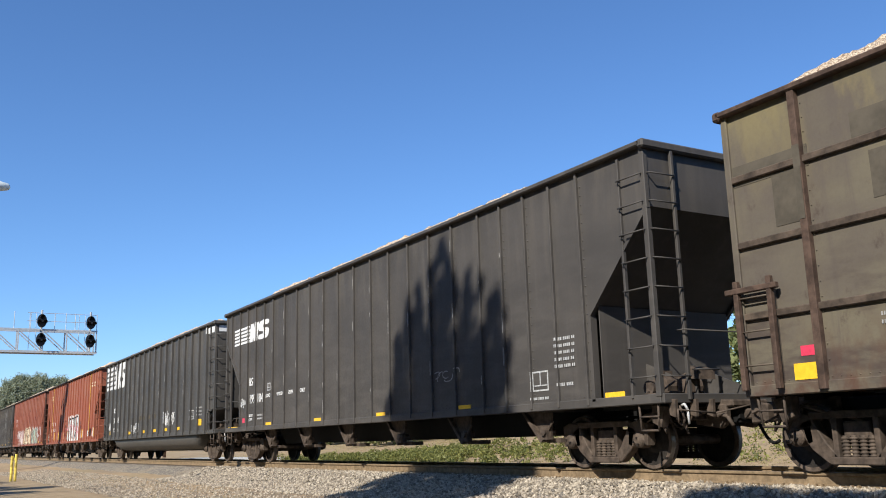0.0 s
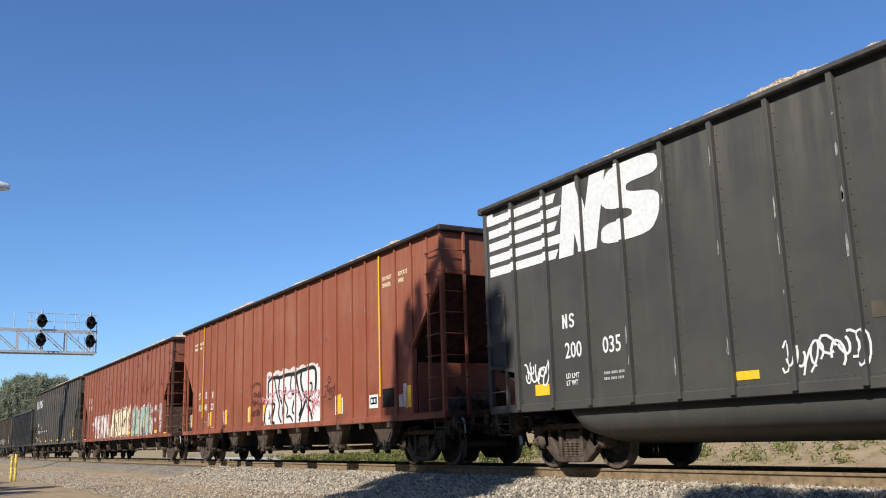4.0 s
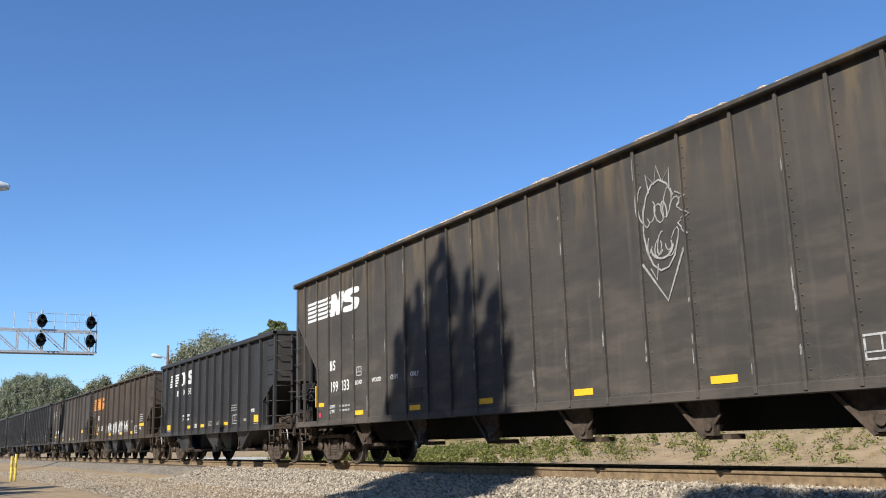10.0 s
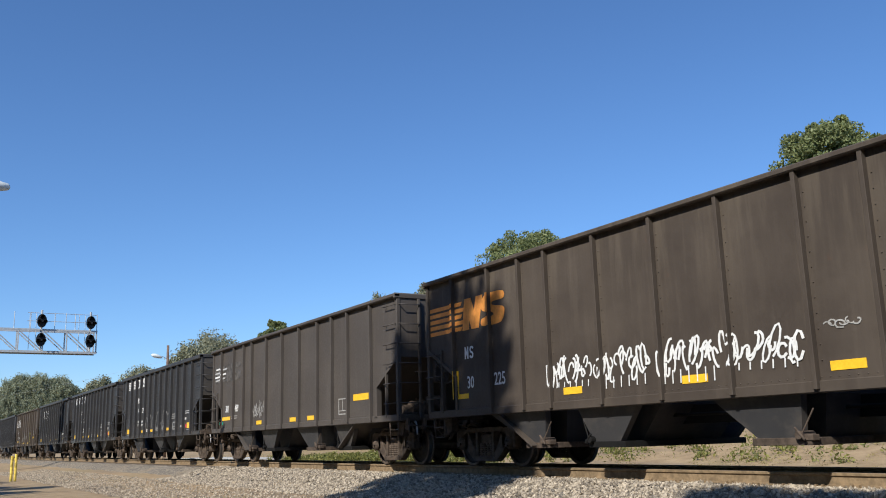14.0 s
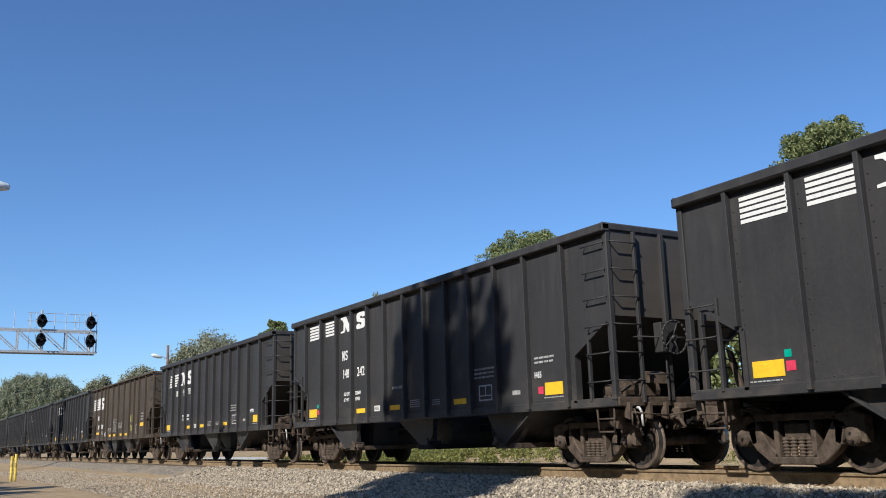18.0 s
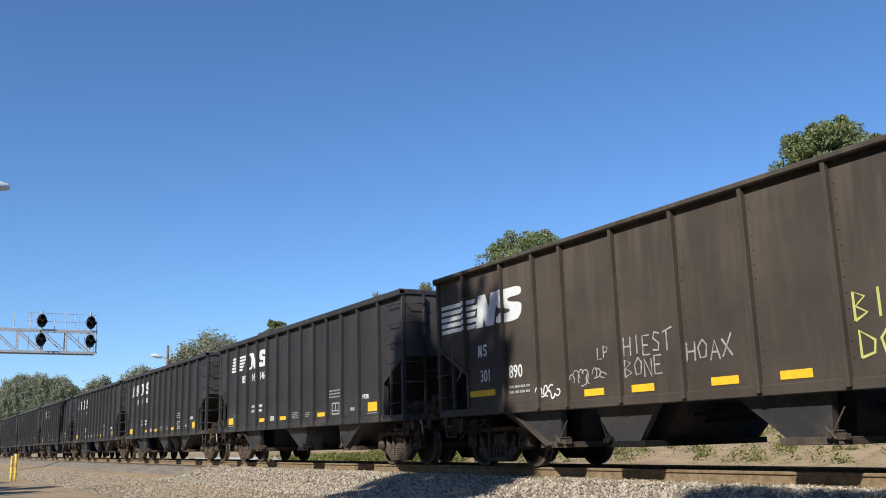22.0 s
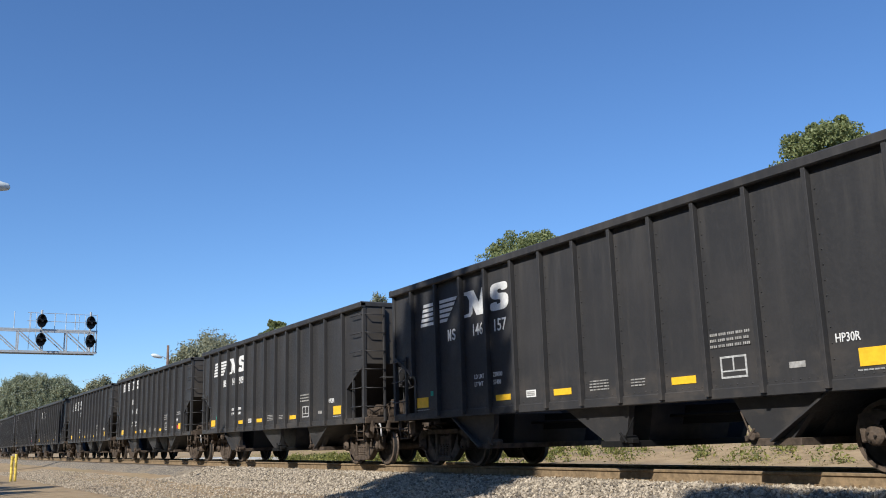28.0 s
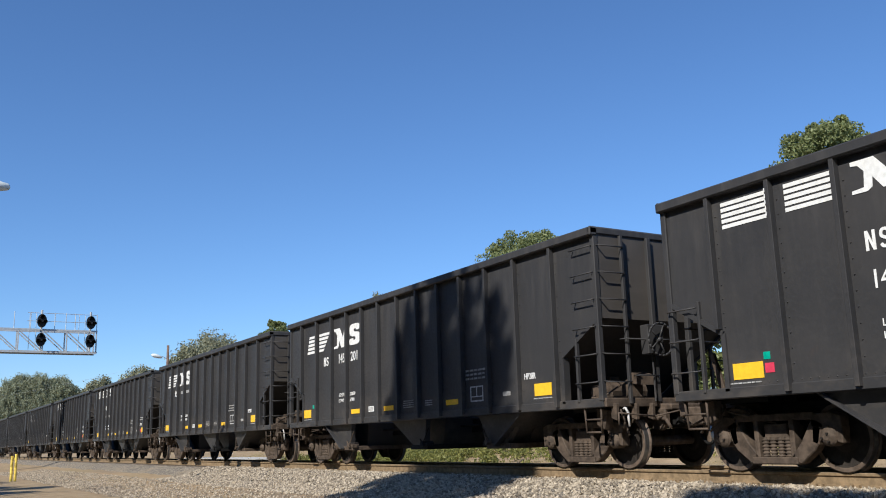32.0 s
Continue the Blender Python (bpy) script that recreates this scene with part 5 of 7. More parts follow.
# ---------------------------------------------------------------- the train
def emblem_on(car, style, u0, z0, u1, z1, material="white"):
    for q, p in enumerate(emblem(style, u0, z0, u1, z1)):
        car.flat("emblem_piece", [p], material, ("emblem", car.kind, style, u0, z0, u1, q), "", 0.0003 * q)


def initials(car, u0, z0, size, n, gap=0.0, material="white"):
    """The owner's initials as plain strokes."""
    for i in range(n):
        polys = []
        a, w, t, h = u0 + i * (size * 0.78 + gap), size * 0.55, size * 0.16, size
        if n == 2 and i == 0:
            polys += [rect(a, z0, a + t, z0 + h), rect(a + w - t, z0, a + w, z0 + h), [(a + t, z0 + h), (a + t, z0 + h * 0.65), (a + w - t, z0), (a + w - t, z0 + h * 0.35)]]
        elif (n == 2 and i == 1) or (n == 3 and i == 0):
            curve = [(1, 0.82), (0.85, 1), (0.15, 1), (0, 0.8), (0.05, 0.58), (0.95, 0.42), (1, 0.2), (0.85, 0), (0.15, 0), (0, 0.18)]
            polys += stroke(rounded_line([(a + t / 2 + (w - t) * q, z0 + t / 2 + (h - t) * v) for q, v in curve]), t)
        else:
            polys += [rect(a, z0 + t, a + t, z0 + h - t), rect(a + w - t, z0 + t, a + w, z0 + h - t), rect(a + 0.04 * h, z0, a + w - 0.04 * h, z0 + t)]
            if i == 1:
                polys.append(rect(a + 0.04 * h, z0 + h - t, a + w - 0.04 * h, z0 + h))
        car.flat("initial", polys, material, ("initial", car.kind, u0, z0, n, size, i))


def graffiti(car, key, shapes, fill, outline, label, lift=0.0, edge=0.05, halo=None):
    if halo:
        for q, p in enumerate(shapes):
            car.flat("graffiti_halo", [fatter(p, edge + 0.06)], halo, (key, "h", q), "", lift - 0.006 + 0.0004 * q)
    for q, p in enumerate(shapes):
        if outline:
            car.flat("graffiti_outline", [fatter(p, edge)], outline, (key, "o", q), "", lift + 0.001 * q)
        car.flat("graffiti_shape", [p], fill, (key, "f", q), label, lift + 0.001 * q + 0.0055)


def square_patch(car, u, z, w, h):
    car.reflectors([u], w, h, z)


def coal_marks(car, style, left3, right3, extras=True, code="HP28R", weights=("228600", "57400")):
    """The usual markings of a black coal hopper."""
    horse = style == "horse"
    if horse:
        emblem_on(car, "horse", 1.29, 3.03, 4.76, 3.57)
        initials(car, 2.46, 2.62, 0.24, 2)
        za, ua, ub, size = 2.63, 3.41, 4.18, 0.245
    else:
        emblem_on(car, "panels", 1.17, 3.40, 4.76, 3.82)
        initials(car, 3.36, 2.67, 0.25, 2)
        za, ua, ub, size = 2.21, 3.37, 4.24, 0.235
    if left3:
        car.text(left3, ua, za, size, squeeze=0.82)
        car.text(right3, ub, za, size, squeeze=0.92)
    else:
        car.block(ua, za, ua + 0.5, za + size, 1)
        car.block(ub, za, ub + 0.58, za + size, 1)
    square_patch(car, 1.30 if horse else 1.39, 1.27, 0.52, 0.22)
    square_patch(car, 12.34, 1.30, 0.51, 0.22)
    car.reflectors([4.45, 6.28, 9.17], 0.49, 0.11, 1.28)
    car.plate(5.21, 1.29, 5.50, 1.42, "white", "white_label")
    car.frame_box(9.90, 1.30, 10.37, 1.61)
    if extras:
        for (a, b), z in zip((("LD LMT", weights[0]), ("LT WT", weights[1])), (1.75, 1.60)):
            car.text(a, 3.45, z, 0.09)
            car.text(b, 4.13, z, 0.09)
        car.text(code, 11.78, 1.62, 0.115, squeeze=0.78)
        car.block(7.03, 1.29, 7.52, 1.48, 4, "faint")
        car.block(8.04, 1.30, 8.37, 1.44, 3, "faint")
        car.block(9.75, 1.72, 10.48, 1.97, 3, "faint")
        car.plate(11.06, 1.36, 11.31, 1.44, "faint", "worn_label")
        car.plate(1.67, 1.51, 1.78, 1.61, "green_tag", "green_tag")
        car.block(12.05, 1.235, 12.62, 1.275, 1)
        car.block(1.05, 1.20, 1.62, 1.24, 1)
        car.flat("label_line", [rect(5.24, 1.32 + 0.03 * q, 5.47, 1.335 + 0.03 * q) for q in range(3)], "faint", ("label_line", 1), "", 0.007)
        if not horse:
            car.plate(11.88, 1.33, 12.03, 1.46, "red_tag", "red_tag")
            car.plate(1.68, 1.33, 1.83, 1.46, "red_tag", "red_tag")
            car.block(11.80, 1.86, 12.40, 2.02, 2)


CARS, LOADS = [], []
rng = random.Random(21)

a = Car("olive", -8.53, "old_olive", "tall old gondola car with worn olive paint and rust")
square_patch(a, 1.0, 1.2, 0.42, 0.21)
a.plate(0.92, 1.5, 1.13, 1.63, "red_tag", "red_tag")
for q, (a_, b_, c_, d_, m_) in enumerate(((0.75, 3.25, 1.28, 3.95, "patch_olive"), (2.2, 3.3, 3.2, 3.9, "patch_olive"), (2.0, 4.1, 3.3, 4.45, "patch_olive"), (0.1, 3.95, 1.35, 4.25, "patch_olive"),
                                         (3.5, 2.3, 4.9, 3.0, "patch_olive"), (5.3, 3.3, 6.9, 4.3, "patch_olive"), (8.0, 1.4, 9.5, 3.0, "patch_olive"))):
    a.plate(a_, b_, c_, d_, m_, "painted_patch")
a.block(2.1, 1.75, 3.3, 1.95, 2, "faint")
a.block(2.1, 1.25, 3.1, 1.33, 1, "faint")
a.reflectors([4.5, 8.3])
CARS.append(a)

b = Car("chip", -31.68, "black_mid", "tall faded-black wood-chip hopper car with white emblem")
emblem_on(b, "wide", 0.85, 3.93, 4.28, 4.53)
initials(b, 2.47, 2.48, 0.26, 2)
b.text("199", 2.47, 1.91, 0.29, squeeze=0.95)
b.text("104", 3.23, 1.91, 0.29, squeeze=0.95)
for t_, u_ in (("LOAD", 4.05), ("WOOD", 5.02), ("CHIPS", 5.98), ("ONLY", 6.9)):
    b.text(t_, u_, 2.03, 0.11, squeeze=0.95)
b.text("LD LMT", 2.47, 1.47, 0.09)
b.text("LT WT", 2.47, 1.34, 0.09)
b.block(3.28, 1.34, 3.78, 1.56, 2)
b.frame_box(4.18, 2.23, 4.46, 2.47)
b.plate(1.8, 1.30, 2.04, 1.45, "red_tag", "red_tag")
b.spray("spray_scrawl", scrawl(rng, 1.65, 1.70, 2.12, 2.16, 7, 0.018), "white", ("scrawl_b", 1), "small white spray scrawl")
b.spray("spray_scrawl", scrawl(rng, 14.6, 1.75, 15.6, 2.1, 5, 0.02), "faint", ("scrawl_b", 2), "worn chalk scrawl")
b.reflectors([4.31, 8.2, 12.05, 15.85, 20.45], z=1.13)
b.reflectors([0.82], 0.95, 0.14, 1.05)
b.frame_box(18.22, 1.38, 18.7, 1.74)
b.block(18.95, 1.72, 19.5, 2.32, 5)
b.block(19.0, 1.40, 19.46, 1.52, 1)
b.block(18.2, 1.2, 18.7, 1.3, 1)
CARS.append(b)

c = Car("tub", -53.45, "grey_black", "tall grey-black tub gondola with white emblem and graffiti")
emblem_on(c, "wide", 0.15, 3.68, 4.95, 4.98)
initials(c, 2.35, 2.42, 0.25, 2)
c.text("200", 2.38, 1.9, 0.28, squeeze=0.8)
c.text("035", 3.38, 1.9, 0.28, squeeze=0.8)
c.text("LD LMT", 2.38, 1.55, 0.09)
c.text("LT WT", 2.38, 1.43, 0.09)
c.block(3.38, 1.43, 3.9, 1.62, 2)
square_patch(c, 1.68, 1.3, 0.42, 0.2)
c.spray("spray_scrawl", scrawl(rng, 1.15, 1.48, 1.95, 1.95, 9, 0.035), "white", ("scrawl_c", 1), "white spray tag")
c.spray("spray_scrawl", scrawl(rng, 13.0, 1.4, 13.8, 2.1, 11, 0.035), "white", ("scrawl_c", 2), "white spray tag")
c.spray("spray_scrawl", scrawl(rng, 13.95, 1.4, 14.75, 2.05, 9, 0.04), "white", ("scrawl_c", 3), "white spray tag")
c.spray("spray_scrawl", scrawl(rng, 6.9, 1.25, 8.2, 1.85, 10, 0.035), "white", ("scrawl_c", 4), "white spray tag")
c.plate(19.3, 4.76, 19.72, 4.99, "white", "white_patch")
c.plate(19.86, 4.76, 20.3, 4.99, "white", "white_patch")
c.plate(0.05, 4.76, 0.3, 4.99, "white", "white_patch")
part("white_patch", mesh_of("end_patch", lambda bm: box(bm, c.x(20.4), c.x(20.4) + 0.006, -1.5, -1.12, 4.76, 4.99)), "white", c.root)
part("white_patch", mesh_of("end_patch_b", lambda bm: box(bm, c.x(20.4), c.x(20.4) + 0.006, -0.25, 0.25, 4.76, 4.99)), "white", c.root)
c.frame_box(17.2, 1.62, 17.7, 1.98)
c.block(18.2, 1.7, 18.8, 2.1, 3, "faint")
square_patch(c, 18.5, 1.36, 0.5, 0.24)
for u_ in (8.3, 9.1, 10.2, 11.2):
    c.plate(u_, 1.86, u_ + 0.34, 2.06, "patch_olive", "worn_label")
c.reflectors([6.3, 9.3, 11.45, 13.4, 15.4], z=1.26)
CARS.append(c)

d = Car("chip_red", -75.84, "red", "tall oxide-red wood-chip hopper car with white and black graffiti")
initials(d, 2.2, 2.32, 0.26, 3, 0.62)
for t_, u_ in (("13", 2.15), ("45", 2.90), ("23", 3.70)):
    d.text(t_, u_, 1.89, 0.23, squeeze=1.15)
d.block(2.7, 1.42, 3.3, 1.5, 1, "faint")
d.block(3.75, 1.22, 4.2, 1.28, 1)
for u_ in (1.3, 3.72, 5.58, 8.07, 9.51, 15.22, 19.05):
    square_patch(d, u_, 1.31, 0.2, 0.5)
    d.plate(u_ - 0.15, 1.29, u_ - 0.105, 1.78, "white", "white_edge")
for u_ in (2.80, 17.68):
    r_ = min(d.s["ribs"], key=lambda v: abs(v - u_))
    part("yellow_stripe", mesh_of(("yellow_stripe", 1), lambda bm: box(bm, -0.032, 0.032, -0.004, 0.0, SILL + 0.5, 5.05)), "yellow", d.root,
         move(d.x(r_), -HALF - 0.051, 0), "yellow painted rib")
for (t1, t2), u_ in ((("DO NOT", "SHAKER"), 17.79), (("LOCATE", "HERE"), 18.62), (("DO NOT", "SHAKER"), 1.42), (("LOCATE", "HERE"), 2.12)):
    d.text(t1, u_, 4.41, 0.105, "cream", 0.82)
    d.text(t2, u_, 4.24, 0.105, "cream", 0.82)
# white piece: a bright sprayed field with an uneven upper edge, black contour and black strokes inside
W0, W1, V0, V1 = 9.5, 13.95, 1.17, 2.66
field = lambda q, v: (W0 + (W1 - W0) * q, V0 + (V1 - V0) * v)
tops = (0.93, 0.99, 0.97, 1.0, 0.96, 0.99, 1.03, 1.0, 0.98)
for q in range(8):
    a_, b_ = (q / 8 + 0.06 if q == 0 else q / 8), (q + 1) / 8
    d.flat("graffiti_shape", [[field(a_ - (0.06 if q == 0 else 0.0), 0.0), field(b_, 0.0), field(b_, tops[q + 1] if q < 7 else 0.98), field((a_ + b_) / 2, 0.5 * (tops[q] + tops[q + 1]) + 0.015), field(a_, tops[q])]],
           "white", ("graf_d", "field", q), "white sprayed field of a graffiti piece", 0.002 + 0.0004 * q)
halo = [field(q / 24 + 0.055, 1.03 + 0.03 * math.sin(q * 1.7)) for q in range(23)]
d.spray("graffiti_halo", [stroke(halo, 0.14), stroke([field(0.055, 1.04), field(0.05, 0.8), field(0.06, 0.55)], 0.12)], "white_soft", ("graf_d", "halo"), "soft white overspray", 0.001)
INK = [[(0.08, 0.55), (0.075, 0.8), (0.09, 0.93), (0.2, 0.96), (0.33, 0.93), (0.46, 0.97), (0.6, 0.94), (0.66, 0.98), (0.78, 1.0), (0.93, 1.02), (0.945, 0.8), (0.93, 0.55)],
       [(0.08, 0.5), (0.03, 0.35), (0.0, 0.15), (0.03, 0.0)], [(0.2, 0.94), (0.25, 0.6), (0.31, 0.4), (0.28, 0.2), (0.34, 0.02)], [(0.3, 0.92), (0.28, 0.66), (0.33, 0.45), (0.4, 0.3), (0.36, 0.04)],
       [(0.16, 0.42), (0.22, 0.42), (0.19, 0.26), (0.15, 0.06), (0.21, 0.02)], [(0.42, 0.72), (0.39, 0.46), (0.47, 0.3), (0.43, 0.1), (0.5, 0.16), (0.55, 0.04)],
       [(0.52, 0.93), (0.5, 0.7), (0.55, 0.52), (0.6, 0.66), (0.57, 0.4), (0.53, 0.22), (0.6, 0.16)], [(0.61, 0.93), (0.63, 0.7), (0.72, 0.34), (0.66, 0.12)], [(0.7, 0.98), (0.68, 0.76), (0.76, 0.44), (0.82, 0.55)],
       [(0.66, 0.03), (0.74, 0.3), (0.78, 0.44), (0.86, 0.16), (0.88, 0.04)], [(0.84, 0.72), (0.88, 0.72), (0.87, 0.5), (0.8, 0.42), (0.9, 0.36)], [(0.1, 0.3), (0.12, 0.12), (0.09, 0.14)]]
d.spray("graffiti_line", [stroke(rounded_line([field(*p) for p in line]), w_) for line, w_ in zip(INK, (0.10, 0.06, 0.07, 0.08, 0.09, 0.06, 0.06, 0.08, 0.10, 0.09, 0.06, 0.035))], "ink", ("graf_d", 3), "black lines of a spray-painted piece", 0.010)
d.spray("spray_line", scrawl(rng, 12.4, 1.75, 13.95, 2.15, 9, 0.035) + scrawl(rng, 13.3, 1.3, 13.95, 1.85, 6, 0.035) + scrawl(rng, 10.0, 1.9, 12.3, 2.2, 7, 0.028), "pink", ("graf_d", 4), "pink spray tag", 0.024)
d.spray("spray_line", scrawl(rng, 9.18, 1.8, 10.0, 2.04, 8, 0.03), "pink", ("graf_d", 6), "pink spray tag", 0.024)
d.spray("spray_scrawl", scrawl(rng, 8.4, 2.05, 9.15, 2.3, 7, 0.028) + scrawl(rng, 8.35, 1.75, 9.1, 2.0, 7, 0.028) + scrawl(rng, 8.4, 1.45, 9.1, 1.7, 7, 0.028)
        + [stroke([(8.27 + 1.0 * q / 14, 2.35 + 0.1 * (q % 2) + 0.12 * math.sin(math.pi * q / 14)) for q in range(15)], 0.03), stroke([(8.3, 2.35), (8.24, 1.8), (8.3, 1.45)], 0.03), stroke([(9.26, 2.35), (9.3, 1.9), (9.24, 1.5)], 0.03)],
        "grime", ("graf_d", 5), "dark spray scrawl")
d.spray("spray_scrawl", scrawl(rng, 14.2, 1.8, 14.98, 2.12, 7, 0.03) + [stroke([(14.56 + 0.09 * math.cos(q), 2.24 + 0.09 * math.sin(q)) for q in range(7)], 0.025), stroke([(14.5, 1.72), (14.75, 1.74)], 0.025)], "grime", ("graf_d", 7), "dark spray scrawl")
d.plate(15.36, 1.30, 15.42, 1.72, "white", "white_edge")
d.plate(17.0, 1.37, 17.47, 1.69, "white", "white_label")
d.plate(17.06, 1.46, 17.41, 1.63, "ink", "label_field")
d.flat("label_mark", [rect(17.12, 1.50, 17.2, 1.59), rect(17.27, 1.50, 17.35, 1.59)], "white", ("label_mark_d", 1), "", 0.012)
d.plate(17.73, 1.36, 18.31, 1.8, "truck_dark", "repair_patch")
d.plate(18.55, 1.34, 18.93, 1.62, "white_worn", "white_label")
d.plate(18.78, 1.62, 18.93, 1.86, "white", "white_label")
CARS.append(d)

e = Car("chip_rust", -98.93, "red_b", "tall oxide-red hopper car with dark blotches and cream graffiti")
initials(e, 1.74, 3.27, 0.30, 3, 0.12)
e.text("134", 1.74, 2.83, 0.26, squeeze=0.85)
e.text("392", 2.46, 2.83, 0.26, squeeze=0.85)
CREAM = [(8.6, 9.75, [(0.0, 0.0), (0.34, 0.02), (0.44, 0.34), (0.66, 0.36), (0.62, 0.03), (1.0, 0.05), (0.9, 0.98), (0.48, 1.0), (0.3, 0.8), (0.2, 0.42), (0.0, 0.36)]),
         (9.62, 10.6, [(0.3, 0.1), (0.62, 0.0), (0.86, 0.12), (0.76, 0.52), (1.02, 1.0), (0.7, 0.94), (0.5, 0.7), (0.28, 0.92), (0.0, 0.82), (0.34, 0.48), (0.38, 0.3), (0.1, 0.38), (0.06, 0.22)]),
         (10.32, 11.55, [(0.08, 0.0), (0.95, 0.04), (1.0, 1.02), (0.66, 0.96), (0.64, 0.34), (0.46, 0.32), (0.38, 0.92), (0.0, 0.88)]),
         (11.3, 12.42, [(0.0, 0.12), (0.55, 0.0), (1.0, 0.14), (0.66, 0.58), (0.52, 0.74), (1.05, 0.8), (1.04, 1.02), (0.18, 0.94), (0.0, 0.76), (0.42, 0.36), (0.06, 0.36)]),
         (12.08, 13.0, [(0.3, 0.0), (0.86, 0.04), (0.78, 0.62), (0.94, 0.66), (1.08, 0.86), (1.3, 0.72), (1.36, 1.12), (1.0, 0.92), (0.74, 0.8), (0.45, 0.96), (0.3, 1.1), (0.0, 0.84), (0.04, 0.66), (0.36, 0.66)])]
shapes = [[(a_ + (b_ - a_) * q, 1.2 + 1.34 * v) for q, v in poly] for a_, b_, poly in CREAM]
graffiti(e, "graf_e1", shapes, "cream", "ink", "cream spray-painted block shape", 0.006, 0.045, "cream")
for q, tri in enumerate(([(9.2, 1.85), (9.4, 1.86), (9.36, 2.25)], [(9.98, 1.36), (10.18, 1.5), (10.1, 1.95), (9.96, 1.9)], [(10.86, 1.4), (11.05, 1.42), (11.08, 1.9)], [(11.75, 1.98), (12.0, 1.6), (12.1, 2.05)])):
    e.flat("graffiti_counter", [tri], "ink", ("graf_e1", "counter", q), "", 0.016)
e.spray("graffiti_line", [stroke(rounded_line(p), 0.05) for p in ([(11.3, 1.5), (11.7, 1.9), (12.1, 1.35), (11.8, 1.15)], [(12.3, 1.15), (12.5, 2.0), (12.1, 2.05)], [(9.7, 1.2), (9.66, 1.9), (9.6, 2.4)], [(10.4, 1.18), (10.36, 1.8)])], "ink", ("graf_e", 11), "dark lines in cream block shapes", 0.016)
e.spray("graffiti_line", scrawl(rng, 12.95, 1.45, 13.4, 1.8, 6, 0.025), "cream", ("graf_e", 13), "cream spray tag", 0.012)
WORN = [(3.92, 4.75, [(0.0, 1.0), (0.06, 0.62), (0.35, 0.6), (0.55, 0.0), (0.85, 0.02), (0.8, 0.62), (1.0, 0.66), (0.96, 1.04)]), (4.78, 5.85, GLYPHS[4]), (5.75, 6.75, GLYPHS[0]), (6.65, 7.9, GLYPHS[5])]
graffiti(e, "graf_e2", [rounded([(a_ + (b_ - a_) * q, 1.12 + 1.2 * v) for q, v in poly], 1) for a_, b_, poly in WORN], "white_worn", "grime", "worn white spray-painted block shape", 0.004, 0.03, "white_soft")
e.spray("graffiti_line", scrawl(rng, 4.0, 1.2, 7.8, 1.75, 9, 0.03), "pink_pale", ("graf_e", 4), "pink spray lines", 0.014)
oval_line = lambda cu_, cz_, a_, b_, f0, f1, n_=16: [(cu_ + a_ * math.cos(f0 + (f1 - f0) * q / n_), cz_ + b_ * math.sin(f0 + (f1 - f0) * q / n_)) for q in range(n_ + 1)]
TEAL = [oval_line(14.3, 1.95, 0.62, 0.6, 0, 6.0), [(13.6, 1.23), (15.0, 1.23), (15.05, 1.5), (14.7, 1.62), (13.7, 1.45)], [(15.0, 1.23), (15.3, 1.23), (15.35, 1.95), (14.85, 1.95)], oval_line(15.42, 2.18, 0.25, 0.2, 0, 6.0),
        [(15.35, 1.23), (15.75, 1.23), (15.8, 1.6), (16.05, 1.8), (16.3, 1.55), (16.35, 1.23), (16.75, 1.23), (16.7, 2.2), (16.3, 2.48), (15.85, 2.4), (15.5, 1.95)],
        [(16.7, 1.23), (17.75, 1.23), (17.8, 1.55), (17.45, 1.75), (17.35, 2.5), (17.0, 2.55), (16.7, 2.3)]]
graffiti(e, "graf_e3", [rounded(p) for p in TEAL], "teal", "steel_line", "pale teal spray-painted rounded shape", 0.004, 0.035, "white_worn")
e.spray("graffiti_line", [stroke(p, 0.05) for p in (oval_line(14.28, 1.95, 0.5, 0.5, 0.4, 5.4), oval_line(17.1, 2.1, 0.26, 0.36, 0.2, 3.4), rounded_line([(15.95, 1.3), (16.0, 2.1), (16.5, 1.7), (16.4, 1.3)]), rounded_line([(16.9, 1.6), (17.4, 1.8), (17.6, 1.65), (17.0, 1.5)]))]
        + scrawl(rng, 13.9, 1.5, 14.8, 2.2, 4, 0.03), "steel_line", ("graf_e", 7), "grey lines over teal bubbles", 0.016)
e.spray("spray_scrawl", scrawl(rng, 3.1, 1.85, 3.85, 2.15, 7, 0.028) + scrawl(rng, 3.2, 1.58, 3.75, 1.78, 5, 0.026), "white", ("graf_e", 12), "white spray tag")
e.spray("spray_scrawl", scrawl(rng, 17.5, 2.12, 17.95, 2.36, 5, 0.028) + scrawl(rng, 17.7, 1.55, 18.0, 2.0, 6, 0.03), "white", ("graf_e", 8), "white spray tag")
e.spray("spray_scrawl", scrawl(rng, 18.2, 2.15, 18.6, 2.45, 6, 0.035) + scrawl(rng, 18.25, 1.7, 18.5, 1.92, 4, 0.03), "white", ("graf_e", 14), "white spray tag")
e.spray("spray_scrawl", [stroke(rounded_line(p), 0.04) for p in ([(18.95, 2.2), (19.2, 1.75), (19.3, 1.62)], [(19.12, 2.45), (19.25, 1.8)], [(19.28, 2.5), (19.33, 1.75)], [(19.36, 2.45), (19.5, 2.42), (19.42, 1.75)], [(19.55, 2.4), (19.7, 2.25), (19.5, 1.7)], [(19.15, 1.62), (19.6, 1.66)],
        [(19.3, 1.5), (19.45, 1.58), (19.42, 1.42), (19.3, 1.5)])], "white", ("graf_e", 9), "white spray tag")
e.plate(19.12, 1.25, 19.42, 1.54, "faint", "worn_label")
e.reflectors([4.13], 0.15, 0.14, 1.22)
blot = []
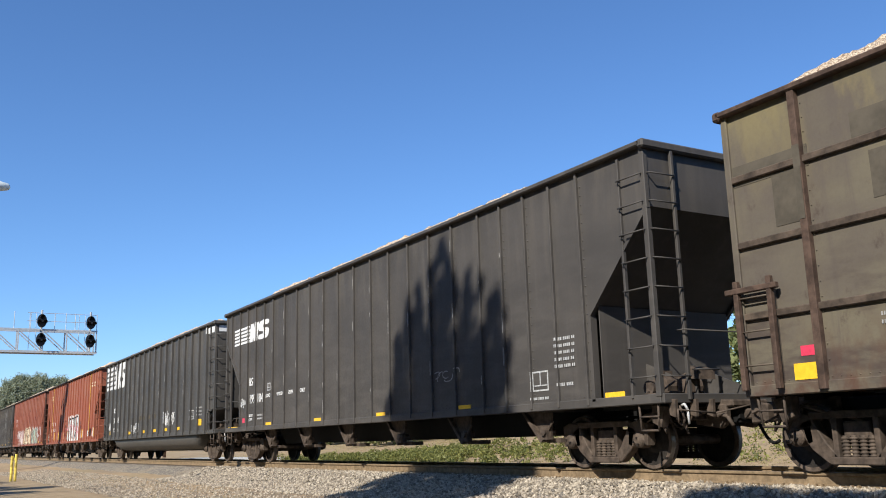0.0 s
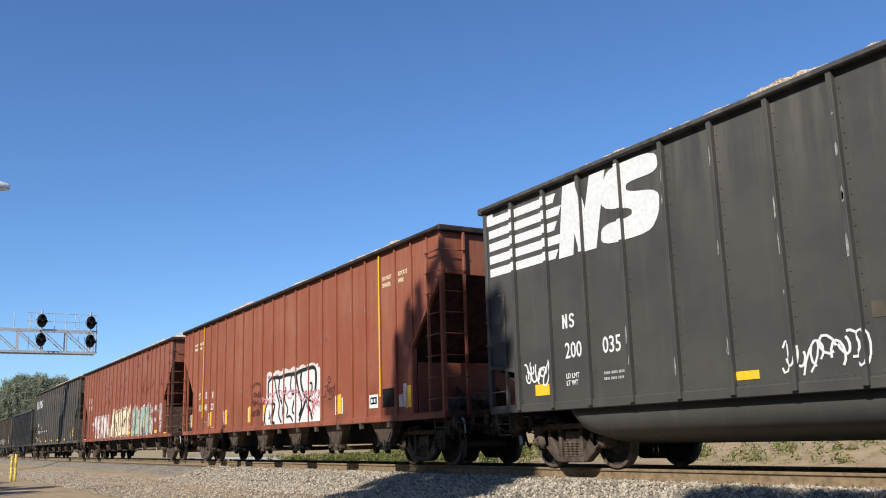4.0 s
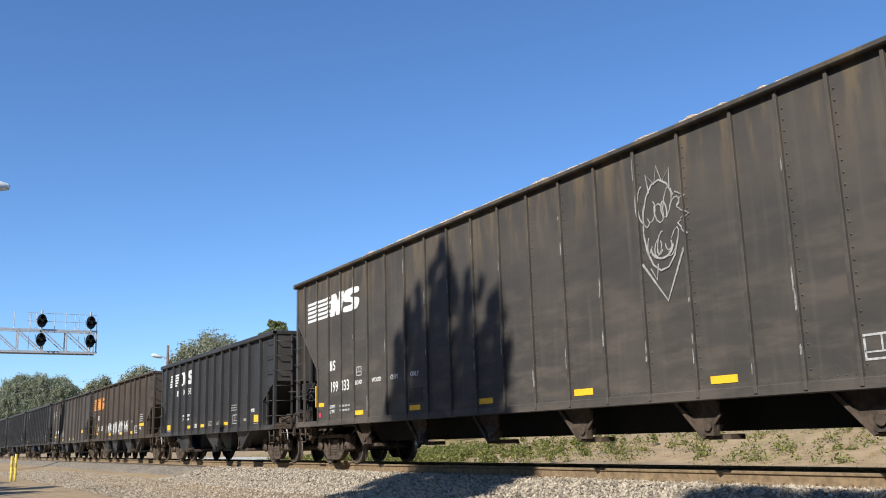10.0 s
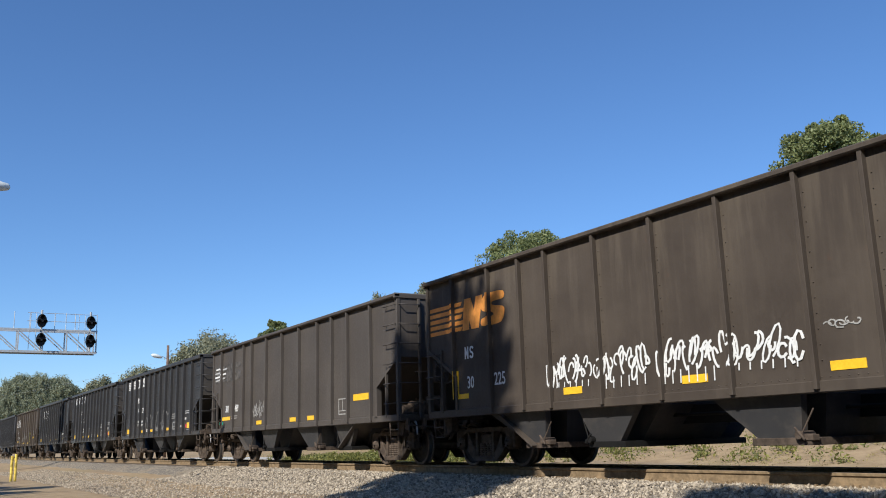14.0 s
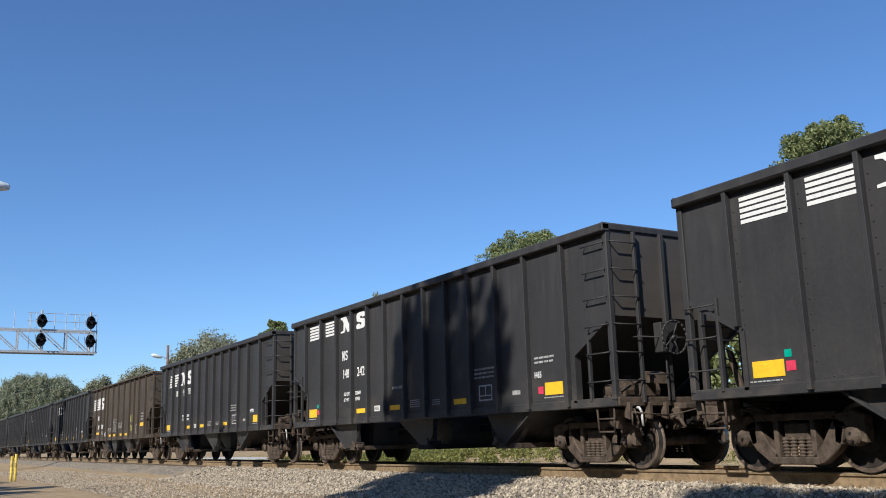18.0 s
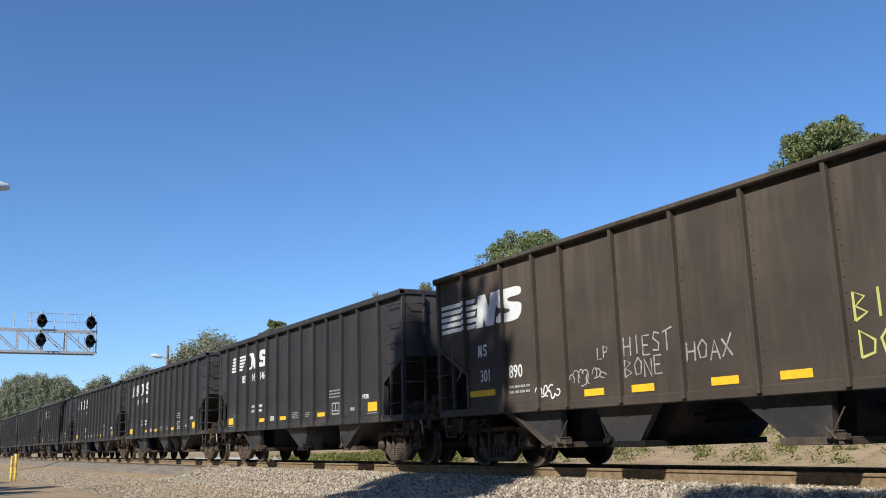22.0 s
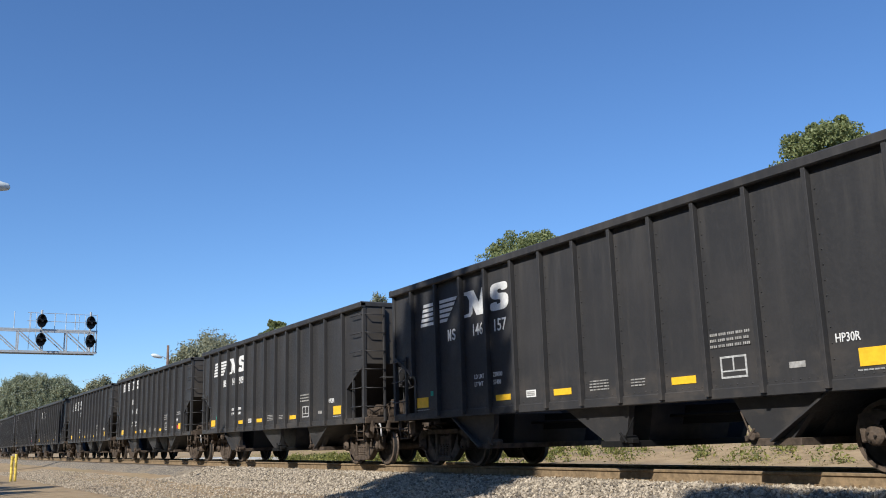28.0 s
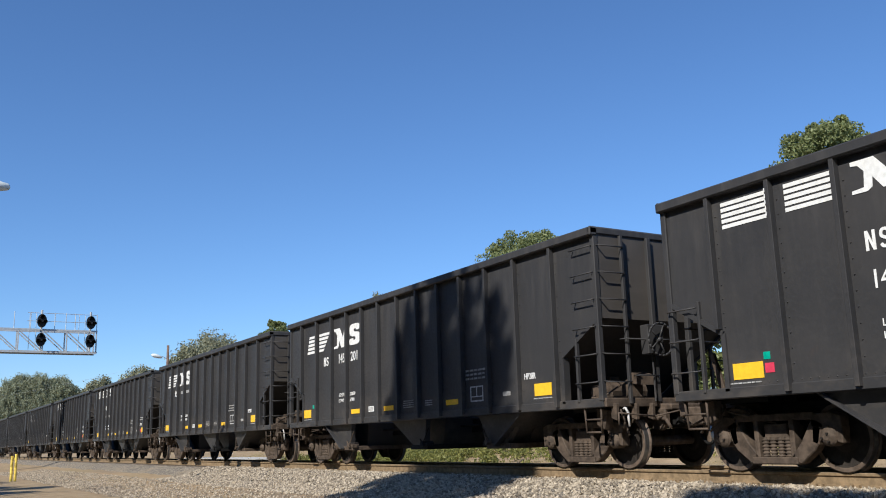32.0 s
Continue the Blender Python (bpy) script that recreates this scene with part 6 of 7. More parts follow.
for _ in range(24):
    bu, bz = rng.uniform(5.2, 19.8), rng.uniform(2.7, 4.8)
    for _ in range(rng.randint(1, 5)):
        u_, z_, w_, h_ = bu + rng.uniform(-0.28, 0.28), bz + rng.uniform(-0.3, 0.3), rng.uniform(0.02, 0.07), rng.uniform(0.05, 0.16)
        blot.append([(u_ + w_ * math.cos(k * math.pi / 5) * rng.uniform(0.5, 1.3), z_ + h_ * math.sin(k * math.pi / 5) * rng.uniform(0.5, 1.3)) for k in range(10)])
for q, p in enumerate(blot):
    e.flat("scraped_spot", [p], "grime", ("spot_e", q))
e.reflectors([0.8], 0.95, 0.14, 1.06)
e.reflectors([13.13], 0.44, 0.13, 1.27)
e.reflectors([18.53], 0.5, 0.13, 1.22)
e.reflectors([20.15], 0.5, 0.13, 1.09)
e.plate(1.78, 1.28, 1.96, 1.4, "red_tag", "red_tag")
CARS.append(e)

g = Car("chip", -122.07, "black_old", "tall faded-black hopper car with white emblem and line drawing")
emblem_on(g, "wide", 0.80, 3.93, 4.22, 4.53)
initials(g, 2.35, 2.46, 0.27, 2)
g.text("199", 2.36, 1.90, 0.28, squeeze=0.9)
g.text("033", 3.03, 1.90, 0.28, squeeze=0.95)
g.frame_box(4.01, 2.21, 4.30, 2.45)
g.plate(6.79, 1.41, 7.42, 1.73, "patch_dark", "repair_patch")
g.flat("yellow_corner", [rect(1.46, 1.54, 1.57, 2.12), rect(1.57, 1.54, 1.94, 1.64)], "yellow", ("corner_g", 1), "yellow angle mark")
g.text("LD LMT", 2.34, 1.47, 0.09)
g.text("LT WT", 2.34, 1.34, 0.09)
g.block(3.08, 1.34, 3.6, 1.56, 2)
g.plate(1.53, 1.26, 1.72, 1.38, "red_tag", "red_tag")
for t_, u_ in (("LOAD", 3.93), ("WOOD", 4.89), ("CHIPS", 5.88), ("ONLY", 6.86)):
    g.text(t_, u_, 2.0, 0.11, squeeze=0.95)
oval = lambda cu_, cz_, a_, b_, f0, f1, w_: stroke([(cu_ + a_ * math.cos(f0 + (f1 - f0) * q / 12), cz_ + b_ * math.sin(f0 + (f1 - f0) * q / 12)) for q in range(13)], w_)
g.spray("chalk_line", scrawl(rng, 14.72, 3.75, 15.4, 4.35, 6, 0.022) + scrawl(rng, 14.75, 3.2, 15.35, 3.7, 5, 0.022) + [oval(15.05, 3.75, 0.38, 0.72, 0.6, 5.9, 0.03), oval(15.05, 3.42, 0.24, 0.2, 3.2, 6.2, 0.035),
                      oval(14.7, 4.15, 0.12, 0.3, 1.6, 4.6, 0.025), stroke([(14.85, 4.3), (14.8, 4.62), (14.98, 4.42), (15.05, 4.7), (15.15, 4.42), (15.32, 4.6), (15.3, 4.3)], 0.025),
                      stroke([(15.4, 4.2), (15.6, 4.1), (15.42, 3.95), (15.66, 3.8), (15.42, 3.7), (15.6, 3.5)], 0.025)] + [stroke([(14.6, 3.2), (15.1, 2.55), (15.5, 3.3)], 0.04), stroke([(14.78, 3.1), (14.9, 2.9), (14.95, 3.15)], 0.025)], "faint", ("graf_g", 1), "white outline drawing")
g.reflectors([4.14, 7.04, 9.94, 12.95, 16.04], 0.49, 0.11)
g.frame_box(18.26, 1.36, 18.75, 1.68)
g.flat("yellow_corner", [rect(19.17, 1.45, 19.5, 1.58), rect(19.40, 1.58, 19.5, 2.04), rect(19.17, 1.70, 19.36, 1.84)], "yellow", ("corner_g", 2), "yellow angle mark")
CARS.append(g)

j = Car("coal", -137.91, "black", "black steel coal hopper with white emblem, fairly clean")
coal_marks(j, "horse", "145", "542")
CARS.append(j)

i_ = Car("coal_b", -154.04, "brown", "dusty brown coal hopper with orange emblem and white tags")
emblem_on(i_, "wide", 0.12, 2.77, 3.0, 3.42, "orange_mark")
initials(i_, 1.5, 2.18, 0.25, 2)
i_.text("30", 1.56, 1.58, 0.25, squeeze=0.75)
i_.text("225", 2.55, 1.59, 0.25, squeeze=0.75)
i_.flat("yellow_corner", [rect(1.13, 1.38, 1.23, 1.96), rect(1.23, 1.38, 1.6, 1.48)], "yellow", ("corner_i", 1), "yellow angle mark")
for k_, (a_, b_) in enumerate(((4.35, 5.48), (5.57, 6.86), (7.11, 8.26), (8.34, 9.69))):
    i_.spray("spray_scrawl", scrawl(rng, a_, 1.42, b_, 1.97, 15, 0.04) + [stroke([(a_ + (b_ - a_) * (q + 0.5) / 7, 1.5), (a_ + (b_ - a_) * (q + 0.45) / 7, 1.42 - 0.13 * abs(math.sin(3.1 * q + k_)))], 0.022) for q in range(7)], "white", ("graf_i", k_), "white spray tag")
i_.spray("spray_scrawl", scrawl(rng, 10.04, 1.8, 10.54, 1.95, 6, 0.02), "faint", ("graf_i", 9), "faint chalk scrawl")
i_.reflectors([4.95, 7.78, 10.31], 0.5, 0.12, 1.28)
i_.frame_box(10.9, 1.29, 11.56, 1.64, "white")
i_.reflectors([12.33], 0.98, 0.13, 1.6)
i_.block(11.92, 1.78, 12.6, 2.18, 4)
i_.text("H-62R", 11.93, 1.44, 0.13, squeeze=0.7)
CARS.append(i_)

h = Car("coal_b", -170.05, "brown_dark", "grey-brown coal hopper with a worn-off emblem")
emblem_on(h, "wide", 0.18, 2.79, 3.14, 3.40, "ghost")
for q, (a_, b_, z_) in enumerate(((0.22, 0.98, 2.98), (0.25, 0.9, 3.12), (0.3, 0.85, 2.86), (1.08, 1.5, 3.05), (1.1, 1.62, 3.22), (1.12, 1.4, 2.9), (0.35, 0.8, 3.26))):
    h.flat("emblem_piece", [[(a_, z_), (b_, z_ + 0.01), (b_ + 0.03, z_ + 0.07), (a_ + 0.02, z_ + 0.055)]], "stencil" if q % 3 else "white", ("ghost_bar", q), "", 0.005)
h.text("301", 1.54, 1.71, 0.24, squeeze=0.75)
h.text("469", 2.57, 1.71, 0.24, squeeze=0.75)
h.reflectors([1.57], 0.97, 0.12, 1.44)
h.spray("spray_scrawl", scrawl(rng, 4.5, 1.42, 5.66, 1.98, 14, 0.028), "faint", ("graf_h", 1), "pale spray tag")
h.reflectors([5.03, 7.95, 9.3], z=1.21)
h.block(2.5, 1.45, 2.85, 1.6, 2, "faint")
h.plate(1.15, 1.3, 1.27, 1.4, "green_tag", "green_tag")
h.frame_box(11.2, 1.28, 11.7, 1.7, "faint")
h.reflectors([12.55], 0.88, 0.16, 1.6)
CARS.append(h)

k = Car("coal", -185.59, "black", "black steel coal hopper with looping chalk-white graffiti")
coal_marks(k, "panels", "148", "232", code="H65")
loops = []
for a_, b_, z_ in ((4.95, 5.55, 1.95), (5.6, 6.2, 2.05), (6.95, 7.75, 2.13), (8.1, 8.75, 2.2)):
    loops.append(stroke([(a_ + (b_ - a_) * q / 8, 1.36 + (z_ - 1.36) * math.sin(math.pi * q / 8) ** 0.6) for q in range(9)], 0.05))
for line in ([(5.5, 1.75), (5.7, 1.95), (5.9, 1.7)], [(6.2, 1.45), (6.35, 2.0), (6.7, 1.9)], [(7.75, 1.4), (7.95, 1.75), (8.1, 1.5)], [(8.75, 2.1), (9.1, 1.95), (9.2, 1.3), (9.2, 1.2)], [(8.6, 2.2), (9.05, 1.9), (9.3, 2.05)], [(8.2, 1.45), (8.5, 1.55), (8.75, 1.42)]):
    loops.append(stroke(rounded_line(line), 0.035))
for h_ in (0.0, math.pi):
    loops.append(stroke([(9.4 + 0.16 * math.cos(h_ + math.pi * q / 8), 2.12 + 0.08 * math.sin(h_ + math.pi * q / 8)) for q in range(9)], 0.04))
k.spray("spray_scrawl", loops, "chalk_thin", ("graf_k", 1), "pale looping spray lines")
CARS.append(k)

fleet = [("coal", "black", "panels", "148", "242"), ("coal", "black", "horse", "145", "759"), ("coal_b", "brown", "wide", "301", "890"), ("coal", "black", "horse", "145", "146"),
         ("coal", "black", "horse", "145", "006"), ("coal", "black", "horse", None, None), ("coal", "black", "horse", "146", "157"), ("coal", "black", "horse", "144", "909"),
         ("coal", "black", "panels", "149", "036"), ("coal", "black", "horse", "145", "201"), ("coal", "black", "horse", None, None), ("coal", "black", "panels", None, None),
         ("coal", "black", "panels", None, None), ("coal", "black", "horse", None, None), ("coal", "black", "horse", None, None), ("coal", "black", "panels", None, None), ("coal", "black", "horse", None, None)]
lefts = [-201.22, -216.94, -233.09, -248.69, -264.32, -279.89] + [-295.46 - 15.61 * n for n in range(11)]
for (kind, body, style, n1, n2), left in zip(fleet, lefts):
    if style == "wide":
        m = Car(kind, left, body, "dusty brown coal hopper with white emblem and scrawls")
        emblem_on(m, "wide", 0.15, 2.76, 3.11, 3.41)
        initials(m, 1.55, 2.17, 0.24, 2)
        m.text(n1, 1.6, 1.67, 0.245, squeeze=0.75)
        m.text(n2, 2.6, 1.68, 0.25, squeeze=0.85)
        m.reflectors([1.61], 1.0, 0.12, 1.39)
        m.reflectors([5.05, 6.22, 7.88, 9.08], 0.5, 0.115, 1.22)
        m.block(2.6, 1.36, 3.25, 1.56, 2)
        for q, (word, a_, b_, z_, h_) in enumerate((("HIEST", 5.84, 6.95, 1.80, 0.3), ("BONE", 5.84, 6.74, 1.46, 0.28), ("HOAX", 7.2, 8.12, 1.6, 0.28))):
            m.spray("spray_scrawl", hand_word(word, a_, z_, b_, h_, 0.028), "faint", ("graf_m", q), "faint chalk writing")
        m.spray("spray_scrawl", scrawl(rng, 4.45, 1.4, 5.35, 1.72, 8, 0.024) + hand_word("LP", 5.2, 1.8, 5.5, 0.2, 0.025), "faint", ("graf_m", 6), "faint chalk scrawl")
        m.spray("spray_scrawl", hand_word("BIG", 10.02, 1.85, 10.75, 0.36, 0.035) + hand_word("DOG", 10.05, 1.4, 10.9, 0.33, 0.035), "yellow_pale", ("graf_m", 9), "pale yellow spray writing")
        m.spray("spray_scrawl", scrawl(rng, 3.5, 1.2, 4.1, 1.52, 7, 0.028), "white", ("graf_m", 8), "white spray tag")
        m.frame_box(11.2, 1.28, 11.7, 1.7, "faint")
        m.reflectors([12.55], 0.88, 0.16, 1.6)
        m.block(12.25, 1.85, 12.8, 2.25, 3, "faint")
    else:
        m = Car(kind, left, body, "black steel coal hopper with white striped emblem" if n1 else "black steel coal hopper with white emblem, road-dusty")
        coal_marks(m, style, n1, n2, code={"157": "HP30R", "036": "H69", "759": "HP29R", "242": "H65"}.get(n2, "HP28R"), weights=("229000", "57000") if n2 == "909" else ("228600", "57400"))
        if n2 == "242":
            m.block(6.17, 1.72, 6.83, 1.86, 1, "faint")
    CARS.append(m)
for q, car in enumerate(CARS[:6]):
    level, hilly = ((0.81, 0.24), (0.80, 0.08), (0.75, 0.12), (0.79, 0.10), (0.79, 0.08), (0.80, 0.07))[q]
    peaks = ((), ((2.5, 0.9, 0.08),), (), (), ((13.6, 1.4, 0.07),), ())[q]
    LOADS.append((car, chip_load(car, q + 1, level, hilly, 34 if q == 0 else 9, peaks)))
for car in (b, c, g):
    car.scuffs(40)
for car in (d, e):
    car.scuffs(12)


# ---------------------------------------------------------------- behind and beside the track
def leaf_cloud(name, centres, size, material, seed, soft=False):
    """Leaves as small bent quads round many centres: (x, y, z, radius, count); soft: loose upright sprays."""
    r = np.random.default_rng(seed)
    vs, fs, n0 = [], [], 0
    for cx, cy, cz, rad, n in centres:
        d = r.normal(size=(n, 3))
        d /= np.linalg.norm(d, axis=1)[:, None]
        p = np.array([cx, cy, cz]) + d * (rad * r.uniform(0.35, 1.0, n) ** 0.6)[:, None] * np.array([1, 1, 0.85])
        if soft:
            p = np.array([cx, cy, cz]) + np.clip(r.normal(size=(n, 3)), -2.2, 2.2) * rad * np.array([0.55, 0.55, 1.2])
        a = r.normal(size=(n, 3))
        a /= np.linalg.norm(a, axis=1)[:, None]
        c = np.cross(a, r.normal(size=(n, 3)))
        c /= np.linalg.norm(c, axis=1)[:, None]
        s = (size * r.uniform(0.6, 1.3, n))[:, None]
        q = np.stack([p - a * s, p + c * s * 0.5 + np.array([0, 0, 0.1]) * s, p + a * s, p - c * s * 0.5], 1)
        vs.append(q.reshape(-1, 3))
        fs.append(np.arange(4 * n).reshape(n, 4) + n0)
        n0 += 4 * n
    me = bpy.data.meshes.new(name)
    me.from_pydata(np.concatenate(vs).tolist(), [], np.concatenate(fs).tolist())
    me.materials.append(M[material])
    return new(name, me)


def tree(x, y, top, spread_, material, seed, label, leaf=0.16, dense=1.0, clumps=60):
    """A tapered trunk with limbs and a crown of many leaf clumps, uneven in outline."""
    r = random.Random(seed)
    base = ground_z(x, y) - 0.03
    h = top - base
    root = tagged(new("tree"), label, "tree", "trees beyond the track")
    root.matrix_basis = move(x, y, base)

    def wood(bm):
        zs = [0, 0.15 * h, 0.35 * h, 0.6 * h, 0.85 * h]
        rr = [0.026 * h, 0.019 * h, 0.015 * h, 0.009 * h, 0.003 * h]
        pts = [(r.uniform(-0.02, 0.02) * h * (k > 0), r.uniform(-0.02, 0.02) * h * (k > 0), z) for k, z in enumerate(zs)]
        for k in range(4):
            rod(bm, pts[k], pts[k + 1], rr[k], 8, rr[k + 1])
        for k in range(9):
            t = r.uniform(0, 2 * math.pi)
            z = r.uniform(0.28, 0.7) * h
            q = Vector((0, 0, z))
            e_ = q + Vector((math.cos(t) * spread_ * 0.7, math.sin(t) * spread_ * 0.7, r.uniform(0.1, 0.25) * h))
            rod(bm, q, e_, 0.008 * h, 6, 0.002 * h)
    bm = bmesh.new()
    wood(bm)
    me = bpy.data.meshes.new("trunk")
    bm.to_mesh(me)
    bm.free()
    me.materials.append(M["bark"])
    tr = new("trunk", me)
    tr.parent = root
    cs = []
    for k in range(clumps):
        a = r.uniform(0, 2 * math.pi)
        f = r.uniform(0.22, 1.0)
        prof = math.sin(math.pi * min(1, (f - 0.12) / 0.95)) ** 0.6 if f < 0.97 else 0.35
        rad = spread_ * prof * r.uniform(0.35, 1.0)
        cr = spread_ * r.uniform(0.08, 0.2)
        cs.append((rad * math.cos(a), rad * math.sin(a), max(1.2, f * h - cr * 0.9), cr, int(90 * dense)))
    crown = leaf_cloud("crown", cs, leaf, material, seed, material != "leaf")
    crown.parent = root
    return root


def at(direction, dist):
    """A place at that distance from the eye along a heading in the plan."""
    return EYE.x + direction[0] * dist, EYE.y + direction[1] * dist


# tall broad-leaved trees behind the train, seen over its roofline
tree(-25.6, 25.4, 14.9, 3.5, "leaf", 31, "tall broad-leaved tree with dense green crown", 0.085, 2.9, 430)
tree(-48.1, 24.2, 14.4, 4.4, "leaf", 32, "green broad-leaved tree with a rounded crown", 0.09, 2.5, 420)
tree(-53.9, 24.4, 12.5, 1.9, "leaf_dull", 33, "smaller green tree beside a taller one", 0.085, 3.0, 170)
tree(-65.2, 25.8, 13.2, 1.6, "leaf_dull", 34, "slim green tree behind the track", 0.09, 3.0, 150)
tree(-71.4, 24.5, 13.1, 1.8, "leaf_dull", 35, "slim olive-green tree behind the track", 0.09, 3.0, 150)
tree(-84.3, 19.8, 12.6, 2.4, "leaf", 36, "green tree with an uneven crown", 0.1, 3.0, 190)
tree(-124.5, 25.4, 15.1, 5.5, "leaf_dull", 37, "wide olive-green tree in thin leaf", 0.15, 3.0, 260)
tree(-119.0, 21.3, 13.0, 4.0, "leaf_dull", 38, "olive-green tree with thin crown", 0.17, 2.6, 170)
tree(-166.0, 24.7, 14.2, 4.2, "leaf_dull", 39, "distant olive-green tree in a row", 0.2, 2.4, 170)
tree(-217.0, 27.5, 15.8, 5.0, "leaf_dull", 40, "distant dull green tree", 0.24, 2.4, 170)
# distant row; its haze is only the paler leaf colour
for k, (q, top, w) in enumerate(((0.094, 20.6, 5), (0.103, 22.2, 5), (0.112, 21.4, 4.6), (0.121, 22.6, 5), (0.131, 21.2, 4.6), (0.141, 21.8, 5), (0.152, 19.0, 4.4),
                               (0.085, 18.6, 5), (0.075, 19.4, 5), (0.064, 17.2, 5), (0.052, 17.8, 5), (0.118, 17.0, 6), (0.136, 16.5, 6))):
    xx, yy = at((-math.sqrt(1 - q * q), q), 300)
    tree(xx, yy, top, w, "leaf_hazed", 50 + k, "distant leafy tree in a row, leaf colour paled like haze", 0.2, 2.4, 260)

# the trees beside the camera whose shadow falls on the cars
FAR_Y = -21.0


def shade_tree(spires, seed, label, gaps=0.2):
    """A tree of narrow upright spires. spires: (x, top) of each tip's shadow on the near side of the cars, and its radius."""
    r = random.Random(seed)
    kk = (FAR_Y + HALF) / SUN_TO.y
    tips = [(sx + SUN_TO.x * kk, FAR_Y + r.uniform(-0.3, 0.3), sz + SUN_TO.z * kk, rad) for sx, sz, rad in spires]
    cx = sum(t[0] for t in tips) / len(tips)
    root = tagged(new("tree"), label, "tree")
    root.matrix_basis = move(cx, FAR_Y, -0.64)
    bm = bmesh.new()
    rod(bm, (0, 0, 0), (0, 0, 9), 0.34, 10, 0.2)
    for tx, ty, tz, rad in tips:
        rod(bm, (0, 0, 4), (tx - cx, ty - FAR_Y, tz - 1.5), 0.11, 7, 0.02)
    me = bpy.data.meshes.new("trunk")
    bm.to_mesh(me)
    bm.free()
    me.materials.append(M["bark"])
    t = new("trunk", me)
    t.parent = root
    cs = []
    for tip, ty, tz, rad in tips:
        h = tz - 1.0
        n = 90
        for q in range(n):
            f = q / n
            w = min(rad * 1.2, 0.07 + 0.40 * f * h * 0.8)
            a = r.uniform(0, 2 * math.pi)
            tx = tip + (cx - tip) * (0.65 if tip > cx else 0.15) * min(1.0, 1.6 * f)
            if r.random() < (0.74 if f > 0.32 and gaps > 0.1 else gaps):
                continue
            cs.append((tx - cx + w * math.cos(a) * r.uniform(0, 0.8), ty - FAR_Y + w * math.sin(a) * 0.8, tz + 0.64 - f * h * 0.8 - 0.15, max(0.16, w * 0.5), int(9 + 30 * w)))
            if q > 6 and q % 3 == 0:
                out = w * r.uniform(1.0, 1.7)
                for s_ in (0.55, 0.8, 1.0):
                    cs.append((tx - cx + out * s_ * math.cos(a), ty - FAR_Y + out * s_ * math.sin(a), tz + 0.4 - f * h * 0.8 + 0.35 * s_ * out, 0.2 - 0.06 * s_, 12))
    crown = leaf_cloud("crown", cs, 0.18, "leaf", seed)
    crown.parent = root
    return root


shade_tree([(-16.5, 5.0, 0.9), (-17.05, 4.4, 0.7), (-17.5, 4.3, 0.8), (-18.3, 3.5, 0.8), (-18.75, 2.9, 0.6), (-15.7, 3.7, 0.8), (-14.5, 4.1, 0.5), (-14.25, 3.0, 0.35), (-15.1, 3.2, 0.7), (-16.9, 3.6, 1.0)], 71, "tall leafy tree with narrow upright spires")

shade_tree([(-9.45 + 0.3 * q, -0.1 + 0.05 * math.sin(q * 2.1), 0.7) for q in range(19)], 72, "broad leafy tree with an uneven top", 0.08)

# shrubs on the rise beyond the track
sr = random.Random(12)
for k in range(44):
    xx, yy = -92 + 2.45 * k + sr.uniform(-1, 1), sr.uniform(21.5, 28)
    rad = sr.uniform(1.9, 2.9)
    tall = sr.uniform(8.2, 9.8)
    cs = []
    for q in range(60):
        aa, f = sr.uniform(0, 6.28), sr.uniform(0.05, 1.0)
        rr = rad * (1 - 0.35 * f * f) * sr.uniform(0.1, 0.9)
        cs.append((rr * math.cos(aa), rr * math.sin(aa), f * tall * 0.92, rad * sr.uniform(0.2, 0.38), 95))
    sh = leaf_cloud("shrub", cs, 0.19, "leaf", 200 + k)
    sh.matrix_basis = move(xx, yy, ground_z(xx, yy))
    tagged(sh, "dense tall green shrub on the rise beyond the track", "shrub", "shrubs beyond the track")

# unseen row of trees, added behind the camera to cut skylight on the train
tr_ = random.Random(77)
for k in range(17):
    tree(-92 + 8.6 * k + tr_.uniform(-1.5, 1.5), tr_.uniform(-34, -30), tr_.uniform(17, 20), tr_.uniform(6.5, 8), "leaf", 90 + k, "unseen broad-leaved tree added behind the camera to block skylight", 0.5, 1.2, 90)

# weeds and dry grass beyond the rails
wr = random.Random(5)
cs = []
for _ in range(620):
    gx, gy = wr.triangular(-56, -24, -42), wr.uniform(8.0, 12.5)
    cs.append((gx, gy, ground_z(gx, gy) + wr.uniform(0.02, 0.30), wr.uniform(0.12, 0.36), 80))
for _ in range(520):
    gx, gy = wr.uniform(-30, 8), wr.uniform(9.5, 17)
    cs.append((gx, gy, ground_z(gx, gy) + wr.uniform(0.0, 0.1), wr.uniform(0.15, 0.5), 45))
tagged(leaf_cloud("weeds", cs, 0.055, "weed", 6), "low green weeds growing beyond the track", "weeds", kind="stuff")
cs = []
for _ in range(2200):
    gx, gy = wr.uniform(-75, 8), wr.uniform(4.0, 30)
    cs.append((gx, gy, ground_z(gx, gy), wr.uniform(0.15, 0.5), 60))
tagged(leaf_cloud("dry_grass", cs, 0.024, "straw", 7), "sparse dry grass on the tan ground", "grass", kind="stuff")

pad = part("concrete_pad", mesh_of("concrete_pad", lambda bm: box(bm, -74, -56, 8.0, 11.0, -0.7, -0.30)), "concrete")
tagged(pad, "pale concrete pad in the ground beyond the track", "pavement", kind="structure")

# signal bridge over the track
SX = -66.0
bridge = tagged(new("signal_bridge"), "galvanised lattice signal bridge with two pairs of signal heads", "railway signal")
bridge.matrix_basis = move(SX, 0, 0)


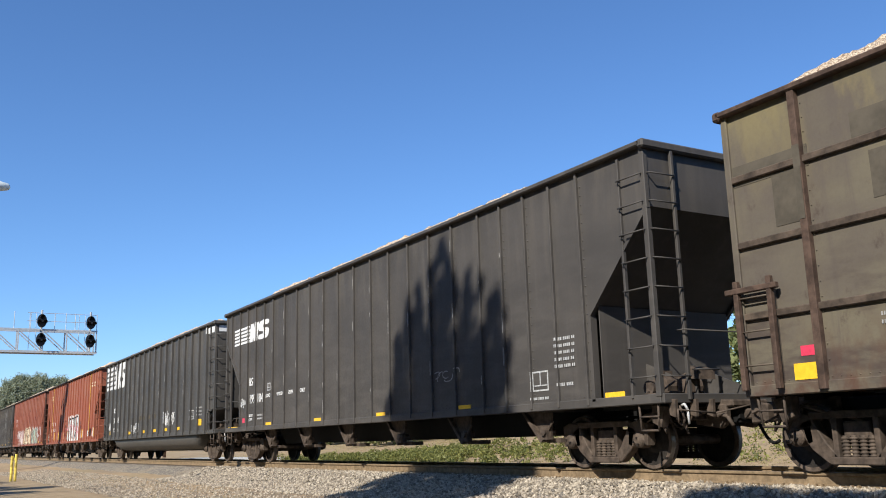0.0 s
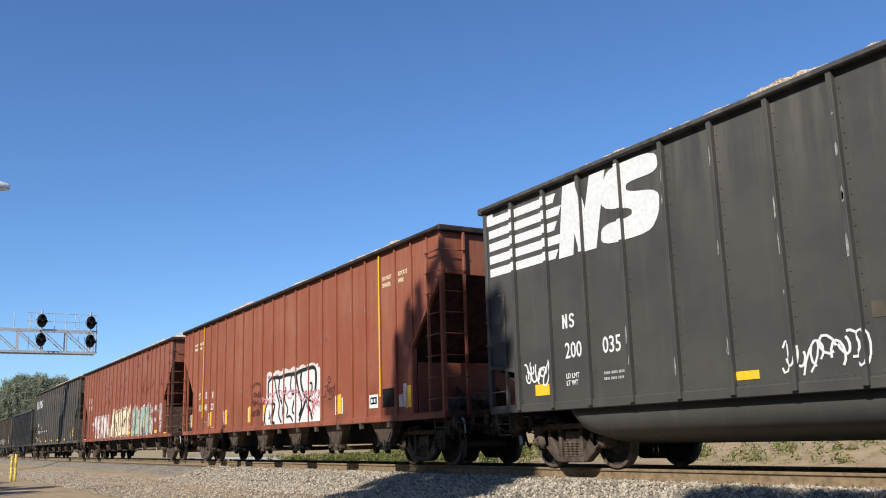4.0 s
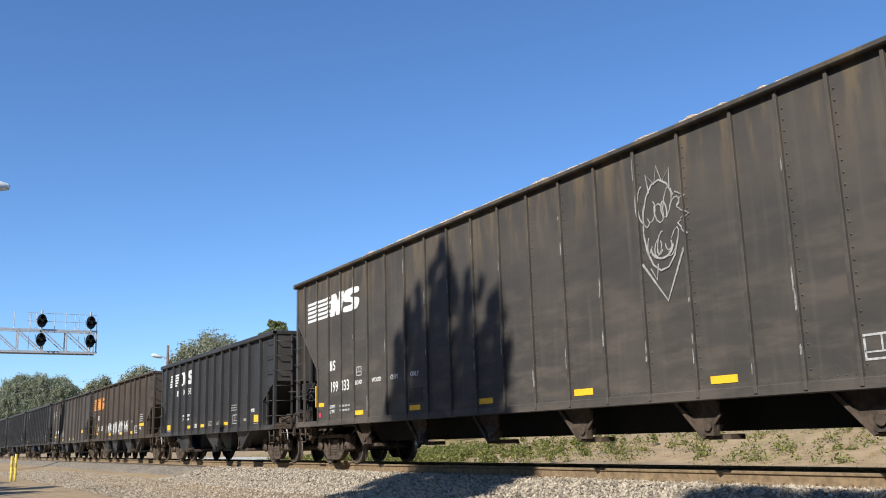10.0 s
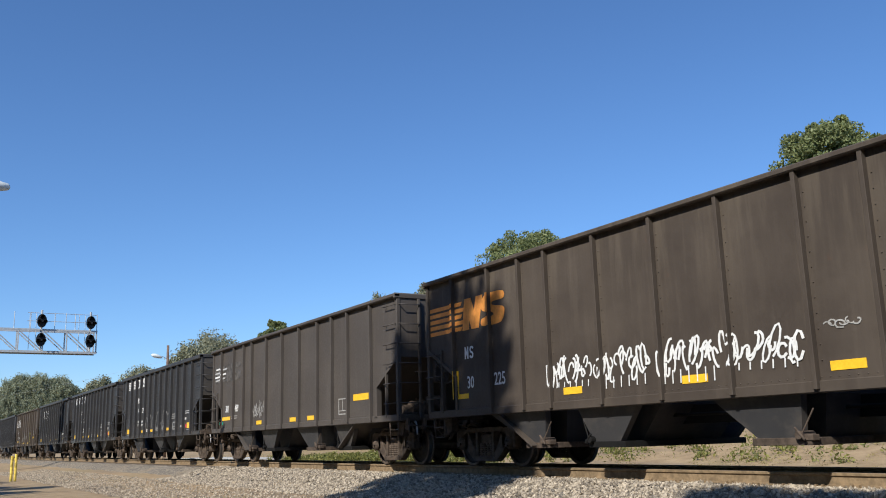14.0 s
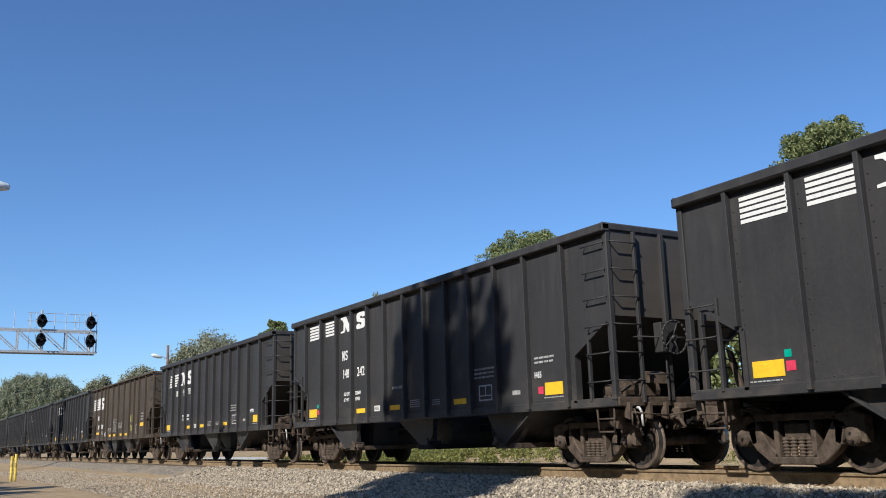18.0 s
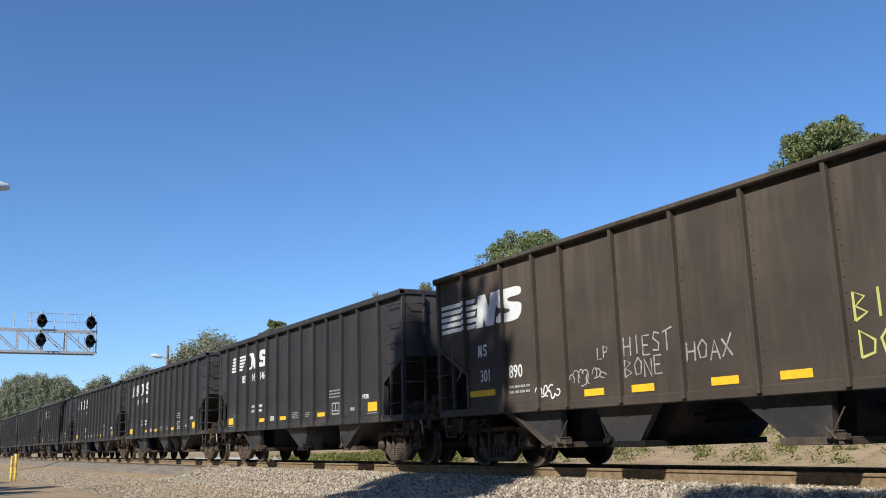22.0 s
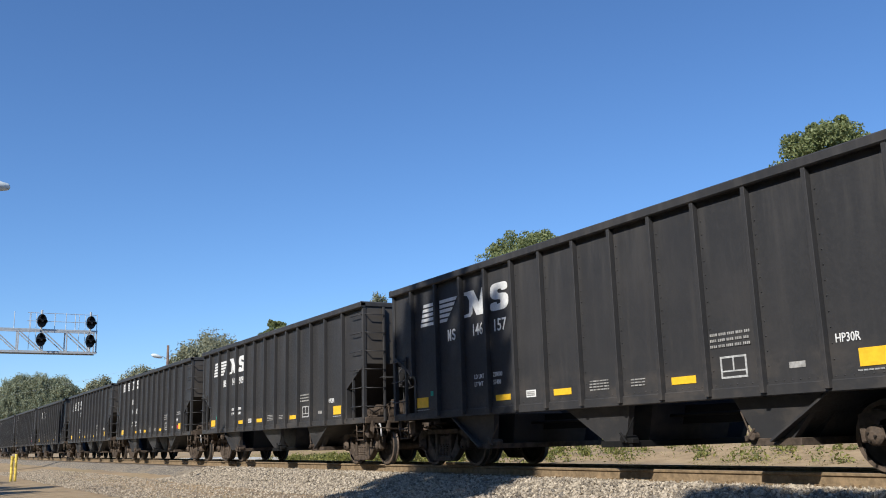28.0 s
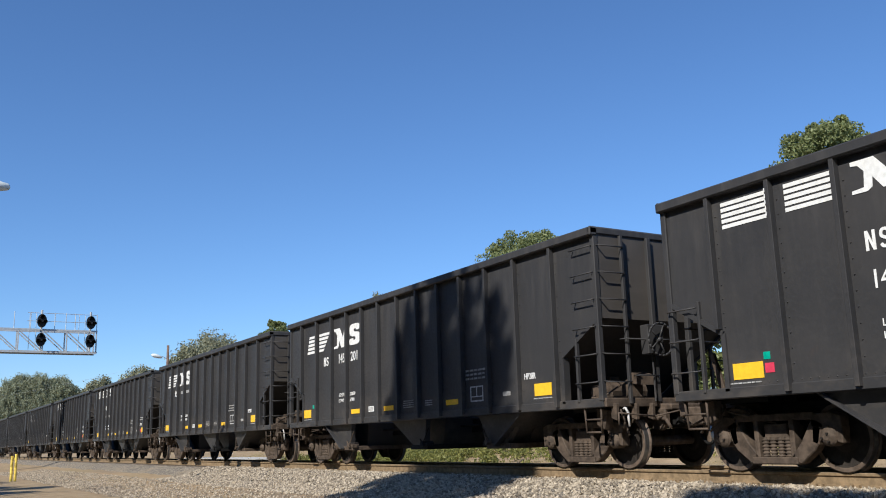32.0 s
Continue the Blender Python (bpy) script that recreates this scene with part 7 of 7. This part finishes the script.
def chord_bar(bm):
    box(bm, -0.05, 0.05, -8.2, -0.15, -0.055, 0.055)


for xo in (-0.5, 0.5):
    for z in (7.02, 8.52):
        part("chord", mesh_of("bridge_chord", chord_bar), "galv", bridge, move(xo, 0, z))
    ys = [-8.1, -6.6, -5.1, -3.6, -2.1, -0.6]
    for n, (y0, y1) in enumerate(zip(ys[:-1], ys[1:])):
        part("brace", mesh_of("bridge_brace", lambda bm: rod(bm, (0, -0.75, 1.44), (0, 0.75, 0.06), 0.04, 6)), "galv", bridge, move(xo, (y0 + y1) / 2, 7.02))
    for y in ys + [-0.2]:
        part("strut", mesh_of("bridge_strut", lambda bm: box(bm, -0.04, 0.04, -0.04, 0.04, 0.05, 1.46)), "galv", bridge, move(xo, y, 7.02))
part("walkway", mesh_of("bridge_walkway", lambda bm: box(bm, -0.5, 0.5, -8.2, -0.1, -0.03, 0.0)), "galv", bridge, move(0, 0, 7.12))
for y in (-8.0, -5.4, -4.4, -2.9, -2.2, -1.6, -0.2):
    part("railing_post", mesh_of("railing_post", lambda bm: rod(bm, (0, 0, 0), (0, 0, 1.15), 0.025, 6)), "galv", bridge, move(0.45, y, 8.55))
for z in (9.1, 9.65):
    part("railing", mesh_of("railing_bar", lambda bm: rod(bm, (0, -4.6, 0), (0, -0.2, 0), 0.02, 6)), "galv", bridge, move(0.45, 0, z))
part("mast", mesh_of("bridge_mast", lambda bm: box(bm, -0.3, 0.3, -0.3, 0.3, -0.6, 8.9)), "galv", bridge, move(0, -8.6, 0))


def head_mesh(bm):
    n = 20
    pts = [(0.31 * math.cos(2 * math.pi * q / n), 0.46 * math.sin(2 * math.pi * q / n)) for q in range(n)]
    a_ = [bm.verts.new((0.0, y, z)) for y, z in pts]
    b_ = [bm.verts.new((0.05, y, z)) for y, z in pts]
    bm.faces.new(a_[::-1])
    bm.faces.new(b_)
    for q in range(n):
        bm.faces.new((a_[q], a_[(q + 1) % n], b_[(q + 1) % n], b_[q]))
    box(bm, -0.35, 0.0, -0.18, 0.18, -0.25, 0.25)


def hood_mesh(bm):
    pts = [(0.13 * math.cos(math.pi * (q / 8) * 1.2 - 0.3), 0.13 * math.sin(math.pi * (q / 8) * 1.2 - 0.3)) for q in range(9)]
    for r_ in (1.0,):
        a_ = [bm.verts.new((0.05, y, z)) for y, z in pts]
        b_ = [bm.verts.new((0.38, y, z + 0.02)) for y, z in pts]
        c_ = [bm.verts.new((0.05, y * 1.12, z * 1.12)) for y, z in pts]
        d_ = [bm.verts.new((0.38, y * 1.12, z * 1.12 + 0.02)) for y, z in pts]
        for q in range(8):
            bm.faces.new((a_[q], a_[q + 1], b_[q + 1], b_[q]))
            bm.faces.new((c_[q + 1], c_[q], d_[q], d_[q + 1]))
            bm.faces.new((b_[q], b_[q + 1], d_[q + 1], d_[q]))


for y in (-0.62, -3.73):
    part("signal_mast", mesh_of("signal_mast", lambda bm: rod(bm, (0, 0, 0), (0, 0, 2.9), 0.07, 8)), "galv", bridge, move(0.42, y, 6.95))
    for z in (9.1, 7.83):
        hd = part("signal_head", mesh_of("signal_head", head_mesh), "signal", bridge, move(0.62, y, z), "black oval signal head with hoods")
        for yy, zz in ((0.0, 0.24), (-0.17, -0.1), (0.17, -0.1)):
            part("hood", mesh_of("signal_hood", hood_mesh), "signal", hd, move(0, yy, zz))
            part("lens", mesh_of("signal_lens", lambda bm: rod(bm, (0.05, 0, 0), (0.06, 0, 0), 0.1, 12)), "truck_dark", hd, move(0, yy, zz))
    part("ladder_rail", mesh_of("signal_ladder", lambda bm: [rod(bm, (0, s_ * 0.2, 0), (0, s_ * 0.2, 2.7), 0.02, 6) for s_ in (-1, 1)]), "galv", bridge, move(0.2, y - 0.5, 6.95))

# utility pole with a street lamp, and its cable
pole = tagged(new("utility_pole"), "weathered wooden utility pole with a white street lamp", "utility pole")
pole.matrix_basis = move(-92.1, 11.3, -0.4)
part("pole", mesh_of("utility_pole_shaft", lambda bm: rod(bm, (0, 0, 0), (0, 0, 11.0), 0.17, 10, 0.12), True), "wood_pole", pole)
part("arm", mesh_of("lamp_arm", lambda bm: pipe(bm, [(0, 0, 9.6), (0.1, -0.5, 9.85), (0.15, -1.0, 9.9)], 0.035, 6)), "galv", pole)


def lum(bm):
    lathe(bm, [(-0.62, 0.05), (-0.55, 0.13), (-0.3, 0.2), (0.1, 0.18), (0.45, 0.1), (0.5, 0.04)], 12)


part("lamp_head", mesh_of("lamp_head", lum, True), "lamp", pole, move(0.15, -1.05, 9.86) @ Matrix.Rotation(radians(-14), 4, "X"))
cable = tagged(new("overhead_cable", None), "thin grey overhead cable", "cable")
cable.matrix_basis = move(0, 0, 0)
pts = [(-92.1 - 80 * q / 12, 11.3 - 26 * q / 12, 9.1 - 1.6 * math.sin(math.pi * q / 12)) for q in range(13)]
part("wire", mesh_of("overhead_wire", lambda bm: pipe(bm, pts, 0.006, 5)), "galv", cable)

# street lamp whose head just enters the view
lamp = tagged(new("street_lamp"), "street lamp with a pale ribbed housing on a steel pole", "street lamp")
lamp.matrix_basis = move(-27.9, -11.0, -0.62)
part("pole", mesh_of("lamp_pole", lambda bm: rod(bm, (0, 0, 0), (0, 0, 8.5), 0.1, 10, 0.06), True), "galv", lamp)
part("arm", mesh_of("street_lamp_arm", lambda bm: pipe(bm, [(0, 0, 8.3), (0, 0.5, 8.68), (0, 1.1, 8.74)], 0.035, 7), True), "galv", lamp)
part("lamp_head", mesh_of("street_lamp_head", lum, True), "lamp", lamp, move(0, 1.2, 8.68))
part("lens", mesh_of("street_lamp_lens", lambda bm: lathe(bm, [(-0.2, 0.02), (-0.14, 0.12), (0.0, 0.17)], 12, "z"), True), "glass", lamp, move(0, 1.25, 8.62))

# yellow marker posts in the lot
post = tagged(new("marker_post"), "pair of chipped yellow steel posts in the dirt lot", "bollard")
post.matrix_basis = move(-42.0, -7.25, -0.62)
for dy, hh in ((-0.08, 1.02), (0.07, 1.10)):
    part("post", mesh_of(("marker", hh), lambda bm: rod(bm, (0, 0, 0), (0, 0, hh), 0.055, 12)), "post_yellow", post, move(0, dy, 0))
part("bar", mesh_of("marker_bar", lambda bm: box(bm, -0.03, 0.03, -0.1, 0.09, 0.84, 0.94)), "post_yellow", post)


# ---------------------------------------------------------------- what moves
# metres per second at every second second, from the clip's start
SPEED = [9.629, 9.669, 9.641, 9.63, 9.816, 9.96, 9.985, 9.752, 9.735, 10.047, 10.079, 10.037, 10.032, 10.066, 10.062, 10.075, 10.0]


def run(t):
    """How far the train has gone after t seconds."""
    k = min(int(t / 2), 15)
    s = sum(SPEED[q] + SPEED[q + 1] for q in range(k))
    f = t - 2 * k
    return s + SPEED[k] * f + (SPEED[k + 1] - SPEED[k]) * f * f / 4


def motions():
    half_seconds = [q / 2 for q in range(65)]
    turns = [q / 15 for q in range(481)]
    for car in CARS:
        walk(car.root, [(t, move(car.left + car.L / 2 + run(t), 0, 0)) for t in half_seconds])
    for car, load in LOADS:
        walk(load, [(t, move(car.left + car.L / 2 + run(t), 0, 0)) for t in half_seconds])
    for car in CARS[:21]:
        for n, (ws, sx) in enumerate(car.wheelsets):
            walk(ws, [(t, pose(sx, 0, 0.457, 0, math.degrees(run(t) / 0.457 + n), 0)) for t in turns])


motions()
